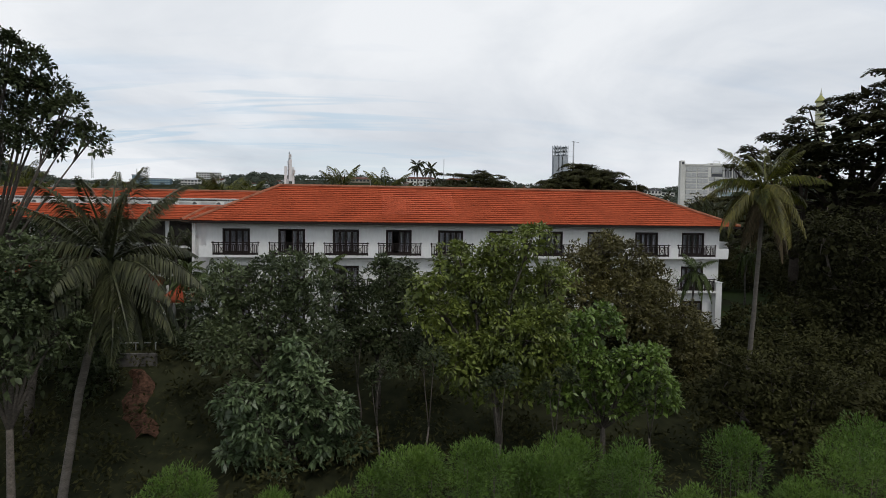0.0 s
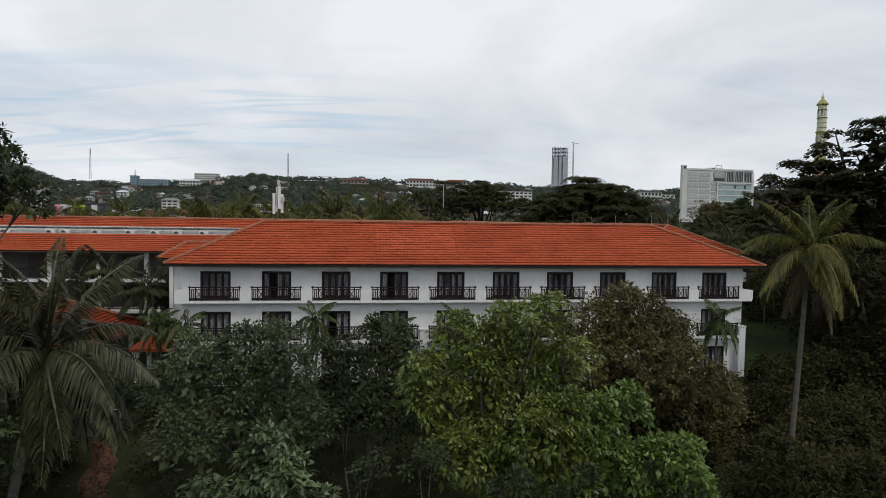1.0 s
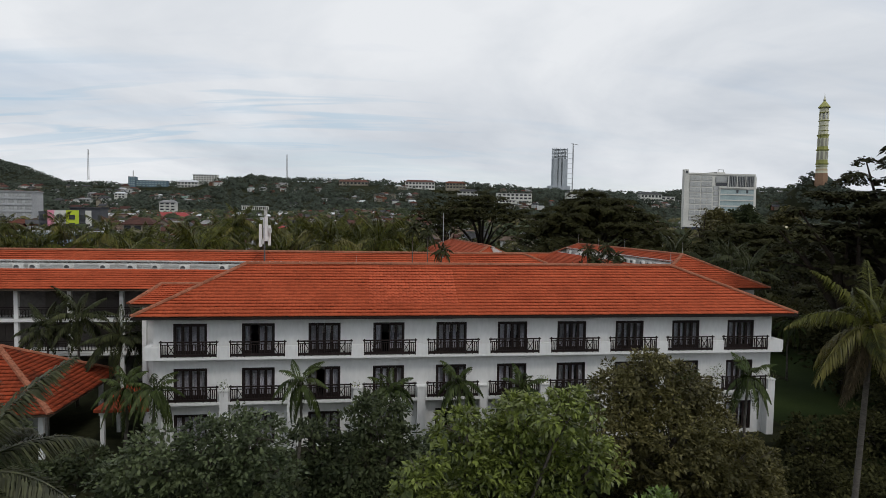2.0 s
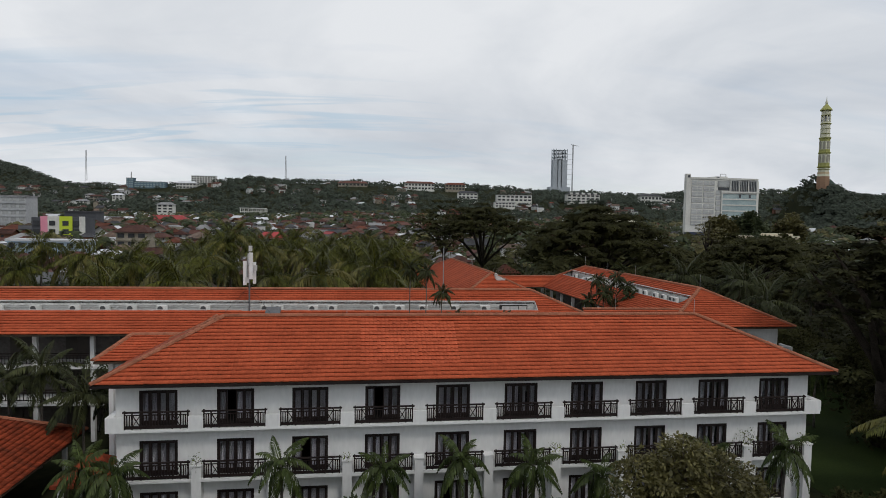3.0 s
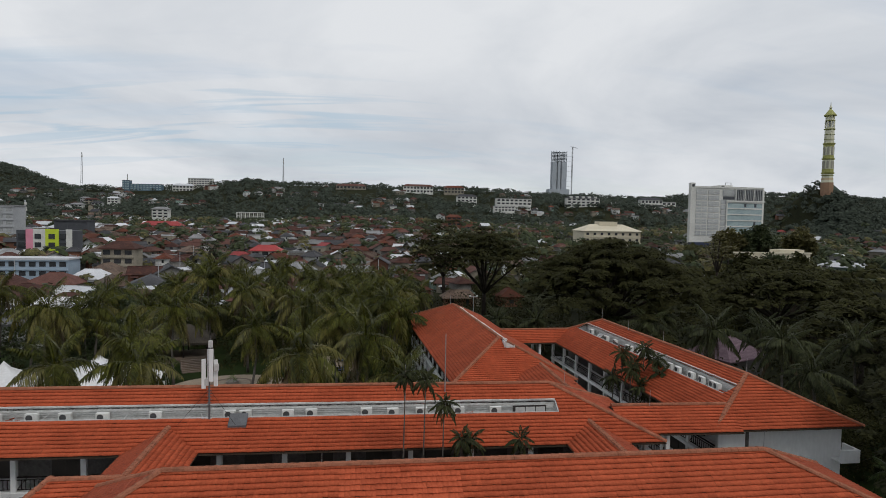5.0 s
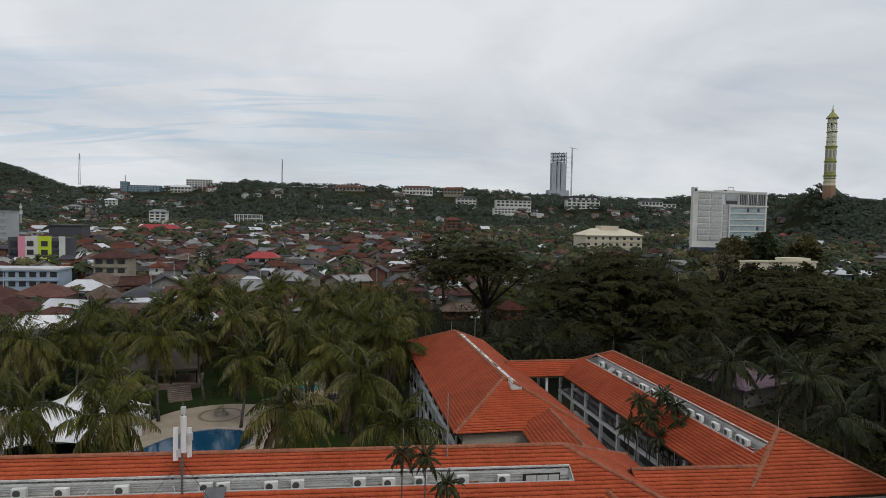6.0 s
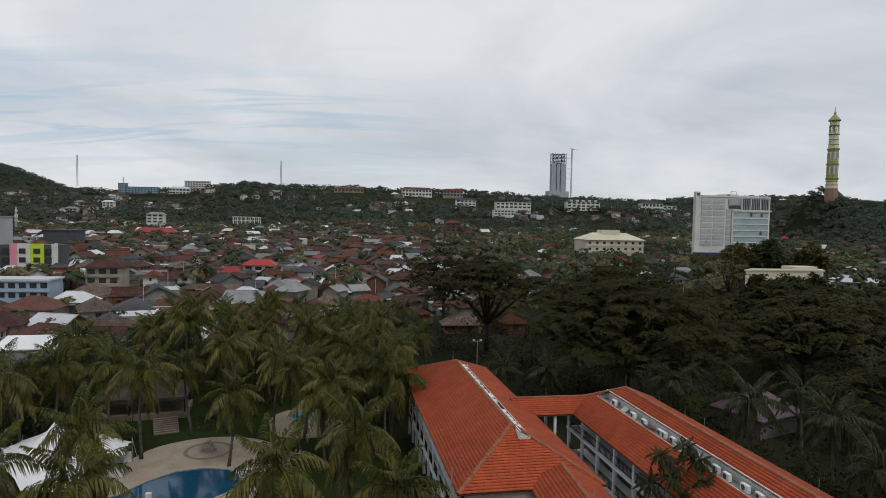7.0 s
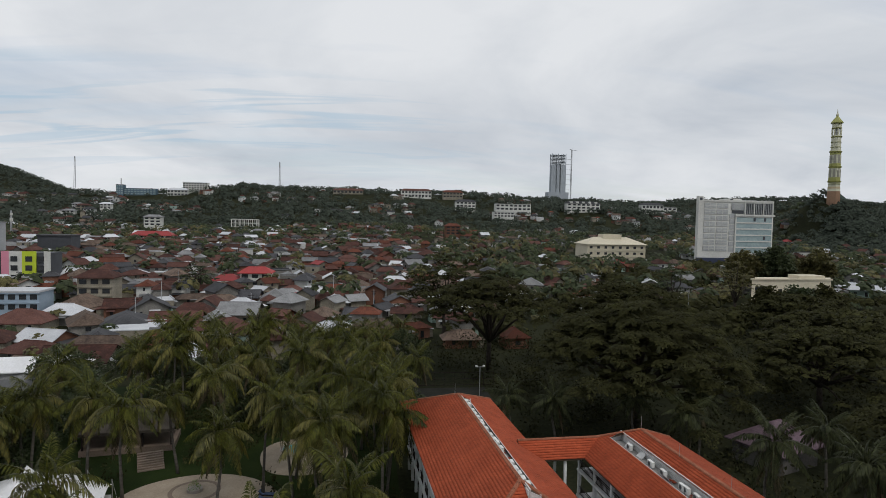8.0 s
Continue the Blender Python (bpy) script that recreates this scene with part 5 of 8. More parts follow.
# ---- palms ----
def frond_mesh(name, length, droop, rise, material, seed, pairs=34, leaf=0.85, wide=1.0):
    """One palm leaf along +x from the origin: an arched rib with hanging leaflets on both sides."""
    rng = np.random.RandomState(seed)
    s = np.linspace(0, 1, pairs + 8)
    rib = np.stack([length * (s - 0.12 * droop * s ** 2), 0.12 * np.sin(s * 3 + seed) * s, length * (rise * s - droop * s ** 2.1)], 1)
    quads = []
    for i in range(0, len(s) - 1, 3):
        k = min(i + 3, len(s) - 1)
        w0, w1 = 0.06 * (1 - s[i]) + 0.012, 0.06 * (1 - s[k]) + 0.012
        a, b = rib[i], rib[k]
        quads.append([a + (0, w0, 0.02), b + (0, w1, 0.02), b - (0, w1, -0.02), a - (0, w0, -0.02)])
    for i in range(6, len(s) - 1):
        t = s[i]
        d = unit(rib[min(i + 1, len(s) - 1)] - rib[i - 1])
        ln = leaf * (math.sin(math.pi * min(1, t * 0.85 + 0.2)) * 0.8 + 0.25)
        for side in (-1, 1):
            for k in range(2 if wide < 1.5 else 1):
                o = unit(d * 0.7 + np.array([0, side * 1.0, 0.05 - 0.5 * droop * t + 0.12 * k]) + rng.normal(0, 0.14, 3))
                p = rib[i] + d * 0.05 * k
                mid = p + o * ln * 0.5 + np.array([0, 0, -ln * 0.06])
                tip = p + o * ln * 0.85 + np.array([0, 0, -ln * (0.5 + 0.4 * droop)])
                w = unit(np.cross(o, (0, 0, 1.0))) * 0.032 * wide
                quads.append([p, mid + w, tip, mid - w])
    return quads_mesh(name, np.array(quads), material)


def frond_set(pairs, wide, green=L_PALM, yellow=L_PALMY, bend=1.0, leaf=0.85):
    return {
        "up": [frond_mesh("frond", 3.6, 0.32 * bend, 0.75, green, k, pairs, leaf, wide) for k in (1, 2)],
        "mid": [frond_mesh("frond", 4.0, 0.55 * bend, 0.42, green, k, pairs, leaf, wide) for k in (3, 4)] + [frond_mesh("frond", 3.9, 0.6 * bend, 0.42, yellow, 9, pairs, leaf, wide)],
        "low": [frond_mesh("frond", 3.8, 0.72 * bend, 0.05, yellow if k == 5 else green, k, pairs, leaf, wide) for k in (5, 6)],
        "dead": [frond_mesh("frond", 3.0, 0.7, -0.75, L_DEAD, 7, pairs, leaf, wide)],
    }


L_PALMGREY = leafmat("grey_green_palm_leaflet", (0.026, 0.033, 0.014), (0.08, 0.083, 0.036), 0.55, 0.5)
FRONDS, FAR_FRONDS = frond_set(40, 1.0), frond_set(38, 1.55, bend=1.25, leaf=1.1)
# darkened copy of the palm leaflet; its colour stands in for shade
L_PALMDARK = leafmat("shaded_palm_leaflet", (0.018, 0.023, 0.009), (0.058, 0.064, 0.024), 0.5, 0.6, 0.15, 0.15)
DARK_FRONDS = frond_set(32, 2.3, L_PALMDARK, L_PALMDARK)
BALCONY_FRONDS = frond_set(30, 2.6, L_PALMGREEN, L_PALMGREEN, 1.7)
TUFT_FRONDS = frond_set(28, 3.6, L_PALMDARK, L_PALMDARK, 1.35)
GREY_FRONDS = frond_set(40, 1.0, L_PALMGREY, L_PALMGREY)
GREY_FRONDS["dead"] = [frond_mesh("frond", 2.6, 0.6, -0.6, L_PALMGREY, 8, 36, 0.8, 1.0)]
NUT = mat("coconut_husk", (0.10, 0.10, 0.03), (0.16, 0.11, 0.04), 3.0, 0.6)


def coconut_palm(foot, top, seed, label="coconut palm with arching green fronds in the garden", scale=1.0, fronds=22, dead=2, group="coconut palms", r=0.15, nuts=True, fine=None):
    """Palm from its foot to the base of its crown."""
    rng = random.Random(seed)
    t = thing("coconut_palm", label, "palm", group=group)
    a, b = Vector(foot), Vector(top)
    mid = a.lerp(b, 0.55) + Vector((rng.uniform(-0.4, 0.4), rng.uniform(-0.4, 0.4), 0)) * scale
    part("trunk", Shape().tube([a - Vector((0, 0, 0.2)), a.lerp(mid, 0.3), mid, mid.lerp(b, 0.6), b], [r * 1.7, r * 1.2, r, r * 0.9, r * 0.8]), PALMBARK, t, "", True)
    kinds = ["up"] * (fronds * 3 // 10) + ["mid"] * (fronds * 4 // 10) + ["low"] * (fronds - fronds * 3 // 10 - fronds * 4 // 10) + ["dead"] * dead
    turn = rng.uniform(0, 360)
    for k, kind in enumerate(kinds):
        f = new("frond", rng.choice((fine or FAR_FRONDS)[kind]))
        f.parent = t
        steep = {"up": rng.uniform(-38, -8), "mid": rng.uniform(-12, 10), "low": rng.uniform(0, 25), "dead": rng.uniform(5, 20)}[kind]
        f.matrix_basis = Matrix.Translation(b + Vector((0, 0, rng.uniform(-0.15, 0.15)))) @ pose(0, 0, 0, 0, 0, turn + k * 137.5 + rng.uniform(-12, 12)) @ pose(0, 0, 0, rng.uniform(-14, 14), steep, 0) @ Matrix.Scale(scale * rng.uniform(0.85, 1.12), 4)
    if nuts:
        s = Shape()
        for k in range(7):
            g = k * 0.9 + rng.random()
            c = b + Vector((0.3 * math.cos(g), 0.3 * math.sin(g), -0.25 - 0.1 * (k % 2)))
            s.tube([c - Vector((0, 0, 0.13)), c - Vector((0, 0, 0.07)), c + Vector((0, 0, 0.05)), c + Vector((0, 0, 0.12))], [0.03, 0.11, 0.11, 0.03], 6)
        part("coconut_bunch", s, NUT, t, "bunch of green-brown coconuts", True)
    return t


coconut_palm((-1.9, -20.2, -6), (0.55, -19.9, 7.2), 1, "old coconut palm with grey drooping fronds before the ravine", 1.15, 30, 6, r=0.17, fine=GREY_FRONDS)
coconut_palm((32.2, -17.2, -4.6), (33.3, -17.0, 11.0), 2, "tall coconut palm with yellowing fronds and leaning grey trunk", 0.80, 22, 5, r=0.125, fine=FRONDS)
for k, (x, y, z) in enumerate([(8.6, 27.8, 12.2), (14.4, 35, 12.2), (-5.4, 29.4, 10.9), (17.5, 30, 9.4), (7.5, 66.3, 10.2), (-4.2, 76.5, 12), (-30, 85.7, 10.2), (-13.3, 91, 14.2), (59, 46.2, 10.4), (64.7, 40.5, 9.9), (-0.4, 58.2, 9.0), (-27, 62.5, 9.7), (-15.6, 36.9, 9.2), (7.3, 68, 9.7), (-11.3, 60.4, 11.2), (13, 61, 9.7), (19, 58.5, 10.2), (10.5, 54.5, 9.4), (-24.5, 68.5, 10.2), (-10, 40.6, 11.2), (-17.0, 66, 10.8), (6.9, 79.3, 12.9), (16.2, 73.7, 9.9), (-25.2, 55.6, 12.0), (-3.5, 104, 11.9)]):
    dx, dy = 0.8 * math.sin(k * 3.1), 0.8 * math.cos(k * 2.3)
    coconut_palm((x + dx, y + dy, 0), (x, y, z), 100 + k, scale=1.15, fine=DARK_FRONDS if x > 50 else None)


def garden_spot(x, y):
    """True where palms may stand: clear of pool, paving, tents and buildings."""
    if 20.3 < x < 56 and y < 72 or y < 27.5 or (abs(x) < 8 and y < 33):
        return False
    if -13.5 < x < 3.5 and 41 < y < 68:
        return False
    if -32 < x < -10 and 35 < y < 66:
        return False
    if y < 52 and x > -30:
        return False
    if x < -22 and y > 70:
        return False
    # open sight lines over the pool, tents and paving
    if -12.5 < x < 6.3 and y < 48 or 6.2 < x < 11.5 and 40 < y < 51 or -12.5 < x < -6 and 48 < y < 61:
        return False
    if -24 < x < -8 and 69 < y < 83 or 2 < x < 12 and 71 < y < 80:
        return False
    return True


spots = [(7.3, 68), (13, 61), (-27, 62.5), (8.6, 27.8), (14.4, 35), (-5.4, 29.4), (17.5, 30), (7.5, 66.3), (-4.2, 76.5), (-30, 85.7), (-13.3, 91)]
rng = random.Random(5)
tries = 0
while len(spots) < 70 and tries < 6000:
    tries += 1
    x, y = rng.uniform(-62, 25), rng.uniform(28, 116)
    if x < -8 - (y + 11) * 0.62 or not garden_spot(x, y) or any((x - a) ** 2 + (y - b) ** 2 < 17 for a, b in spots):
        continue
    spots.append((x, y))
    z = rng.uniform(9.6, 13.2)
    coconut_palm((x + rng.uniform(-1, 1), y + rng.uniform(-1, 1), 0), (x, y, z), 200 + tries, scale=rng.uniform(0.85, 1.08), fronds=rng.randint(18, 22), dead=rng.randint(0, 3))
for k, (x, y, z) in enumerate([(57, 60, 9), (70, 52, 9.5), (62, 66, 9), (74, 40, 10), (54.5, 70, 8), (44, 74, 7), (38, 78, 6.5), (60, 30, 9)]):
    coconut_palm((x + 0.6, y, 0), (x, y, z), 400 + k, "coconut palm beside the wing, its fronds coloured darker for shade", 1.0, 19, 1, fine=DARK_FRONDS)


def feather_palm(foot, z, seed, scale, label, dead=0, fronds=13, fine=DARK_FRONDS, r=0.085):
    x, y, z0 = foot
    return coconut_palm(foot, (x + 0.15, y, z), seed, label, scale, fronds, dead, "ornamental palms", r, False, fine)


for k, (x, y, z) in enumerate([(8.8, -3.8, 5.4), (14.1, -2.9, 4.6), (18.3, -2.6, 4.8), (37.1, -3.6, 5.0), (0.5, -3.0, 4.9), (-5.5, 8.0, 5.8), (-12.5, 12, 5.8), (-4.2, 9.8, 5.6), (-9.5, 10.5, 7.0), (-1.6, -1.6, 4.6), (22.4, -2.6, 4.4), (33.0, -2.6, 4.4), (53.3, 13.6, 5.6), (26.5, -2.6, 3.6)]):
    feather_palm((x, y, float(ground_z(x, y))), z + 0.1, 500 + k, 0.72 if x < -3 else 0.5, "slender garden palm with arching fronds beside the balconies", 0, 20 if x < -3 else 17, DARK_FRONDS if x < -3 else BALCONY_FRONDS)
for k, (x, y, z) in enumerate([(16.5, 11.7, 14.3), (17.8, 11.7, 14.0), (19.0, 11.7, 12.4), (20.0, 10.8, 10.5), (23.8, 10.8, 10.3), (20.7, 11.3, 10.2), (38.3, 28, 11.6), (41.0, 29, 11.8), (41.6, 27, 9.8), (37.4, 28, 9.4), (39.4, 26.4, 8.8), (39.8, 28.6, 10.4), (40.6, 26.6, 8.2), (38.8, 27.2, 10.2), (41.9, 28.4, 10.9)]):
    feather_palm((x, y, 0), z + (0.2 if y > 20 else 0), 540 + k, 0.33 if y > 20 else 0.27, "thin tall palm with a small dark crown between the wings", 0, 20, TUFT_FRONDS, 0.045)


# undergrowth over the ravine slope and the terrace edge
def undergrowth():
    rng = np.random.RandomState(77)
    pts = []
    for k in range(1900):
        x, y = rng.uniform(-24, 60), rng.uniform(-36, -6.5)
        if -2.8 < x < 0.2 and -14.2 < y < -8 and rng.random() < 0.8:
            continue
        tall = rng.random() < 0.35 and y < -9
        r = rng.uniform(0.9, 1.7) if tall else rng.uniform(0.5, 1.2)
        pts.append((x, y, float(ground_z(x, y)) + (rng.uniform(0.8, 2.0) if tall else 0.3), r))
    pts = np.array(pts)
    n = 34
    w = unit(rng.normal(0, 1, (len(pts), n, 3)) + np.array([0, 0, 0.5]))
    p = (pts[:, None, :3] + w * pts[:, None, 3:] * rng.uniform(0.4, 1, (len(pts), n, 1)) * np.array([1, 1, 0.8])).reshape(-1, 3)
    # near-black leaves: the canopy's shade is put into their colour
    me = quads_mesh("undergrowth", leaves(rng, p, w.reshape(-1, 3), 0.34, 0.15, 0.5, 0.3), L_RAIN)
    tagged(new("undergrowth", me), "tangled undergrowth covering the slope, coloured dark for the shade below the trees", "undergrowth", kind="stuff")


undergrowth()


# plants trailing over the balcony pilasters
def balcony_plant(x, y, z, r, seed):
    rng = np.random.RandomState(seed)
    t = thing("balcony_plant", "leafy shrub growing from a planter on the balcony", "plant", group="balcony plants")
    s = Shape()
    for k in range(6):
        w = unit(rng.normal(0, 1, 3) + (0, -0.2, 0.6))
        s.tube([(x, y, z), np.array([x, y, z]) + w * r * 0.6, np.array([x, y, z]) + w * r * 1.3 + (0, 0, -0.1)], [0.018, 0.012, 0.006], 5)
    part("stem", s, BARK, t, "", True)
    p, o = lobe_points(rng, [(x, y, z + r * 0.4, r)], 26, 0.8)
    part("foliage", quads_mesh("foliage", leaves(rng, p, o, 0.16, 0.07, 0.8, 0.3), L_MANGO), L_MANGO, t, kind="stuff")


for k, (i, z, r) in enumerate([(0, 4.1, 0.4), (2, 4.1, 0.28), (5, 4.1, 0.4), (7, 4.1, 0.6), (8, 4.1, 0.75), (9, 4.1, 0.5), (1, 4.1, 0.2), (6, 4.1, 0.3)]):
    balcony_plant(3.8 + 4.2 * i, 0.3, z, r, 600 + k)


# grove under the rain trees, east and north of the wings
def grove():
    rng = np.random.RandomState(78)
    pts = []
    while len(pts) < 640:
        x, y = rng.uniform(33, 128), rng.uniform(16, 150)
        if x < 55 and y < 74 or x < 41 and 82 < y < 106 or 67 < x < 79 and 59 < y < 71:
            continue
        pts.append((x, y, 1.2, rng.uniform(1.4, 3.4)))
    pts = np.array(pts)
    n = 64
    w = unit(rng.normal(0, 1, (len(pts), n, 3)))
    p = (pts[:, None, :3] + w * pts[:, None, 3:] * rng.uniform(0.5, 1.05, (len(pts), n, 1))).reshape(-1, 3)
    # darkest leaf chosen here, so the shade under the crowns is in the colour
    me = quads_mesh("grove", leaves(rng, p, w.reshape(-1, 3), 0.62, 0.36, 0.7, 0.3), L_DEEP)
    tagged(new("grove", me), "shrubs crowding the ground, coloured near-black for the shade below the rain trees", "shrubs", kind="stuff")


grove()

# eroded red bank and low wall at the terrace edge
REDSOIL = mat("red_soil", (0.028, 0.017, 0.011), (0.125, 0.066, 0.044), 2.6, 0.95, 0.8, 6.0, spec=0.05)
bank = Shape()
nb = 13
cells = []
for j in range(nb):
    for i in range(7):
        s, u = j / (nb - 1), i / 6 - 0.5
        x, y = -2.5 + 2.0 * s + u * (1.1 + 0.5 * math.sin(s * 3.0) + 0.7 * noise.noise(Vector((s * 5, 0.0, 2.0)))) + 0.35 * math.sin(s * 9), -8.4 - 5.2 * s
        lump = 0.32 * (1 - 4 * u * u) + 0.22 * noise.noise(Vector((x * 1.7, y * 1.7, 1.0)))
        cells.append((x, y, float(ground_z(x, y)) + lump - 0.02))
bank.add(cells, [(j * 7 + i, j * 7 + i + 1, (j + 1) * 7 + i + 1, (j + 1) * 7 + i) for j in range(nb - 1) for i in range(6)])
tagged(new("soil_bank", bank.mesh("soil_bank", REDSOIL)), "bare eroded red soil bank below the terrace", "bank", kind="structure")
low = thing("garden_wall", "low white garden wall with a rail along the terrace edge", "wall")
part("plinth", Shape().box(-9.0, -7.7, -0.6, -1.6, -7.5, 0.35), GALLERYWALL, low)
part("rail", Shape().box(-9.0, -7.64, 1.0, -1.6, -7.56, 1.06), METAL, low)
for k in range(7):
    part("post", Shape().box(-8.9 + 1.2 * k, -7.63, 0.55, -8.84 + 1.2 * k, -7.57, 1.0), METAL, low)


# ---- garden: pool, paving, tents, steps ----
PAVING = mat("beige_paving", (0.28, 0.225, 0.165), (0.40, 0.33, 0.25), 0.5, 0.85, 0.2, 6.0)
PAVEDARK = mat("brown_paving_band", (0.16, 0.12, 0.09), (0.24, 0.18, 0.14), 0.8, 0.85, 0.2, 6.0)
STONE = mat("stone_edging", (0.26, 0.23, 0.2), (0.4, 0.36, 0.32), 1.0, 0.8, 0.3, 8.0)
WATER = mat("pool_water", (0.006, 0.05, 0.10), (0.010, 0.07, 0.14), 0.3, 0.08, 0.06, 2.0, spec=0.25)
WATER2 = mat("shallow_pool_water", (0.06, 0.32, 0.36), (0.09, 0.40, 0.44), 0.3, 0.06, 0.06, 2.0)
CANVAS = mat("white_tent_canvas", (0.66, 0.66, 0.66), (0.80, 0.80, 0.81), 0.3, 0.7, 0.05, 3.0)
THATCH = mat("grey_thatch", (0.035, 0.03, 0.025), (0.085, 0.075, 0.062), 0.6, 0.95, 0.8, 9.0, spec=0.05)


def ring_of(cx, cy, rx, ry, wob=0.0, n=40):
    return [(cx + rx * (1 + wob * math.sin(3 * a + 0.6)) * math.cos(a), cy + ry * (1 + wob * math.cos(2 * a)) * math.sin(a)) for a in (2 * math.pi * k / n for k in range(n))]


def sheet(name, ring, z0, z1, material, label, category, kind="structure"):
    ob = new(name, Shape().prism(ring, z0, z1).mesh(name, material))
    return tagged(ob, label, category, kind=kind)


def band(ring, grow, cx, cy):
    return [(cx + (x - cx) * grow, cy + (y - cy) * grow) for x, y in ring]


sheet("lawn", [(-70, 26), (20.3, 26), (20.2, 110), (-70, 110)], -0.2, 0.02, GRASS, "dark green lawn between the palms", "lawn")
sheet("lawn_east", [(44, -6), (90, -6), (90, 40), (54, 40), (54, 14), (44, 13)], -0.2, 0.02, GRASS, "green lawn beside the hotel wing", "lawn")
deck = ring_of(-3.6, 56.5, 9.6, 12.0, 0.06)
sheet("pool_deck", deck, -0.1, 0.07, PAVING, "beige paved deck round the swimming pool", "paving")
sheet("pool_deck_2", ring_of(7.6, 73, 6.0, 7.0, 0.05), -0.1, 0.066, PAVING, "beige paved terrace among the palms", "paving")
pool_ring = [(1.5, 51.5), (1.4, 54.5), (-0.6, 56.6), (-3.5, 57.2), (-6.5, 56.4), (-8.8, 54.0), (-10.6, 51.0), (-13.6, 48.6), (-17.5, 46.6), (-17.5, 42), (-8, 40.5), (-2.6, 42.5), (-0.4, 46.0), (-0.6, 49.0)]
pool = thing("swimming_pool", "free-form swimming pool with deep blue water and a stone rim", "pool")
part("water", Shape().prism(pool_ring, 0.05, 0.09), WATER, pool, "deep blue water")
rim = Shape()
n = len(pool_ring)
outer = band(pool_ring, 1.07, -6, 49.5)
for i in range(n):
    (a, b), (c, d), (e, g), (h, k) = pool_ring[i], pool_ring[(i + 1) % n], outer[(i + 1) % n], outer[i]
    rim.prism([(a, b), (c, d), (e, g), (h, k)], 0.04, 0.2)
part("rim", rim, STONE, pool, "stone pool edging")
kid = thing("paddling_pool", "small round turquoise paddling pool on the terrace", "pool")
part("water", Shape().prism(ring_of(6.4, 75.4, 1.9, 1.7), 0.05, 0.10), WATER2, kid)
rim = Shape()
r0, r1 = ring_of(6.4, 75.4, 1.9, 1.7), ring_of(6.4, 75.4, 2.3, 2.1)
for i in range(40):
    rim.prism([r0[i], r0[(i + 1) % 40], r1[(i + 1) % 40], r1[i]], 0.04, 0.2)
part("rim", rim, STONE, kid)
motif = Shape()
r0, r1 = ring_of(-4.3, 63.0, 2.5, 2.5), ring_of(-4.3, 63.0, 3.0, 3.0)
for i in range(40):
    motif.prism([r0[i], r0[(i + 1) % 40], r1[(i + 1) % 40], r1[i]], 0.03, 0.075)
tagged(new("paving_ring", motif.mesh("paving_ring", PAVEDARK)), "brown paved ring set in the beige deck", "paving", kind="structure")
bed = thing("planter", "round stone planter with a low shrub in the paved ring", "planter", (-4.3, 63.0, 0.07))
part("rim", Shape().prism(ring_of(0, 0, 0.9, 0.9, 0, 20), 0, 0.35), STONE, bed)
rngp = np.random.RandomState(3)
pp, oo = lobe_points(rngp, [(0, 0, 0.5, 0.7)], 40)
part("shrub", quads_mesh("shrub", leaves(rngp, pp, oo, 0.2, 0.1), L_BRIGHT), L_BRIGHT, bed, kind="stuff")
stairs = thing("garden_steps", "wide stone garden steps climbing the lawn bank", "steps", (-11.4, 69.6, 0), rz=20)
for k in range(8):
    part("step", Shape().box(-1.6, 0.45 * k, 0.0, 1.6, 0.45 * (k + 1), 0.16 * (k + 1)), PAVEDARK, stairs)


def tent(x, y, sx, sy, top, low, seed, rz=0.0):
    """White tensile tent: canvas swept up to a peak, on leaning poles."""
    t = thing("party_tent", "white peaked canvas party tent beside the pool", "tent", (x, y, 0), rz, "party tents")
    n = 24
    v, f = [], []
    for k in range(9):
        s = k / 8
        for i in range(n):
            a = 2 * math.pi * i / n
            sq = 1 / max(abs(math.cos(a)), abs(math.sin(a))) ** 0.85
            dip = 0.12 * math.cos(4 * a + math.pi) * s * s
            z = top - (top - low) * (s ** 0.55) - dip * 2.6
            v.append((sx * s * sq * math.cos(a) * 0.98, sy * s * sq * math.sin(a) * 0.98, z))
    for k in range(8):
        for i in range(n):
            f.append((k * n + i, k * n + (i + 1) % n, (k + 1) * n + (i + 1) % n, (k + 1) * n + i))
    v += [(a, b, z - 0.03) for a, b, z in v]
    m = 9 * n
    f += [(m + d, m + c, m + b, m + a) for a, b, c, d in f]
    part("canopy", Shape().add(v, f), CANVAS, t, "white stretched canvas", True)
    for a in (45, 135, 225, 315):
        g = math.radians(a)
        px, py = sx * 1.32 * math.cos(g), sy * 1.32 * math.sin(g)
        part("pole", Shape().tube([(px * 1.03, py * 1.03, 0), (px, py, low + 0.25)], [0.05, 0.04], 8), METAL, t)
        part("guy_rope", Shape().beam((px, py, low + 0.2), (px * 1.25, py * 1.25, 0), 0.02), CANVAS, t)
    for side in (-1, 1):
        part("side_curtain", Shape().box(-sx * 0.9, side * sy * 0.92 - 0.02, 0.1, sx * 0.9, side * sy * 0.92 + 0.02, 1.4), CANVAS, t, "low white side curtain")
    return t


tent(-20.3, 58.0, 5.0, 4.6, 5.9, 2.9, 1, 8)
tent(-14.2, 57.5, 2.2, 2.4, 4.4, 2.9, 2, 8)
tent(-19.0, 50.0, 5.6, 4.2, 5.4, 2.9, 3, 8)
tent(-29.5, 54.0, 5.0, 5.0, 5.8, 2.9, 4, 8)


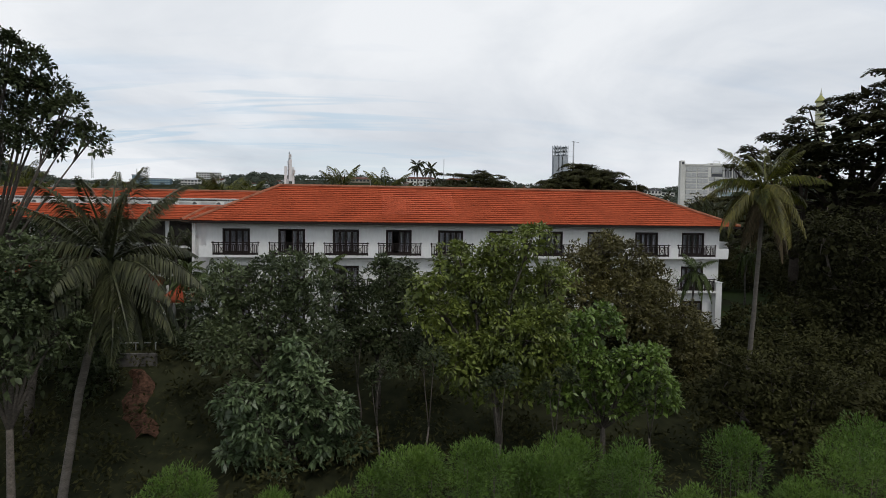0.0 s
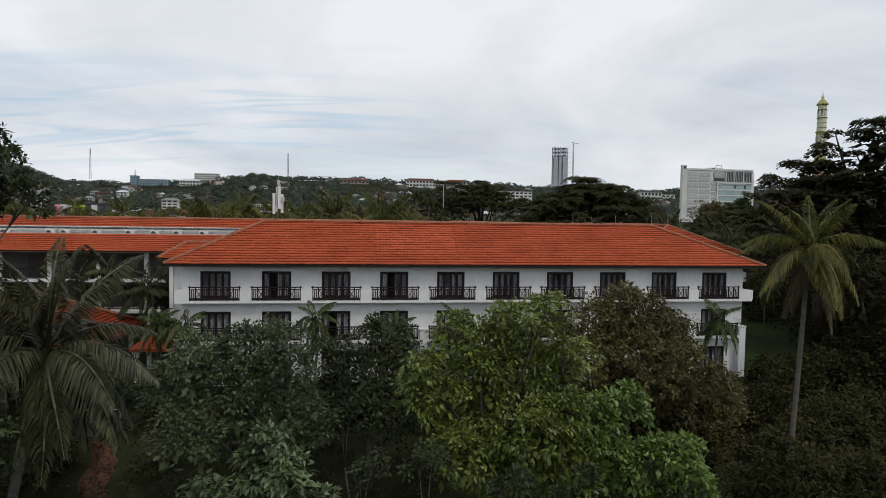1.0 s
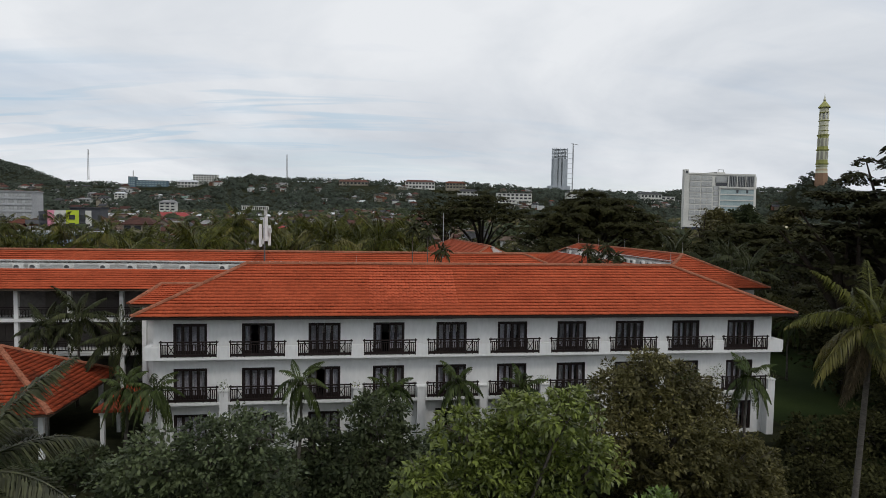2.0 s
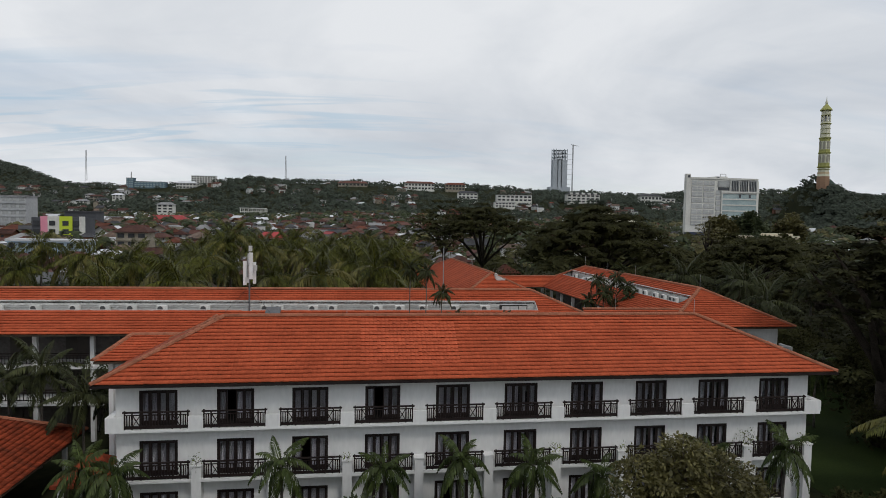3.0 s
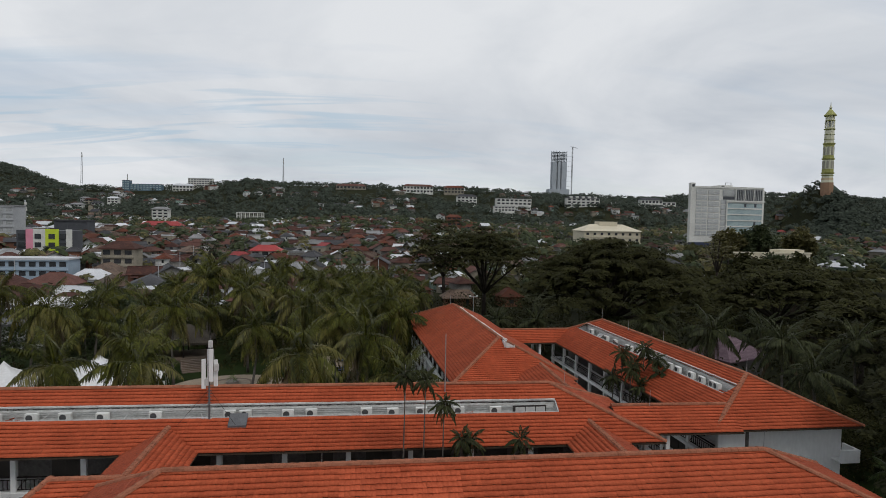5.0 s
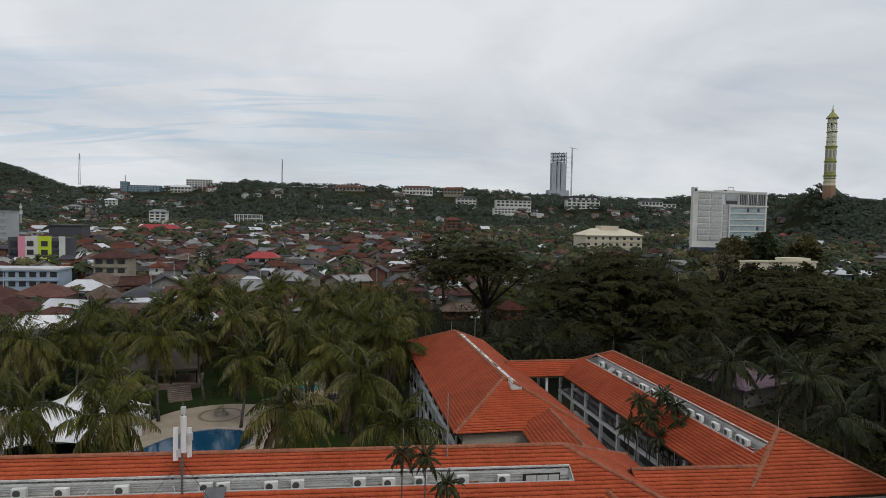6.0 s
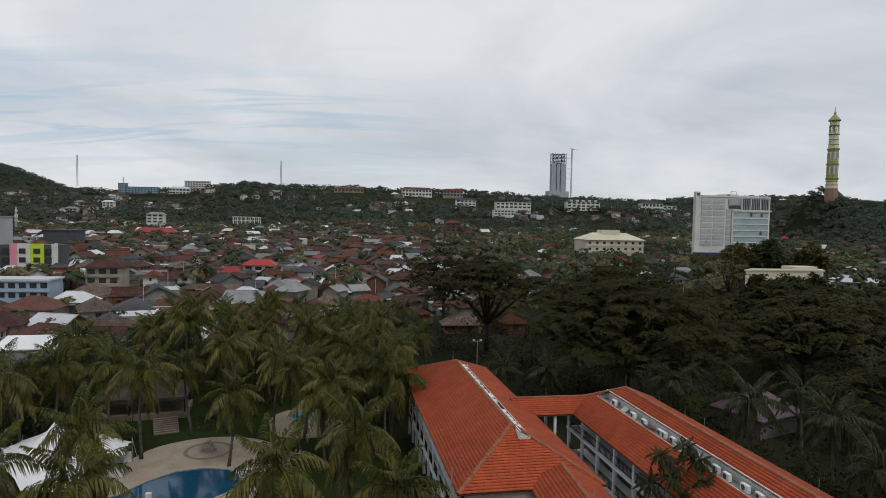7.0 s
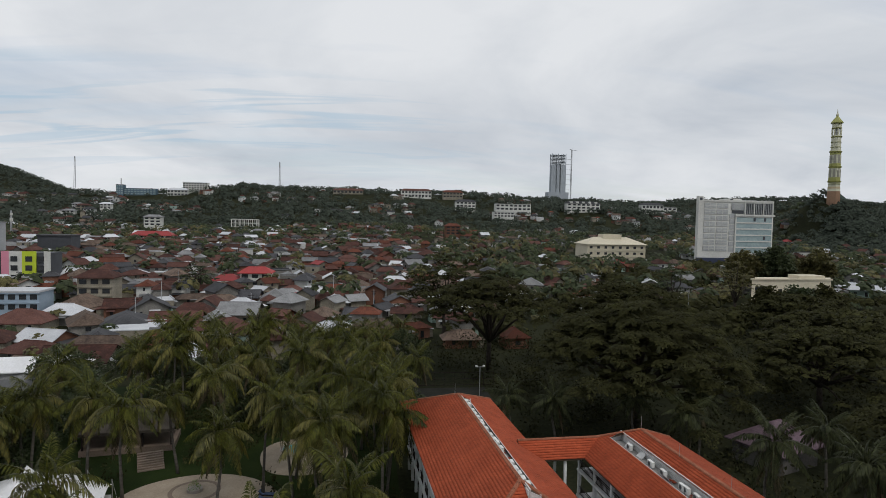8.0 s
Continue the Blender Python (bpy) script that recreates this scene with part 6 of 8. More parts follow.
def slope_roof(name, x0, y0, x1, y1, z0, z1, inset, material, parent, label="", thick=0.18):
    """Plain hipped roof as a thick shell."""
    long_x = (x1 - x0) >= (y1 - y0)
    cx, cy = (x0 + x1) / 2, (y0 + y1) / 2
    a, b = ((x0 + inset, cy, z1), (x1 - inset, cy, z1)) if long_x else ((cx, y0 + inset, z1), (cx, y1 - inset, z1))
    v = [(x0, y0, z0), (x1, y0, z0), (x1, y1, z0), (x0, y1, z0), a, b]
    f = [(0, 1, 5, 4), (1, 2, 5), (2, 3, 4, 5), (3, 0, 4)] if long_x else [(0, 1, 4), (1, 2, 5, 4), (2, 3, 5), (3, 0, 4, 5)]
    v += [(x, y, z - thick) for x, y, z in v]
    f += [tuple(i + 6 for i in reversed(q)) for q in f] + [(i, i + 6, (i + 1) % 4 + 6, (i + 1) % 4) for i in range(4)]
    return part(name, Shape().add(v, f), material, parent, label)


bale = thing("thatched_pavilion", "open garden pavilion with a grey thatched hip roof", "pavilion", (-17, 79, 0), 8)
slope_roof("roof", -6, -3.8, 6, 3.8, 3.3, 5.8, 3.4, THATCH, bale, "grey thatch", 0.35)
part("floor", Shape().box(-6, -3.4, 0, 6, 3.4, 0.8), PAVEDARK, bale)
for x in (-5.6, -1.9, 1.9, 5.6):
    for y in (-3.1, 3.1):
        part("post", Shape().box(x - 0.12, y - 0.12, 0.8, x + 0.12, y + 0.12, 3.6), DARKWOOD, bale)
kiosk = thing("kiosk", "small poolside kiosk with an orange tiled roof", "kiosk", (12.8, 38.5, 0), 0)
part("body", Shape().box(-1.6, -1.6, 0, 1.6, 1.6, 2.4), GREYWALL, kiosk)
slope_roof("roof", -2.3, -2.3, 2.3, 2.4, 2.4, 3.9, 2.0, TILE, kiosk, "orange tiled roof")
SIGNBLUE = mat("sign_blue", (0.05, 0.09, 0.2), (0.07, 0.12, 0.25), 1.0, 0.6)
board = thing("pool_sign", "small white notice board on posts beside the pool", "sign", (2.2, 52.2, 0.07))
part("panel", Shape().box(-0.7, -0.03, 0.9, 0.7, 0.03, 1.9), CANVAS, board)
for k in range(4):
    part("text_bar", Shape().box(-0.55, -0.036, 1.1 + 0.19 * k, 0.55 - 0.12 * (k % 2), -0.031, 1.19 + 0.19 * k), SIGNBLUE, board)
for x in (-0.5, 0.5):
    part("post", Shape().box(x - 0.04, -0.025, 0, x + 0.04, 0.025, 0.9), METAL, board)
BED = mat("lounger_cushion", (0.05, 0.08, 0.16), (0.09, 0.12, 0.22), 1.0, 0.8)


def make_lounger():
    t = thing("sun_lounger", "sun lounger with a blue-grey cushion on the terrace", "lounger", group="sun loungers")
    part("frame", Shape().box(-0.33, -0.95, 0.22, 0.33, 0.95, 0.28), DARKWOOD, t)
    for x in (-0.27, 0.27):
        for y in (-0.85, 0.8):
            part("leg", Shape().box(x - 0.03, y - 0.03, 0, x + 0.03, y + 0.03, 0.22), DARKWOOD, t)
    part("cushion", Shape().box(-0.31, -0.93, 0.28, 0.31, 0.35, 0.36).add([(-0.31, 0.35, 0.28), (0.31, 0.35, 0.28), (0.31, 0.9, 0.62), (-0.31, 0.9, 0.62), (-0.31, 0.35, 0.36), (0.31, 0.35, 0.36), (0.31, 0.86, 0.70), (-0.31, 0.86, 0.70)], [(3, 2, 1, 0), (4, 5, 6, 7), (0, 1, 5, 4), (1, 2, 6, 5), (2, 3, 7, 6), (3, 0, 4, 7)]), BED, t)
    return t


lounger = make_lounger()
lounger.matrix_basis = pose(11.0, 75.0, 0.066, rz=70)
for k, (x, y, r) in enumerate([(11.4, 76.1, 62), (11.8, 77.2, 75), (10.6, 70.0, 100), (10.8, 68.6, 95), (4.5, 58.0, 80), (4.6, 59.4, 85), (4.4, 60.8, 78)]):
    copy_thing(lounger, pose(x, y, 0.07, rz=r))
# lamp posts and a fence beyond the wing
for x, y in ((33.9, 80.0),):
    lp = thing("lamp_post", "tall thin floodlight pole with two lamps behind the wing", "lamp", (x, y, 0), group="lamp posts")
    part("pole", Shape().tube([(0, 0, 0), (0, 0, 10.5)], [0.09, 0.05], 8), METAL, lp)
    part("arm", Shape().beam((-0.7, 0, 10.4), (0.7, 0, 10.4), 0.07), METAL, lp)
    for s in (-0.6, 0.6):
        part("lamp", Shape().box(s - 0.16, -0.2, 10.45, s + 0.16, 0.15, 10.65), PIPE, lp)
COURT = mat("tennis_court", (0.022, 0.023, 0.020), (0.040, 0.040, 0.034), 0.3, 0.9, 0.1, 4.0, spec=0.04)
sheet("court", [(26, 84), (40, 84), (40, 105), (26, 105)], -0.2, 0.03, COURT, "dark green sports court behind the wing", "court")
pen = thing("court_fence", "dark green mesh fence behind the court", "fence")
for k in range(10):
    part("post", Shape().box(24 + 2 * k - 0.04, 105.5, 0, 24 + 2 * k + 0.04, 105.58, 3.0), DARKWOOD, pen)
part("rail", Shape().box(24, 105.5, 2.9, 42, 105.56, 3.0).box(24, 105.5, 0.4, 42, 105.56, 0.48).box(24, 105.5, 1.6, 42, 105.56, 1.68), DARKWOOD, pen)
villa = thing("garden_villa", "villa with a dull mauve tiled hip roof among palms", "house", (73.5, 65, 0), 20)
MAUVE = mat("mauve_tile", (0.085, 0.055, 0.068), (0.18, 0.13, 0.15), 0.8, 0.9, 0.3, 5.0, spec=0.1, stretch=(1, 1, 6))
slope_roof("roof", -5, -4.4, 5, 4.4, 3.0, 6.0, 4.0, MAUVE, villa, "dull mauve tiles")
part("wall", Shape().box(-4.2, -3.6, -0.1, 4.2, 3.6, 2.9), GALLERYWALL, villa)
barn = thing("long_house", "long house with a big white sheet roof behind the palms", "house", (-43.5, 107, 0), 5)
slope_roof("roof", -8.5, -4.5, 8.5, 4.5, 5.0, 6.8, 1.0, CANVAS, barn, "white sheet roof")
part("wall", Shape().box(-7.8, -3.8, -0.1, 7.8, 3.8, 4.9), GREYWALL, barn)
shed = thing("service_house", "low house with a grey sheet roof beside the garden", "house", (-45, 91, 0), 6)
GREYSHEET = mat("grey_sheet_roof", (0.055, 0.055, 0.055), (0.10, 0.10, 0.10), 0.5, 0.6, 0.2, 4.0, stretch=(6, 1, 1))
slope_roof("roof", -8, -4.6, 8, 4.6, 4.6, 6.6, 3.0, GREYSHEET, shed)
part("wall", Shape().box(-7.2, -3.9, -0.1, 7.2, 3.9, 4.5), GREYWALL, shed)


# shrubs and small trees filling the garden between the palms
def garden_shrubs():
    rng = np.random.RandomState(91)
    quads = []
    count = 0
    while count < 430:
        x, y = rng.uniform(-66, 24), rng.uniform(26, 118)
        inside_deck = (x + 3.2) ** 2 / 180 + (y - 54) ** 2 / 330 < 1 or (x - 7.5) ** 2 / 90 + (y - 71) ** 2 / 120 < 1
        if not garden_spot(x, y) or (inside_deck and rng.random() < 0.93) or x < -10 - (y + 11) * 0.64:
            continue
        count += 1
        r = rng.uniform(0.7, 2.0) * (1.35 if y > 82 else 0.8)
        n = int(36 * r * r) + 20
        w = unit(rng.normal(0, 1, (n, 3)))
        p = np.array([x, y, r * 0.85]) + w * r * rng.uniform(0.55, 1.05, (n, 1)) * np.array([1, 1, 1.1])
        quads.append(leaves(rng, p, w, 0.42, 0.24, 0.7, 0.3))
    me = quads_mesh("garden_shrubs", np.concatenate(quads), L_RAIN)
    tagged(new("garden_shrubs", me), "dark green shrubs massed beneath the coconut palms", "shrubs", kind="stuff")


garden_shrubs()
for k, (x, y, z, r) in enumerate([(-36, 100, 6.5, 3.4), (-24, 104, 7, 3.6), (-6, 103, 6, 3.2), (6, 98, 6, 3.0), (-30, 74, 4.5, 2.8), (-36, 81, 4.6, 2.8), (-28, 88, 6, 3.4), (-25, 80, 4.5, 2.6), (-31, 97, 6, 3.2), (-38, 72, 4.4, 2.6), (-28, 66.5, 4.0, 2.2), (16, 88, 5.5, 3.0), (-17, 97, 7.5, 3.0), (22, 78, 5, 2.6), (-3, 84, 5, 2.2), (30, 74, 4.5, 2.4), (24, 108, 7, 3.6), (12, 112, 7, 3.4)]):
    broadleaf("bushy green garden tree among the palms", (x, y, 0), [(x, y, z, r), (x + r * 0.8, y - 0.5, z - 1.2, r * 0.7), (x - r * 0.8, y + 0.3, z - 1.0, r * 0.75), (x + 0.3, y - r * 0.6, z - 1.6, r * 0.7)], L_DARK if k % 3 else L_MIX, 700 + k, (0.36, 0.16), 0.8, 0.9, 30, group="garden trees", core=6)


# ---- the town behind ----
ROOFS = [
    mat("old_brown_tile", (0.050, 0.024, 0.019), (0.110, 0.055, 0.046), 0.25, 0.85, 0.4, 3.0, island=0.45, obj=0.45, spec=0.12),
    mat("terracotta_tile", (0.075, 0.029, 0.019), (0.16, 0.056, 0.036), 0.25, 0.85, 0.4, 3.0, island=0.4, obj=0.4, spec=0.12),
    mat("charcoal_sheet", (0.035, 0.035, 0.038), (0.08, 0.08, 0.085), 0.25, 0.7, 0.2, 3.0, island=0.2, obj=0.3, spec=0.12),
    mat("grey_zinc_sheet", (0.12, 0.12, 0.12), (0.26, 0.26, 0.26), 0.25, 0.6, 0.2, 3.0, island=0.2, obj=0.3),
    mat("white_sheet", (0.45, 0.46, 0.48), (0.62, 0.63, 0.65), 0.25, 0.6, 0.1, 3.0, island=0.1, obj=0.1),
    mat("red_painted_tile", (0.22, 0.02, 0.02), (0.34, 0.035, 0.032), 0.25, 0.7, 0.2, 3.0, island=0.2, obj=0.15),
    mat("rusty_sheet", (0.07, 0.05, 0.04), (0.18, 0.13, 0.10), 0.4, 0.8, 0.2, 2.0, island=0.3, obj=0.3, spec=0.12),
]
weather(ROOFS[0], (0.15, 0.065, 0.045), 0.7, 0.5, 0.55)
weather(ROOFS[1], (0.06, 0.03, 0.022), 0.7, 0.5, 0.6)
WALLS = [
    mat("cream_wall", (0.17, 0.15, 0.115), (0.32, 0.29, 0.23), 0.25, 0.9, 0.1, 3.0, island=0.15, obj=0.2, spec=0.1),
    mat("white_wall", (0.45, 0.45, 0.43), (0.62, 0.62, 0.60), 0.25, 0.9, 0.1, 3.0, island=0.15, obj=0.2),
    mat("cement_wall", (0.13, 0.125, 0.115), (0.24, 0.23, 0.21), 0.25, 0.9, 0.2, 3.0, island=0.2, obj=0.25, spec=0.1),
    mat("brick_wall", (0.13, 0.065, 0.042), (0.22, 0.11, 0.075), 0.25, 0.9, 0.2, 3.0, island=0.2, obj=0.25, spec=0.1),
    mat("green_wall", (0.22, 0.30, 0.26), (0.32, 0.42, 0.37), 0.25, 0.9, 0.1, 3.0, island=0.2, obj=0.2, spec=0.1),
]
OPENING = mat("dark_window", (0.018, 0.02, 0.022), (0.04, 0.043, 0.047), 0.5, 0.25, 0.0, 3.0)
TOWNMATS = ROOFS + WALLS + [OPENING]


def house_pieces(rng, w, d, h, roof, wall, kind):
    """Pieces of a house round the origin: (part name, material index, verts, faces)."""
    out = []
    over, rise = rng.uniform(0.6, 1.1), rng.uniform(0.22, 0.34) * min(w, d)
    s = Shape().box(-w / 2, -d / 2, -1.5, w / 2, d / 2, h)
    long_x = w >= d
    if kind == "gable":
        if long_x:
            for x in (-w / 2, w / 2 - 0.15):
                s.add([(x, -d / 2, h), (x + 0.15, -d / 2, h), (x + 0.15, d / 2, h), (x, d / 2, h), (x, 0, h + rise * 0.93), (x + 0.15, 0, h + rise * 0.93)], [(0, 1, 5, 4), (1, 2, 5), (2, 3, 4, 5), (3, 0, 4)])
        else:
            for y in (-d / 2, d / 2 - 0.15):
                s.add([(-w / 2, y, h), (w / 2, y, h), (w / 2, y + 0.15, h), (-w / 2, y + 0.15, h), (0, y, h + rise * 0.93), (0, y + 0.15, h + rise * 0.93)], [(0, 1, 4), (1, 2, 5, 4), (2, 3, 5), (3, 0, 4, 5)])
    out.append(("wall", 7 + wall, s))
    r = Shape()
    x0, y0, x1, y1, e = -w / 2 - over, -d / 2 - over, w / 2 + over, d / 2 + over, h - over * 0.35
    th = 0.16
    if kind == "flat":
        r.box(x0 + over - 0.1, y0 + over - 0.1, h, x1 - over + 0.1, y1 - over + 0.1, h + 0.25)
        r.box(x0 + over - 0.1, y0 + over - 0.1, h + 0.25, x1 - over + 0.1, y0 + over + 0.1, h + 0.8)
    else:
        inset = 0.0 if kind == "gable" else min(w, d) / 2 * rng.uniform(0.8, 1.0)
        a, b = ((x0 + inset, 0, h + rise), (x1 - inset, 0, h + rise)) if long_x else ((0, y0 + inset, h + rise), (0, y1 - inset, h + rise))
        v = [(x0, y0, e), (x1, y0, e), (x1, y1, e), (x0, y1, e), a, b]
        f = [(0, 1, 5, 4), (2, 3, 4, 5)] if long_x else [(1, 2, 5, 4), (3, 0, 4, 5)]
        if kind != "gable":
            f += [(1, 2, 5), (3, 0, 4)] if long_x else [(0, 1, 4), (2, 3, 5)]
        v += [(x, y, z - th) for x, y, z in v]
        f += [tuple(i + 6 for i in reversed(q)) for q in f]
        f += [(i, i + 6, (i + 1) % 4 + 6, (i + 1) % 4) for i in range(4) if kind != "gable" or (i % 2 == 0) == long_x]
        r.add(v, f)
        ridge = Shape().beam(a, b, 0.3, 0.18)
        r.add(ridge.v, ridge.f)
    out.append(("roof", roof, r))
    # a lean-to against one side and an awning over the front
    side, reach, top = rng.choice((-1, 1)), rng.uniform(1.4, 3.2), min(h, 3.2) * rng.uniform(0.78, 0.95)
    y0, y1 = sorted((rng.uniform(-d / 2, -d / 8), rng.uniform(d / 8, d / 2)))
    x0, x1 = sorted((side * (w / 2 + 0.004), side * (w / 2 + reach)))
    out.append(("lean_to", 7 + (wall + 2) % 5, Shape().box(x0, y0, -1.5, x1, y1, top - 0.5)))
    ti, to = (top, top - 0.45)
    zl, zr = (to, ti) if side < 0 else (ti, to)
    xl, xr = (x0 - 0.4, x1 + 0.3) if side < 0 else (x0 - 0.3, x1 + 0.4)
    sheet_v = [(xl, y0 - 0.3, zl), (xr, y0 - 0.3, zr), (xr, y1 + 0.3, zr), (xl, y1 + 0.3, zl)]
    slab_f = [(0, 1, 2, 3), (7, 6, 5, 4), (0, 4, 5, 1), (1, 5, 6, 2), (2, 6, 7, 3), (3, 7, 4, 0)]
    out.append(("lean_to_roof", rng.choice((0, 2, 3, 4, 6, 6)), Shape().add(sheet_v + [(a, b, e - 0.1) for a, b, e in sheet_v], slab_f)))
    if rng.random() < 0.6:
        a0 = rng.uniform(-w / 2, 0)
        a1, zz = a0 + rng.uniform(2.0, w / 2), min(h, 2.9) * 0.92
        sheet_v = [(a0, -d / 2 - 1.7, zz - 0.45), (a1, -d / 2 - 1.7, zz - 0.45), (a1, -d / 2 - 0.07, zz), (a0, -d / 2 - 0.07, zz)]
        out.append(("awning", rng.choice((0, 3, 3, 4, 6)), Shape().add(sheet_v + [(a, b, e - 0.08) for a, b, e in sheet_v], slab_f)))
    for level in range(max(1, int(h // 2.7))):
        z = level * 2.8 + 0.9
        n = max(1, int(w // 4.2))
        for k in range(n):
            x = -w / 2 + w * (k + 0.5) / n + rng.uniform(-0.3, 0.3)
            ww = rng.uniform(0.5, 0.85)
            door = level == 0 and k == n // 2
            out.append(("door" if door else "window", 12, Shape().box(x - ww * 0.7, -d / 2 - 0.06, 0.0 if door else z, x + ww * 0.7, -d / 2 - 0.004, z + 1.15)))
        out.append(("window", 12, Shape().box(-w / 2 - 0.06, -0.8, z, -w / 2 - 0.004, 0.6, z + 1.1)))
    return out


LANDMARKS = [(253, 350, 40), (195, 405, 36), (178, 200, 24), (-126, 268, 18), (-95, 196, 18), (-34, 264, 16), (-73, 210, 13), (-131, 762, 42), (490, 540, 40), (-171, 562, 26), (-168, 332, 14), (-168, 384, 16), (110, 600, 14)]


def town_spot(x, y):
    """How likely a house stands here."""
    if any((x - a) ** 2 + (y - b) ** 2 < r * r for a, b, r in LANDMARKS):
        return 0.0
    depth, side = (x - 15) * 0.136 + (y + 11) * 0.99, (x - 15) * 0.99 - (y + 11) * 0.136
    if abs(side) > 0.78 * depth + 12:
        return 0.0
    if y < 122 and x > -44 or y < 100:
        return 0.0
    if x > 28 and y < 150:
        return 0.55 if 28 < x < 70 and y > 138 else 0.0
    if x > 75 and y < 185 + 0.25 * (x - 75):
        return 0.0
    if x > 60:
        return 0.28 if y < 420 else 0.14
    if y > 560:
        return 0.42
    return 0.62 + 0.32 * (noise.noise(Vector((x * 0.02, y * 0.02, 7.0))) > -0.12)


HOUSE_LABELS = {0: "old brown tiled roof", 1: "terracotta tiled roof", 2: "charcoal sheet roof", 3: "grey zinc roof", 4: "white sheet roof", 5: "red tiled roof", 6: "rusty sheet roof"}
WALL_LABELS = ["cream walls", "white walls", "bare cement walls", "brick walls", "pale green walls"]


def build_town():
    rng = random.Random(17)
    near, far = [], []
    y = 102.0
    while y < 800:
        step = 12.0 if y < 200 else 8.8 + max(0, (y - 250)) * 0.006
        x = -640.0 + rng.uniform(0, step)
        while x < 760:
            px, py = x + rng.uniform(-2.5, 2.5), y + rng.uniform(-2.5, 2.5)
            if rng.random() < town_spot(px, py):
                (near if len(near) < 160 and py < 400 else far).append((px, py))
            x += step * rng.uniform(0.9, 1.35)
        y += step * rng.uniform(0.88, 1.05)
    # houses on the hill, in loose groups
    for _ in range(880):
        px, py = rng.uniform(-700, 620), rng.uniform(800, 1190)
        if noise.noise(Vector((px * 0.008, py * 0.011, 3.0))) > (0.02 if px < -120 else 0.16):
            far.append((px, py))
    rest_v, rest_f, rest_m = [], [], []
    for k, (x, y) in enumerate(near + far):
        size = 1.45 if y < 205 and x < -20 else 1.0
        w, d = rng.uniform(4.4, 10.0) * size, rng.uniform(4.6, 9.0) * size
        h = rng.choice((2.7, 2.9, 3.1, 3.3, 5.2)) if y < 215 else rng.choice((2.8, 3.0, 3.2, 3.4, 5.4, 5.8))
        kind = rng.choices(("hip", "gable", "flat"), (0.5, 0.4, 0.1))[0]
        roof = rng.choices(range(7), (40, 9, 16, 11, 9, 1, 14))[0]
        wall = rng.choices(range(5), (30, 15, 32, 17, 6))[0]
        if y > 780:
            w, d, h = w * 1.25, d * 1.2, rng.choice((3.5, 5.5, 6.5))
            wall = rng.choices(range(5), (35, 50, 8, 5, 2))[0]
        if kind == "flat":
            roof = rng.choice((3, 4, 2))
        if y < 168 and x > 20:
            kind, roof, wall = "hip", rng.choice((0, 1, 6)), rng.choice((2, 3))
        ang = rng.choice((0, 0, 90, 180)) + rng.gauss(6, 19)
        z = float(ground_z(x, y)) + 0.2
        pieces = house_pieces(rng, w, d, h, roof, wall, kind)
        if k < len(near):
            storeys = "two-storey" if h > 5 else "small"
            t = thing("house", f"{storeys} house with {WALL_LABELS[wall]} and {HOUSE_LABELS[roof]}", "house", (x, y, z), ang, "town houses")
            for name, mi, s in pieces:
                part(name, s, TOWNMATS[mi], t)
        else:
            m = pose(x, y, z, rz=ang)
            c, sn = math.cos(radians(ang)), math.sin(radians(ang))
            for name, mi, s in pieces:
                base = len(rest_v)
                rest_v += [(x + c * a - sn * b, y + sn * a + c * b, z + e) for a, b, e in s.v]
                rest_f += [tuple(i + base for i in f) for f in s.f]
                rest_m += [mi] * len(s.f)
    me = bpy.data.meshes.new("distant_houses")
    me.from_pydata(rest_v, [], rest_f)
    for m in TOWNMATS:
        me.materials.append(m)
    me.polygons.foreach_set("material_index", rest_m)
    me.update()
    tagged(new("distant_houses", me), "crowded distant houses with brown and grey roofs across the valley", "houses", kind="stuff")


build_town()


# ---- trees of the town and the hill ----
def woods(name, label, trees, material, cards, leaf, seed, lift=0.8):
    """Many far trees as one mesh; each is a bunch of leaf clumps round a lumpy crown."""
    rng = np.random.RandomState(seed)
    trees = np.asarray(trees)
    n = len(trees)
    w = unit(rng.normal(0, 1, (n, cards, 3)))
    w[..., 2] = np.abs(w[..., 2]) * 0.9 - 0.25
    w[..., 1] = np.where(w[..., 1] > 0.3, -w[..., 1], w[..., 1])
    lump = rng.uniform(0.7, 1.06, (n, cards, 1))
    c = trees[:, None, :3] + np.array([0, 0, 1.0]) * trees[:, None, 3:] * lift
    p = c + w * trees[:, None, 3:] * lump * np.array([1, 1, 0.95])
    size = leaf * trees[:, None, 3:] * np.ones((n, cards, 1))
    face = unit(w + np.array([0, 0, 0.55]) + rng.normal(0, 0.18, w.shape))
    d = unit(np.cross(face, rng.normal(0, 1, w.shape)))
    s = np.cross(face, d)
    q = np.stack([p - d * size * 0.5, p + s * size * 0.42, p + d * size * 0.6, p - s * size * 0.38], 2).reshape(-1, 4, 3)
    tagged(new(name, quads_mesh(name, q, material)), label, "trees", kind="stuff")


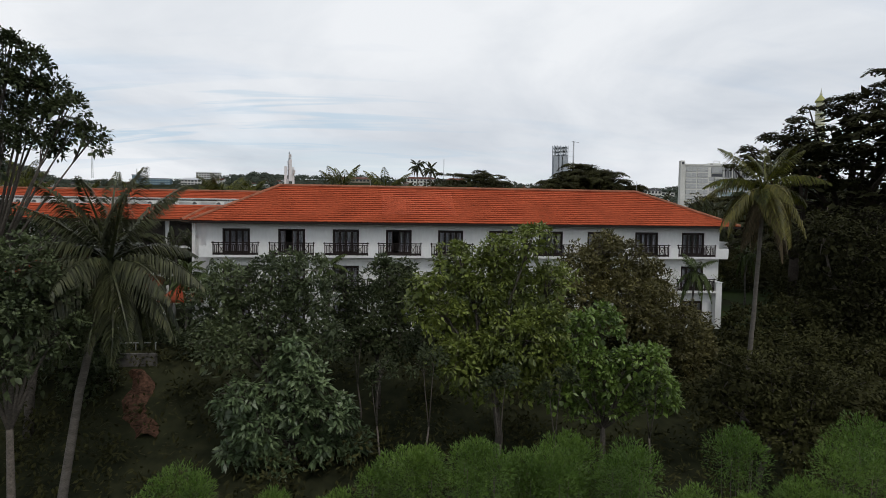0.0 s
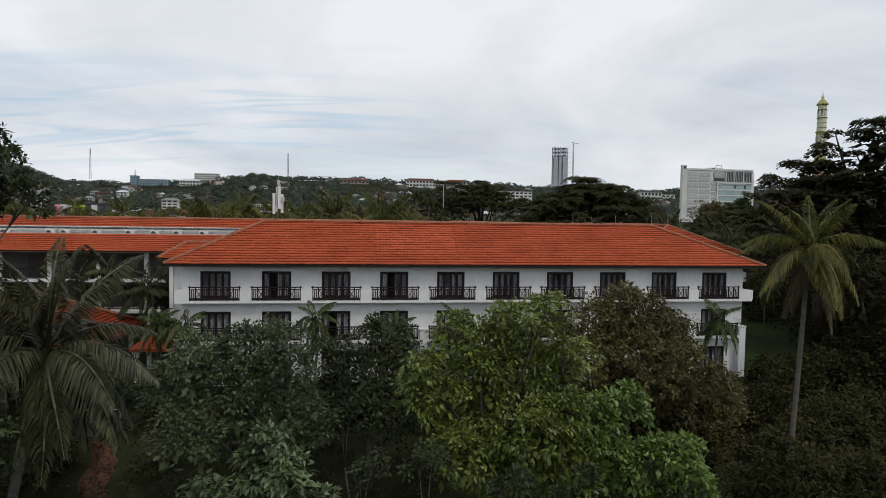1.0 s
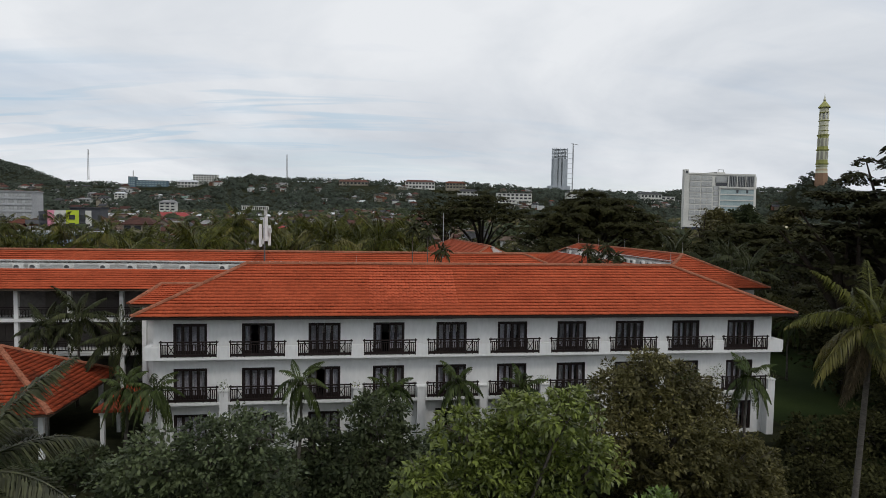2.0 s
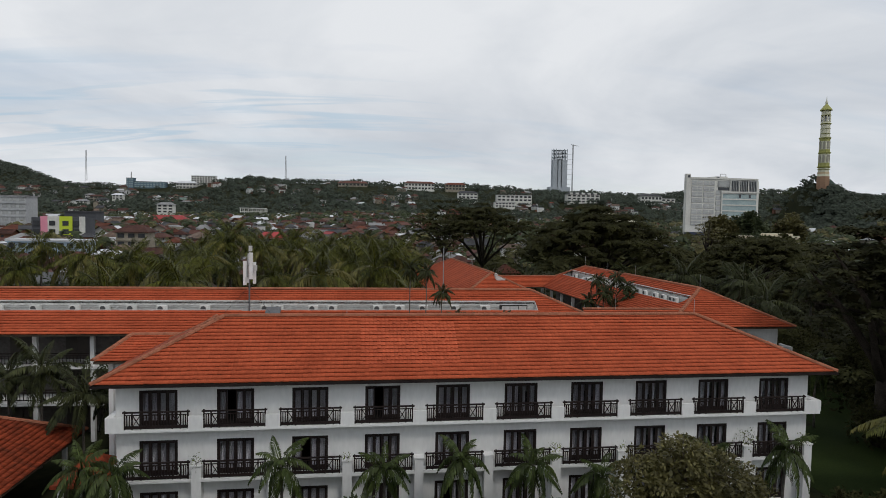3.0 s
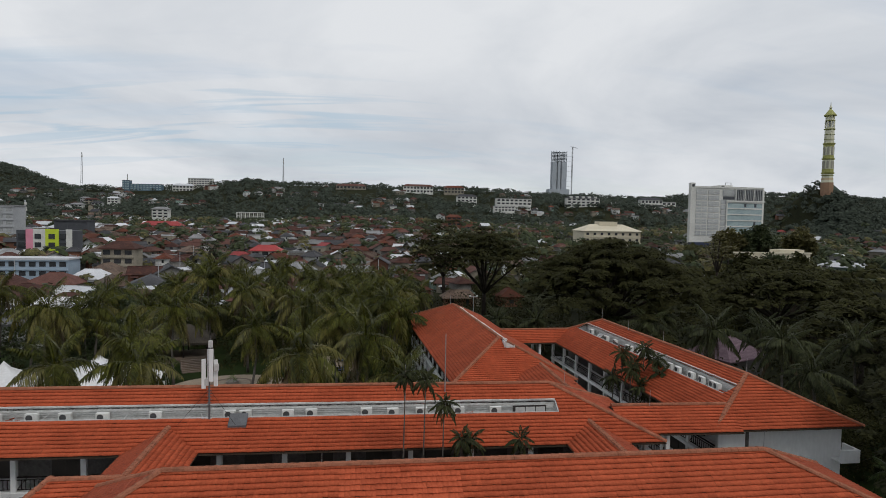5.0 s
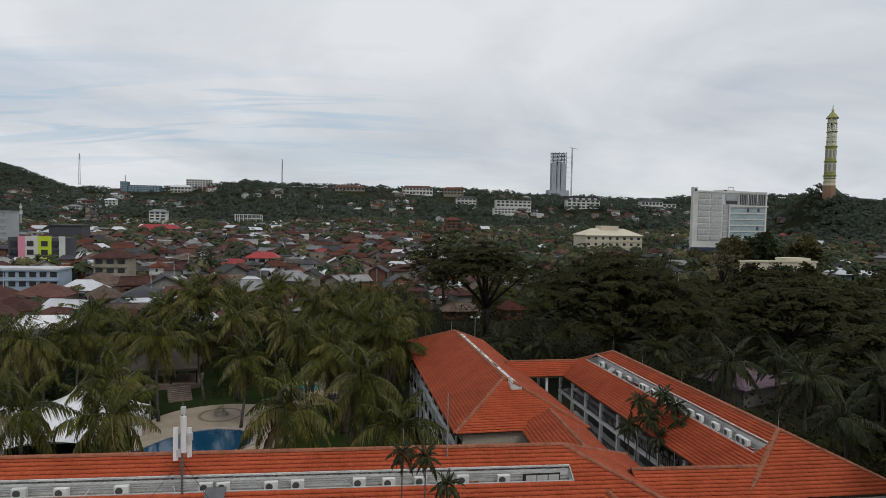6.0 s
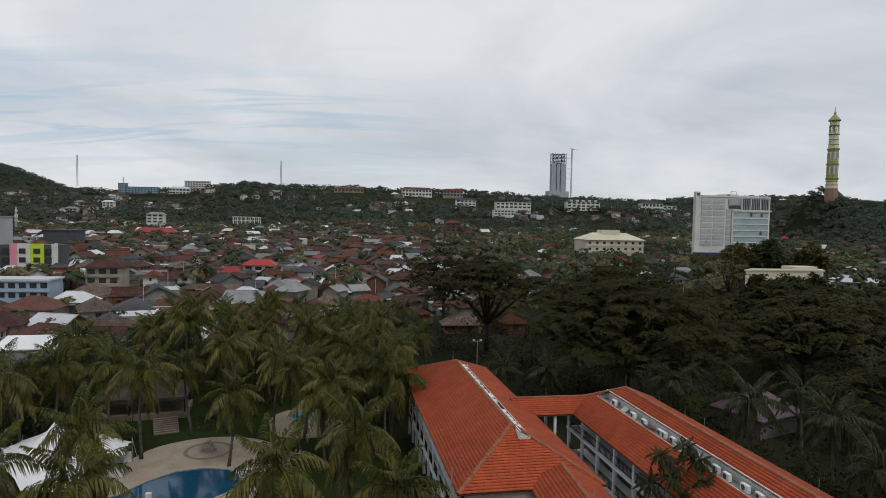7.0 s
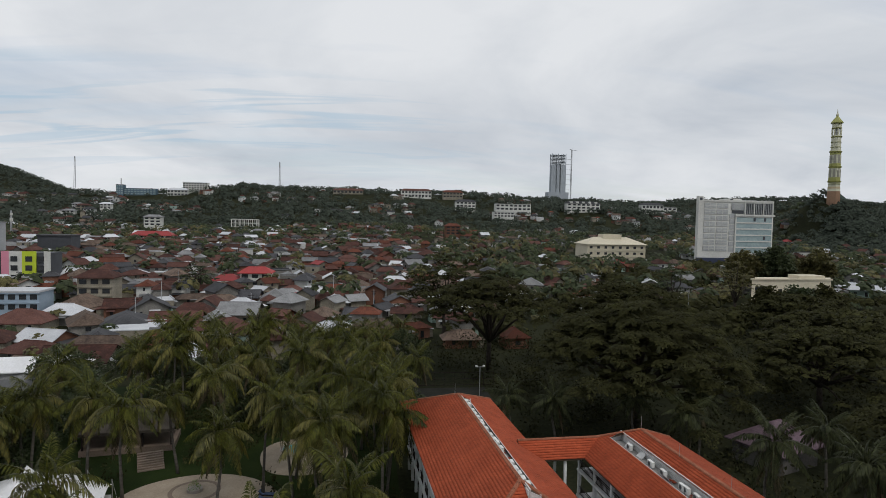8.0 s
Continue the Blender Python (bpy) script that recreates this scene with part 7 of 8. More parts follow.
def tree_rows():
    rng = random.Random(29)
    town, hill, east, mount = [], [], [], []
    while len(town) < 2300:
        x, y = rng.uniform(-600, 560), rng.uniform(118, 810)
        depth, side = (x - 15) * 0.136 + (y + 11) * 0.99, (x - 15) * 0.99 - (y + 11) * 0.136
        if abs(side) > 0.78 * depth + 10 or (y < 520 and x < 60 and rng.random() < 0.5) or (x > 28 and y < 170) or any((x - a) ** 2 + (y - b + 10) ** 2 < r * r for a, b, r in LANDMARKS):
            continue
        town.append((x, y, float(ground_z(x, y)), rng.uniform(1.4, 3.0) if y < 200 else rng.uniform(2.0, 5.6)))
    fronts = [(-430, -240, 1150), (-40, 215, 1125), (238, 308, 980)]
    while len(hill) < 8000:
        x, y = rng.uniform(-900, 1250), rng.uniform(770, 1250)
        if noise.noise(Vector((x * 0.008, y * 0.011, 3.0))) > 0.12 and x < 500 and y < 1180 and rng.random() < 0.4:
            continue
        if any(a < x < b and c - 75 < y < c + 12 for a, b, c in fronts) and rng.random() < 0.85:
            continue
        hill.append((x, y, float(ground_z(x, y)) - 1, rng.uniform(4.0, 10.5) * (0.75 if rng.random() < 0.5 else 1.0)))
    # trees close before the hillside villas
    for a, b, c in ((177, 211, 1000), (242, 303, 980), (221, 253, 900), (365, 428, 980), (510, 582, 1000), (-343, -323, 800)):
        for k in range(int((b - a) / 4)):
            x, y = rng.uniform(a - 4, b + 4), c - rng.uniform(7, 22)
            hill.append((x, y, float(ground_z(x, c)) + 1.5, rng.uniform(3.0, 5.5)))
    for _ in range(220):
        x, y = rng.gauss(495, 22), rng.gauss(525, 34)
        if (x - 491) ** 2 + (y - 540) ** 2 > 150:
            mount.append((x, y, float(ground_z(x, y)) - 1, rng.uniform(3, 5.5)))
    for _ in range(420):
        x, y = rng.uniform(440, 560), rng.uniform(440, 528)
        mount.append((x, y, float(ground_z(x, y)) - 1, rng.uniform(3.5, 6.5)))
    for _ in range(170):
        x, y = rng.uniform(395, 462), rng.uniform(450, 545)
        mount.append((x, y, float(ground_z(x, y)) - 1, rng.uniform(3.5, 6.5)))
    for _ in range(130):
        x, y = rng.gauss(490, 18), rng.uniform(484, 520)
        mount.append((x, y, float(ground_z(x, y)) + 1, rng.uniform(4, 7)))
    for k in range(26):
        a, r = 2 * math.pi * k / 13, 12 + 8 * (k % 2)
        x, y = 491 + r * math.cos(a), 538 + r * math.sin(a)
        mount.append((x, y, float(ground_z(x, y)), rng.uniform(4, 6.5)))
    for _ in range(40):
        x, y = rng.uniform(125, 200), rng.uniform(168, 186)
        east.append((x, y, float(ground_z(x, y)), rng.uniform(2.8, 4.3)))
    for _ in range(26):
        x, y = rng.uniform(220, 288), rng.uniform(318, 334)
        east.append((x, y, float(ground_z(x, y)), rng.uniform(4.2, 6.0)))
    for _ in range(60):
        x, y = rng.uniform(205, 330), rng.uniform(285, 336)
        east.append((x, y, float(ground_z(x, y)), rng.uniform(3.0, 5.5)))
    for _ in range(1500):
        x, y = rng.uniform(-2300, -1100), rng.uniform(2350, 3000)
        hill.append((x, y, float(ground_z(x, y)) - 4, rng.uniform(10, 18)))
    for _ in range(170):
        x, y = rng.uniform(48, 225), rng.uniform(152, 320)
        if not any((x - a) ** 2 + (y - b + 14) ** 2 < r * r for a, b, r in LANDMARKS):
            east.append((x, y, float(ground_z(x, y)), rng.uniform(2.6, 5.2)))
    while len(east) < 600:
        x, y = rng.uniform(40, 420), rng.uniform(20, 420)
        if x < 66 and y < 115 or x < 165 and y < 150 and rng.random() < 0.9 or (x - 15) > 0.95 * (y + 11) + 24 or any((x - a) ** 2 + (y - b + 12) ** 2 < (r * 0.95) ** 2 for a, b, r in LANDMARKS):
            continue
        if y > 190 + 0.25 * (x - 75) and rng.random() < 0.55:
            continue
        east.append((x, y, float(ground_z(x, y)), rng.uniform(2.4, 4.6)))
    woods("town_trees", "dark green trees standing between the houses", town[:1700], L_DARK, 28, 0.56, 1, 1.25)
    woods("garden_trees_of_town", "lighter green garden trees between the houses", town[1700:], L_OLIVE, 28, 0.5, 4, 1.2)
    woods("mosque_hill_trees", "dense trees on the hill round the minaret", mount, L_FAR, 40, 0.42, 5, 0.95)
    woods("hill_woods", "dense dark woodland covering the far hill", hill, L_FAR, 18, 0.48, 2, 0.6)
    woods("east_woods", "dark dense woodland beside the rain trees", east, L_RAIN, 60, 0.42, 3)


tree_rows()
umbrella_tree("round dark tree standing over the houses", (-46, 230, 2), (-46, 230), 8, 7, 15, 45, 60, L_DARK, 0.55, 1.0, 0.5, 0.0)
umbrella_tree("yellow-green leafy tree before the white block", (143, 178, 1), (143, 178), 7, 6, 21, 46, 60, L_OLIVE, 0.55, 1.0, 0.5, 0.0)
umbrella_tree("round dark tree before the white block", (124, 186, 1), (124, 186), 8, 7, 19.5, 48, 60, L_DARK, 0.5, 1.0, 0.5, 0.0)
umbrella_tree("yellow-green leafy tree before the white block", (208, 228, 3), (208, 228), 9, 7, 15, 47, 60, L_OLIVE, 0.55, 1.0, 0.5, 0.0)


# ---- landmarks ----
OFFWHITE = mat("off_white_facade", (0.52, 0.515, 0.48), (0.66, 0.655, 0.61), 0.1, 0.85, 0.05, 1.0)
BLUEGLASS = mat("pale_blue_glazing", (0.24, 0.32, 0.33), (0.36, 0.44, 0.44), 0.15, 0.15, 0.0, 1.0)
GREYGLASS = mat("grey_glazing", (0.26, 0.27, 0.27), (0.40, 0.41, 0.40), 0.15, 0.2, 0.0, 1.0)
PALEGLASS = mat("pale_grey_glazing", (0.34, 0.35, 0.35), (0.47, 0.48, 0.47), 0.15, 0.25, 0.0, 1.0)
CREAM = mat("cream_facade", (0.52, 0.47, 0.35), (0.64, 0.58, 0.45), 0.1, 0.85, 0.05, 1.0)
CONCRETE = mat("raw_concrete", (0.32, 0.33, 0.34), (0.44, 0.45, 0.46), 0.1, 0.9, 0.1, 1.0)
MINT = mat("pale_yellow_render", (0.50, 0.49, 0.36), (0.62, 0.61, 0.47), 0.1, 0.85, 0.0, 1.0)
OLIVE = mat("olive_gold_trim", (0.26, 0.26, 0.07), (0.36, 0.36, 0.12), 0.1, 0.7, 0.0, 1.0)
WARMBAND = mat("warm_ochre_render", (0.42, 0.33, 0.20), (0.52, 0.42, 0.27), 0.1, 0.85, 0.0, 1.0)
NICHE = mat("niche_render", (0.24, 0.23, 0.19), (0.33, 0.32, 0.26), 0.1, 0.85, 0.0, 1.0)
BROWN = mat("brown_base", (0.22, 0.13, 0.08), (0.30, 0.18, 0.11), 0.1, 0.85, 0.0, 1.0)
LIME = mat("lime_panel", (0.45, 0.55, 0.02), (0.52, 0.62, 0.04), 0.3, 0.6)
PINK = mat("pink_panel", (0.62, 0.22, 0.30), (0.68, 0.27, 0.35), 0.3, 0.6)
# blue-grey tint of the far tower: haze put into the concrete's colour
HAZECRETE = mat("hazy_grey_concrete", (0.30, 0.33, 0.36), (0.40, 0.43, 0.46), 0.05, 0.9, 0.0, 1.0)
DARKTEAL = mat("dark_teal_roof", (0.045, 0.075, 0.062), (0.075, 0.11, 0.09), 0.1, 0.7, 0.0, 1.0)
NAVY = mat("navy_base", (0.02, 0.028, 0.06), (0.035, 0.045, 0.09), 0.3, 0.6)
BLUEWALL = mat("pale_blue_wall", (0.26, 0.34, 0.42), (0.36, 0.44, 0.52), 0.3, 0.8)
DARKGREY = mat("dark_grey_wall", (0.045, 0.048, 0.055), (0.07, 0.075, 0.085), 0.3, 0.8)

block_b = thing("office_block", "tall off-white office block with blue glazed bands", "building", (0, 0, 0))
part("body", Shape().prism([(228, 344), (279, 344), (296, 366), (246, 370)], 2, 49), OFFWHITE, block_b)
part("stair_tower", Shape().box(227.2, 343.2, 2, 230.2, 346, 51.5), OFFWHITE, block_b)
part("tower_window", Shape().box(227.9, 343.0, 49.0, 229.6, 343.196, 50.6), DARKGREY, block_b)
part("roof_house", Shape().box(250.5, 347, 49, 259, 358, 50.6), OFFWHITE, block_b)
part("roof_house", Shape().box(259.5, 349, 49, 271, 360, 49.9), CONCRETE, block_b)
part("roof_opening", Shape().box(251, 346.8, 49.2, 253, 346.996, 50.3), DARKGREY, block_b)
part("roof_rail", Shape().beam((254, 347.4, 52.2), (258, 347.4, 52.2), 0.35).beam((254, 347.4, 50.6), (254, 347.4, 52.2), 0.3).beam((258, 347.4, 50.6), (258, 347.4, 52.2), 0.3), CONCRETE, block_b)
part("roof_edge", Shape().prism([(227.6, 343.5), (279.5, 343.5), (279.5, 344.3), (227.6, 344.3)], 48.3, 49.4), OFFWHITE, block_b)
for r in range(8):
    for c in range(2):
        z, x = 17 + r * 3.9, 231.5 + c * 8.6
        w = part("window", Shape().box(x, 343.7, z, x + 7.6, 343.996, z + 2.9), PALEGLASS, block_b, "pale grey glazed window band")
        part("mullion", Shape().box(x, 343.6, z + 1.3, x + 7.6, 343.7, z + 1.5).box(x + 3.7, 343.6, z, x + 3.9, 343.7, z + 2.9), OFFWHITE, w)
for r in range(7):
    z = 16.5 + r * 3.6
    part("window", Shape().box(249, 343.7, z, 252.5, 343.996, z + 2.8), PALEGLASS, block_b)
part("glass_wall", Shape().box(253.4, 343.4, 15, 278.4, 343.99, 39.4), BLUEGLASS, block_b, "pale blue curtain wall")
for r in range(7):
    z = 15 + r * 3.95
    part("spandrel", Shape().box(253.4, 343.1, z, 278.4, 343.395, z + 0.8), OFFWHITE, block_b)
part("ledge", Shape().box(252.5, 342.6, 39.4, 280, 343.99, 40.4), OFFWHITE, block_b)
part("louvre_recess", Shape().box(259, 343.5, 40.6, 278.6, 343.995, 47.6), DARKGREY, block_b)
# flat dark plate before the facade, painted as the shade of a recess
part("terrace_recess", Shape().box(250.5, 343.6, 41.0, 258.4, 343.995, 43.0), DARKGREY, block_b)
part("terrace_screen", Shape().box(250.2, 343.4, 43.4, 258.6, 343.99, 47.4), GREYGLASS, block_b, "grey louvre screen")
for k in range(16):
    part("fin", Shape().box(259.5 + k * 1.21, 343.0, 40.6, 259.85 + k * 1.21, 343.49, 47.6), GREYGLASS, block_b)
for x in (258.7, 265.2, 271.6, 278.2):
    part("panel_post", Shape().box(x, 342.8, 40.4, x + 0.6, 343.49, 47.9), OFFWHITE, block_b)
part("side_frame", Shape().box(252.6, 342.9, 15, 253.38, 343.99, 39.4), OFFWHITE, block_b)
for x, z in ((265.5, 36.2), (272.8, 36.2), (272.6, 24.4)):
    part("open_casement", Shape().box(x, 343.2, z, x + 1.4, 343.39, z + 2.2), DARKGREY, block_b, "dark open casement")
part("canopy_base", Shape().box(226.5, 341, -1, 252, 343.2, 12.6), NAVY, block_b, "navy ground floor")
part("base_louvre", Shape().box(234, 340.7, 5.2, 251, 340.99, 6.0).box(234, 340.7, 8.0, 251, 340.99, 8.5), GREYGLASS, block_b)

tower = thing("minaret", "tall pale yellow minaret with olive gold rings and pointed cap", "minaret", (491.5, 540, 0))


def octagon(z0, r0, z1, r1, shape):
    pts = [(0.72 * r * math.cos(math.pi / 4 * k + 0.39), 0.72 * r * math.sin(math.pi / 4 * k + 0.39), z) for z, r in ((z0, r0), (z1, r1)) for k in range(8)]
    return shape.add(pts, [tuple(reversed(range(8))), tuple(range(8, 16))] + [(i, (i + 1) % 8, 8 + (i + 1) % 8, 8 + i) for i in range(8)])


part("base", octagon(40, 8.7, 70, 8.4, Shape()), BROWN, tower, "brown base")
part("base_moulding", octagon(70, 8.2, 72.6, 7.8, Shape()), MINT, tower)
part("base_moulding", octagon(72.6, 8.0, 74.6, 7.8, Shape()), WARMBAND, tower)
part("shaft", octagon(72, 7.4, 112, 6.7, Shape()), MINT, tower)
part("shaft", octagon(112, 6.5, 125.5, 6.2, Shape()), MINT, tower)
part("lantern_floor", octagon(125.5, 6.2, 126.6, 6.2, Shape()), MINT, tower)
part("lantern_core", octagon(126.6, 3.4, 133, 3.4, Shape()), GREYGLASS, tower)
part("lantern_head", octagon(133, 6.1, 139, 5.9, Shape()), MINT, tower)
for k in range(8):
    g = math.pi / 4 * k + 0.39
    x, y = 4.05 * math.cos(g), 4.05 * math.sin(g)
    part("lantern_post", Shape().box(x - 0.5, y - 0.5, 126.6, x + 0.5, y + 0.5, 133), MINT, tower)
for z, out, tall in ((133.4, 6.9, 0.8), (137.4, 6.4, 0.7), (124.6, 7.6, 1.0), (119.2, 7.0, 0.7), (114.2, 7.1, 0.7), (109.6, 8.4, 1.5), (94.2, 8.7, 1.5), (79.6, 9.0, 1.4), (77.2, 8.5, 0.7)):
    part("ring", octagon(z - tall / 2, out - 0.8, z + tall / 2, out, Shape()), OLIVE, tower, "olive gold ring")
for z0, z1, r in ((95.0, 98.0, 7.35), (80.4, 84.0, 7.7), (106.8, 108.8, 7.05)):
    part("band", octagon(z0, r, z1, r, Shape()), OLIVE, tower, "olive gold band")
for z0, z1, rr in ((98.4, 106.6, 4.66), (84.4, 92.6, 4.85)):
    for k in range(8):
        g = math.pi / 4 * (k + 0.5) + 0.39
        x, y = rr * math.cos(g), rr * math.sin(g)
        a, b = -math.sin(g) * 1.0, math.cos(g) * 1.0
        o = (math.cos(g) * 0.3, math.sin(g) * 0.3)
        part("niche", Shape().add([(x + q * a + w * o[0], y + q * b + w * o[1], z) for w in (1, 0) for q, z in ((-1, z0), (1, z0), (1, z1 - 1), (0, z1), (-1, z1 - 1))], [(0, 1, 2, 3, 4), (0, 5, 6, 1), (1, 6, 7, 2), (2, 7, 8, 3), (3, 8, 9, 4), (4, 9, 5, 0)]), NICHE, tower, "grey-brown arched niche")
part("cap_eave", octagon(138.4, 8.0, 139.2, 8.2, Shape()), OLIVE, tower)
part("cap", octagon(139.2, 8.1, 145.6, 1.3, Shape()), OLIVE, tower, "olive pointed cap")
part("spire", Shape().tube([(0, 0, 145.4), (0, 0, 146.4), (0, 0, 147.4), (0, 0, 148.6), (0, 0, 153)], [0.8, 1.5, 1.3, 0.6, 0.15], 8), MINT, tower)

hall = thing("mosque_hall", "dark green pitched mosque roof behind the minaret", "building")
part("roof", Shape().add([(506, 553, 72), (523, 553, 60), (506, 553, 45), (523, 553, 45), (507, 557, 72), (524, 557, 60), (507, 557, 45), (524, 557, 45)], [(0, 2, 3, 1), (0, 1, 5, 4), (1, 3, 7, 5), (4, 5, 7, 6), (0, 4, 6, 2)]), DARKTEAL, hall)

high = thing("unfinished_tower", "grey concrete high-rise still under construction", "building")
part("core", Shape().box(590, 1722, 90, 608, 1734, 206), GREYGLASS, high)
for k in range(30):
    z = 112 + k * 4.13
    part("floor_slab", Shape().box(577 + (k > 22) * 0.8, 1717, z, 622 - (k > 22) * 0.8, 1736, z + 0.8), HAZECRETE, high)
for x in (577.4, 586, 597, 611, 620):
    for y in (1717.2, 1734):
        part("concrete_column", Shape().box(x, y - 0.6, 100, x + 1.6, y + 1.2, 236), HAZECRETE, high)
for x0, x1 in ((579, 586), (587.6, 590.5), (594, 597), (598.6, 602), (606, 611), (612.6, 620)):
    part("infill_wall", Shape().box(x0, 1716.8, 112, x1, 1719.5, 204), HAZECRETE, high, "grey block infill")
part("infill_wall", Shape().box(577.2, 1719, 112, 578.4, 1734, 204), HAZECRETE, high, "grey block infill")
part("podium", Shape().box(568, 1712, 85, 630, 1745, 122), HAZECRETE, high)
crane = thing("tower_crane", "thin lattice tower crane beside the unfinished high-rise", "crane")
cs = Shape()
for dx, dy in ((0, 0), (2.4, 0), (0, 2.4), (2.4, 2.4)):
    cs.box(637 + dx, 1717 + dy, 90, 637.7 + dx, 1717.7 + dy, 249)
for k in range(40):
    cs.beam((637, 1717, 92 + 4 * k), (640, 1717, 96 + 4 * k), 0.5)
part("mast", cs, CONCRETE, crane)
part("jib", Shape().beam((632, 1718, 250), (655, 1718, 246), 1.2), CONCRETE, crane)
for k in range(7):
    part("tie", Shape().beam((622, 1718, 130 + 15 * k), (638, 1718, 130 + 15 * k), 0.6), CONCRETE, crane)


def lattice_mast(x, y, z0, z1, w, label):
    t = thing("radio_mast", label, "mast", (x, y, 0), group="radio masts")
    s = Shape()
    for a, b in ((-1, -1), (1, -1), (0, 1)):
        s.beam((a * w, b * w, z0), (a * w * 0.35, b * w * 0.35, z1), 0.5)
    n = 14
    for k in range(n):
        u0, u1 = 1 - 0.65 * k / n, 1 - 0.65 * (k + 1) / n
        h0, h1 = z0 + (z1 - z0) * k / n, z0 + (z1 - z0) * (k + 1) / n
        s.beam((-w * u0, -w * u0, h0), (w * u1, -w * u1, h1), 0.3)
    part("lattice", s, METAL, t)
    part("antenna", Shape().box(-0.9, -0.9, z1 - 9, 0.9, 0.9, z1 - 6), OFFWHITE, t)
    part("antenna", Shape().box(-0.7, -0.7, z1 - 4, 0.7, 0.7, z1 - 2), OFFWHITE, t)


lattice_mast(-135.5, 1160, 78, 136, 1.6, "grey lattice radio mast on the wooded hilltop")
lattice_mast(-495.5, 1160, 78, 135, 1.8, "red and white lattice radio mast on the hilltop")
lattice_mast(-413, 1149, 75, 97, 0.8, "short mast on a blue hilltop building")
lattice_mast(-265, 520, 5, 34, 0.7, "thin radio mast among town houses")


def slab_building(label, x0, x1, y, z0, z1, wallmat, glass, roofmat, floors, cols, depth=14.0, pitched=True, name="building", lean=0.0, glaze=(0.64, 0.52)):
    """A long building facing the valley: body, window openings floor by floor, roof."""
    t = thing(name, label, "building")
    part("body", Shape().prism([(x0, y), (x1, y), (x1 + lean * depth, y + depth), (x0 + lean * depth, y + depth)], z0 - 12, z1), wallmat, t)
    fh = (z1 - z0) / floors
    cw = (x1 - x0) / cols
    for fl in range(floors):
        for c in range(cols):
            part("window", Shape().box(x0 + cw * (c + 0.5 - glaze[0] / 2), y - 0.12, z0 + fh * (fl + 0.28), x0 + cw * (c + 0.5 + glaze[0] / 2), y - 0.004, z0 + fh * (fl + 0.28 + glaze[1])), glass, t)
        part("ledge", Shape().box(x0 - 0.3, y - 0.5, z0 + fh * (fl + 1) - 0.35, x1 + 0.3, y - 0.125, z0 + fh * (fl + 1)), wallmat, t)
    if pitched:
        slope_roof("roof", x0 - 1, y - 1.2, x1 + 1, y + depth + 1, z1, z1 + min(5.0, depth * 0.28), min(depth, x1 - x0) * 0.42, roofmat, t, "", 0.3)
    else:
        part("roof", Shape().prism([(x0 - 0.4, y - 0.6), (x1 + 0.4, y - 0.6), (x1 + 0.4 + lean * depth, y + depth + 0.4), (x0 - 0.4 + lean * depth, y + depth + 0.4)], z1, z1 + 0.6), roofmat, t)
    return t


HILLBLUE = mat("deep_blue_cladding", (0.06, 0.11, 0.15), (0.11, 0.18, 0.23), 0.1, 0.6)
slab_building("blue glazed hilltop building of several floors", -420, -354, 1150, 68, 79, HILLBLUE, BLUEGLASS, ROOFS[2], 3, 12, pitched=False)
slab_building("blue glazed tower on the hilltop building", -421, -409, 1146, 68, 85, HILLBLUE, BLUEGLASS, ROOFS[2], 4, 3, pitched=False)
slab_building("white and yellow hotel block on the hill", -310, -266, 1160, 70, 93, OFFWHITE, OPENING, ROOFS[4], 6, 9, pitched=False)
slab_building("low white hilltop building with dark windows", -332, -296, 1140, 67, 78, OFFWHITE, OPENING, ROOFS[4], 2, 6)
slab_building("long hilltop hall with brown roof", -35, 21, 1130, 72, 85, WALLS[0], OPENING, ROOFS[0], 2, 8)
slab_building("long white hilltop hall with columns", 92, 149, 1120, 74, 87, OFFWHITE, OPENING, ROOFS[0], 2, 9)
slab_building("low hilltop hall with brown roof", 171, 209, 1120, 75, 86, WALLS[0], OPENING, ROOFS[1], 2, 6)
slab_building("white villa with flat roofs on the wooded hill", 177, 211, 1000, 50, 65, OFFWHITE, OPENING, ROOFS[2], 3, 5)
slab_building("long white terrace building on the wooded hill", 242, 303, 980, 51, 62, OFFWHITE, OPENING, ROOFS[3], 2, 8, pitched=False)
slab_building("low white building in the hillside trees", 221, 253, 900, 39, 47, OFFWHITE, OPENING, ROOFS[3], 2, 6, pitched=False)
residence = slab_building("white hillside residence with dormers", 367, 426, 980, 51, 66, OFFWHITE, OPENING, ROOFS[2], 3, 7)
for k in range(5):
    part("dormer", Shape().box(372 + 11 * k, 979.2, 65.6, 376.5 + 11 * k, 984, 69.2), OFFWHITE, residence, "white dormer")
slab_building("large villa with dark hip roof on the hill", 513, 553, 1000, 51, 67, OFFWHITE, OPENING, ROOFS[2], 2, 6)
slab_building("flat-roofed wing of the large villa with terraces", 553.5, 580, 1002, 51, 63, OFFWHITE, OPENING, ROOFS[3], 2, 3, pitched=False)
slab_building("red brick house in the trees", 103, 118, 600, 18, 27, WALLS[3], OPENING, ROOFS[1], 3, 3, 10)
for x0, x1, y, z0, z1, m, r in ((-395, -380, 890, 30, 36, OFFWHITE, 3), (-372, -358, 900, 32, 39, WALLS[1], 2), (-388, -371, 917, 37, 44, WALLS[0], 0), (-362, -347, 930, 40, 47, OFFWHITE, 4), (-402, -390, 935, 41, 46, WALLS[1], 3)):
    slab_building("white stepped house on the hillside", x0, x1, y, z0, z1, m, OPENING, ROOFS[r], 2, 3, 9)
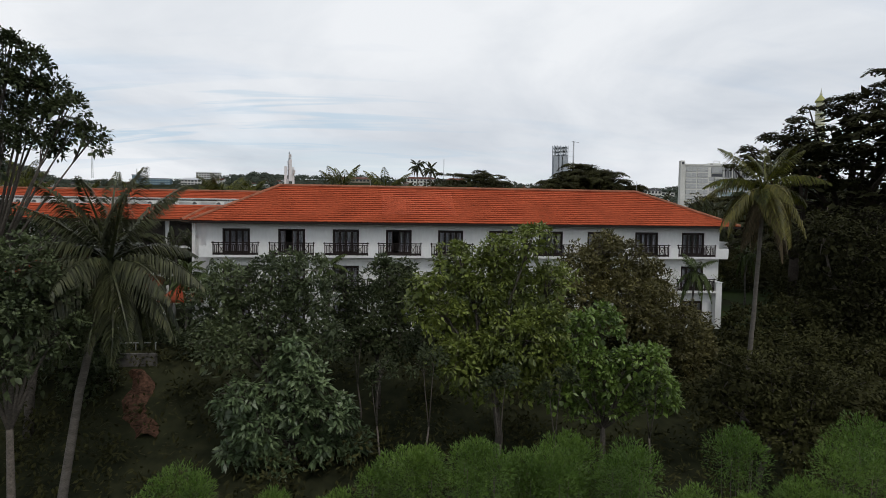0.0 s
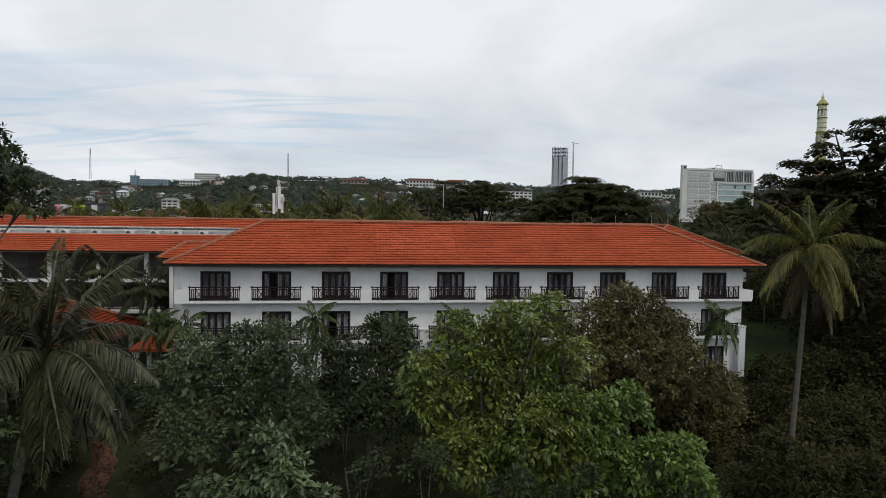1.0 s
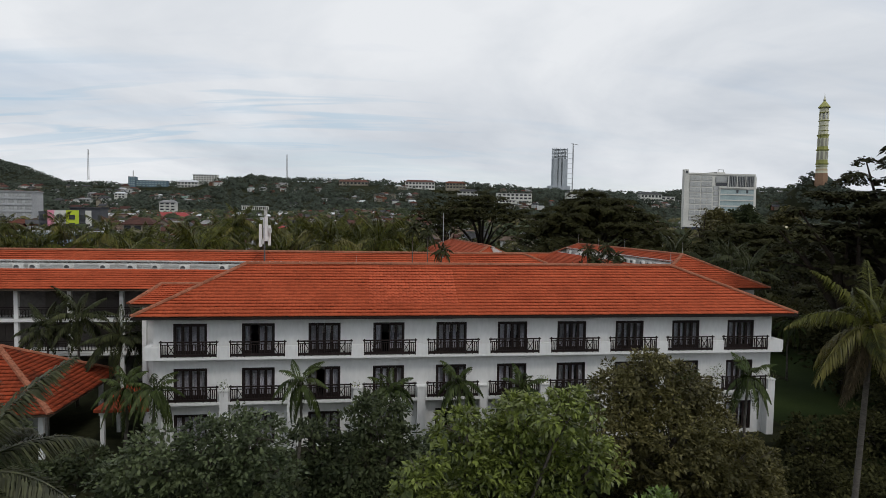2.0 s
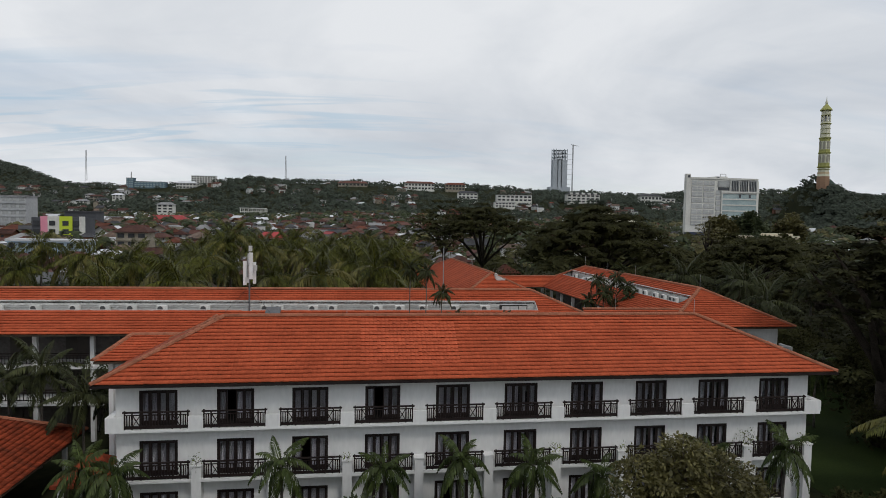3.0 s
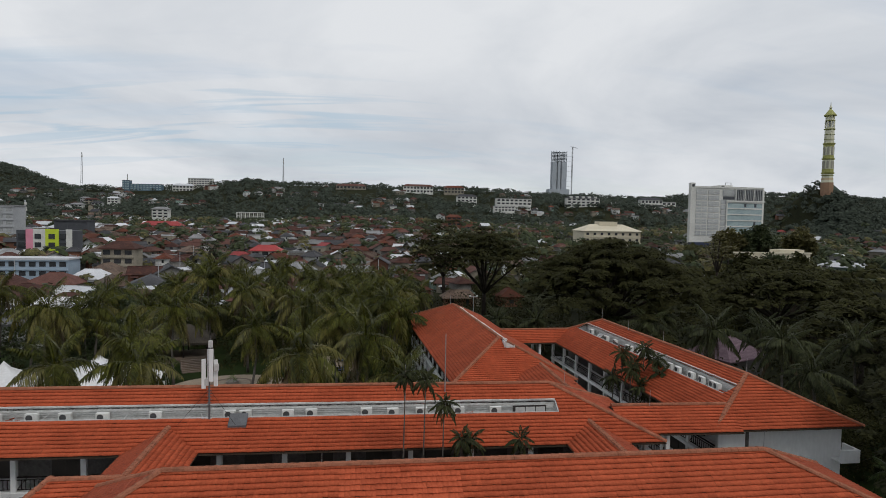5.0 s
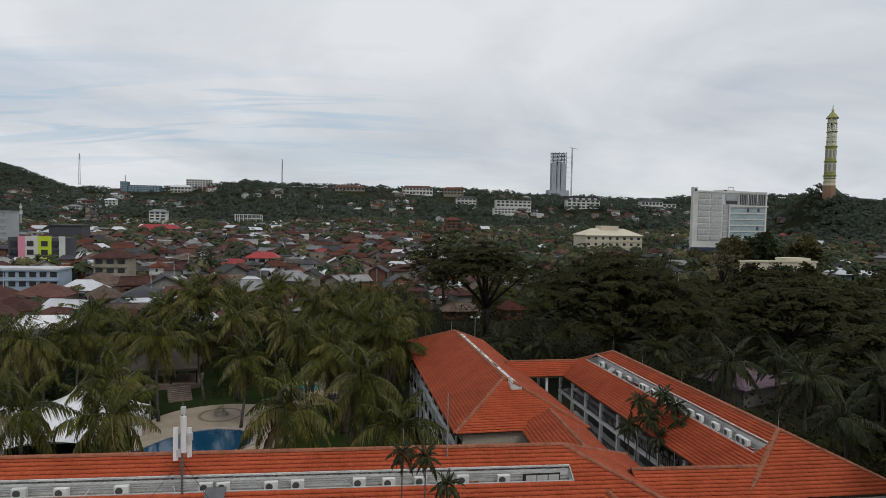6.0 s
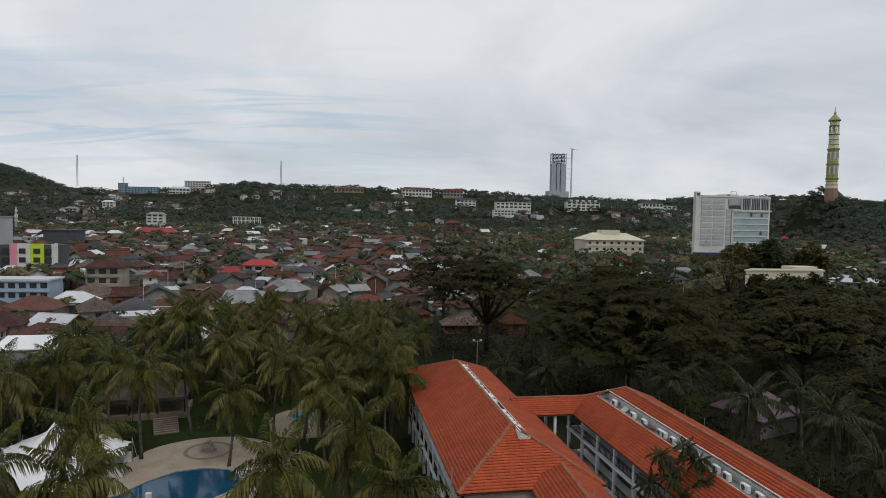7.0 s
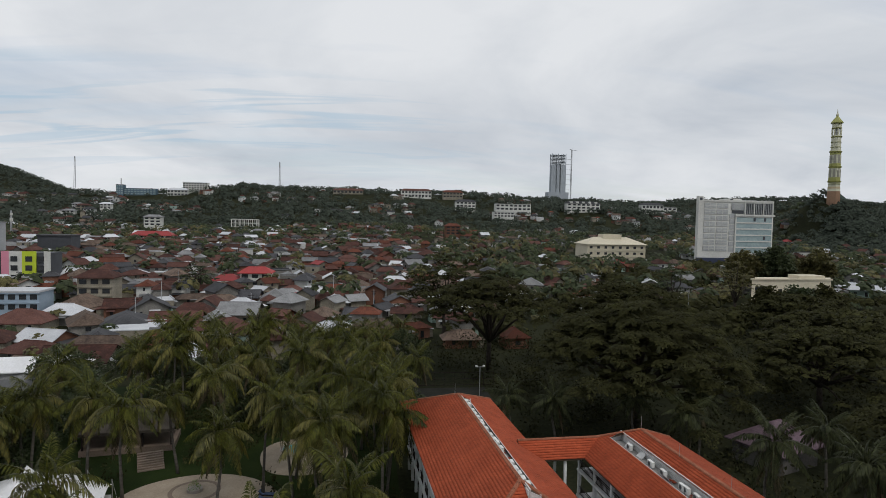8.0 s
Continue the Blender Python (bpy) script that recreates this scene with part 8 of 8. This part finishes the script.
slab_building("white three-storey house among brown roofs", -224, -206, 700, 20, 30, OFFWHITE, OPENING, ROOFS[3], 3, 3, 10)
slab_building("white house with a bright red roof", -189, -153, 560, 8, 14, OFFWHITE, OPENING, ROOFS[5], 2, 6, 14)
slab_building("grey office building of several floors", -196, -174, 330, 5, 27, CONCRETE, GREYGLASS, ROOFS[3], 6, 5, 12, False)
slab_building("plain dark grey warehouse building", -177, -158, 380, 6, 19, DARKGREY, DARKGREY, ROOFS[2], 1, 2, 12, False)
slab_building("low pale blue building with white sheet roof", -108.5, -83.5, 190, 2, 8.2, BLUEWALL, OPENING, ROOFS[4], 2, 8, 9, False)
slab_building("two-storey house with bright red tiled roof", -37, -24, 262, 2, 8.2, OFFWHITE, OPENING, ROOFS[5], 2, 3, 9)
slab_building("lower wing with bright red tiled roof", -48, -37.5, 260, 1, 5, OFFWHITE, OPENING, ROOFS[5], 1, 3, 9)
slab_building("cream three-storey house with roof terrace", -79, -68, 205, 2, 11.5, WALLS[0], OPENING, ROOFS[0], 3, 3, 9)
institute = slab_building("cream institutional building with shallow pale roof", 177, 221, 400, 5, 18, CREAM, OPENING, CREAM, 3, 8, 24, glaze=(0.36, 0.4))
part("lantern", Shape().box(192, 408, 20, 206, 418, 25), CREAM, institute, "raised cream lantern")
school = thing("building", "cream two-storey building with flat roof and few dark windows", "building")
part("body", Shape().prism([(161, 195), (194, 195), (204, 207), (171, 207)], -8, 13.0), CREAM, school)
part("parapet", Shape().prism([(160.6, 194.6), (194.4, 194.6), (194.4, 195.4), (160.6, 195.4)], 13.0, 13.6), CREAM, school)
part("roof_room", Shape().box(182, 197, 13.0, 193, 203, 14.6), CREAM, school)
for x0, x1, z0, z1 in ((162.5, 166.5, 8.6, 10.6), (172.0, 173.6, 7.4, 9.6), (177.0, 184.0, 7.6, 9.6), (185.5, 193.0, 7.6, 9.6), (177.0, 193.0, 3.6, 5.6)):
    w = part("window", Shape().box(x0, 194.86, z0, x1, 194.996, z1), OPENING, school)
    part("sill", Shape().box(x0 - 0.2, 194.7, z0 - 0.25, x1 + 0.2, 194.855, z0), CREAM, w)
for k, (x, y, top, wide, leaf) in enumerate(((194, 227, 23.4, 9.0, L_DARK), (181, 229, 22.0, 8.0, L_OLIVE), (214, 226, 22.8, 8.0, L_OLIVE), (137, 154, 14.4, 5.5, L_RAIN), (148, 156, 14.2, 5.5, L_DARK), (160, 158, 14.6, 6.0, L_RAIN))):
    lobes = [(x + wide * 0.55 * math.cos(a * 2.4 + k) * (a > 0), y + wide * 0.4 * math.sin(a * 2.4 + k) * (a > 0), top - wide * (0.42 + 0.16 * a), wide * (0.44 - 0.02 * (a % 3))) for a in range(7)]
    broadleaf("large rounded tree standing among the houses", (x, y, float(ground_z(x, y)) - 0.3), lobes, leaf, 930 + k, (0.95, 0.5), 1.9, 0.95, 26, trunk_r=0.45, group="large town trees", core=14)
slab_building("pavilion with bright red hip roof", 150, 164, 168, 1, 5, WALLS[0], OPENING, ROOFS[5], 1, 4, 10)

mixed = thing("shophouse_row", "shophouse row with pink, white and lime green panels", "building")
part("body", Shape().box(-137, 262, 0, -114, 272, 16), DARKGREY, mixed)
for x0, x1, m in ((-133, -130, PINK), (-130, -125, OFFWHITE), (-125, -119.5, LIME), (-116.5, -114, OFFWHITE)):
    part("panel", Shape().box(x0, 261.6, 3, x1, 261.996, 16.6), m, mixed)
for z in (4.5, 8.5, 12.3):
    for x in (-136, -129.3, -123.6, -119):
        part("window", Shape().box(x, 261.4, z, x + 2.6, 261.595, z + 2.2), OPENING, mixed)
frame_b = thing("concrete_frame", "white concrete building skeleton with open floors", "building")
for z in (9.5, 14.2, 18.9, 23.6, 28.3):
    part("floor_slab", Shape().box(-147, 780, z, -115, 798, z + 0.9), OFFWHITE, frame_b)
for k in range(7):
    for y in (780.2, 796):
        part("post", Shape().box(-146.6 + 5.2 * k, y, 3, -145.5 + 5.2 * k, y + 1.2, 28.3), OFFWHITE, frame_b)

# street and utility poles in the town
ASPHALT = mat("street_asphalt", (0.05, 0.05, 0.05), (0.09, 0.088, 0.085), 0.3, 0.9, 0.2, 3.0)
street = Shape()
for k in range(14):
    y0, y1 = 165 + 10 * k, 175 + 10 * k
    xa, xb = -52 - 0.18 * (y0 - 165) + 5 * math.sin(y0 * 0.03), -52 - 0.18 * (y1 - 165) + 5 * math.sin(y1 * 0.03)
    za, zb = float(ground_z(xa, y0)) + 0.5, float(ground_z(xb, y1)) + 0.5
    street.add([(xa - 2.6, y0, za), (xa + 2.6, y0, za), (xb + 2.6, y1, zb), (xb - 2.6, y1, zb), (xa - 2.6, y0, za - 1), (xa + 2.6, y0, za - 1), (xb + 2.6, y1, zb - 1), (xb - 2.6, y1, zb - 1)], [(0, 1, 2, 3), (0, 3, 7, 4), (1, 5, 6, 2), (0, 4, 5, 1), (3, 2, 6, 7)])
tagged(new("street", street.mesh("street", ASPHALT)), "narrow grey asphalt street between the houses", "street", kind="structure")
for x, y in ((-49, 172), (-52, 205), (-56, 238), (-18, 180), (-92, 175), (20, 190), (-110, 230), (60, 240), (5, 230), (130, 185), (206, 210)):
    z = float(ground_z(x, y))
    pole = thing("utility_pole", "grey concrete utility pole with crossarm beside the houses", "pole", (x, y, z), group="utility poles")
    part("shaft", Shape().tube([(0, 0, -0.5), (0, 0, 9.5)], [0.16, 0.1], 6), CONCRETE, pole)
    part("crossarm", Shape().box(-0.9, -0.06, 8.7, 0.9, 0.06, 8.85).box(-0.7, -0.06, 8.0, 0.7, 0.06, 8.12), DARKWOOD, pole)
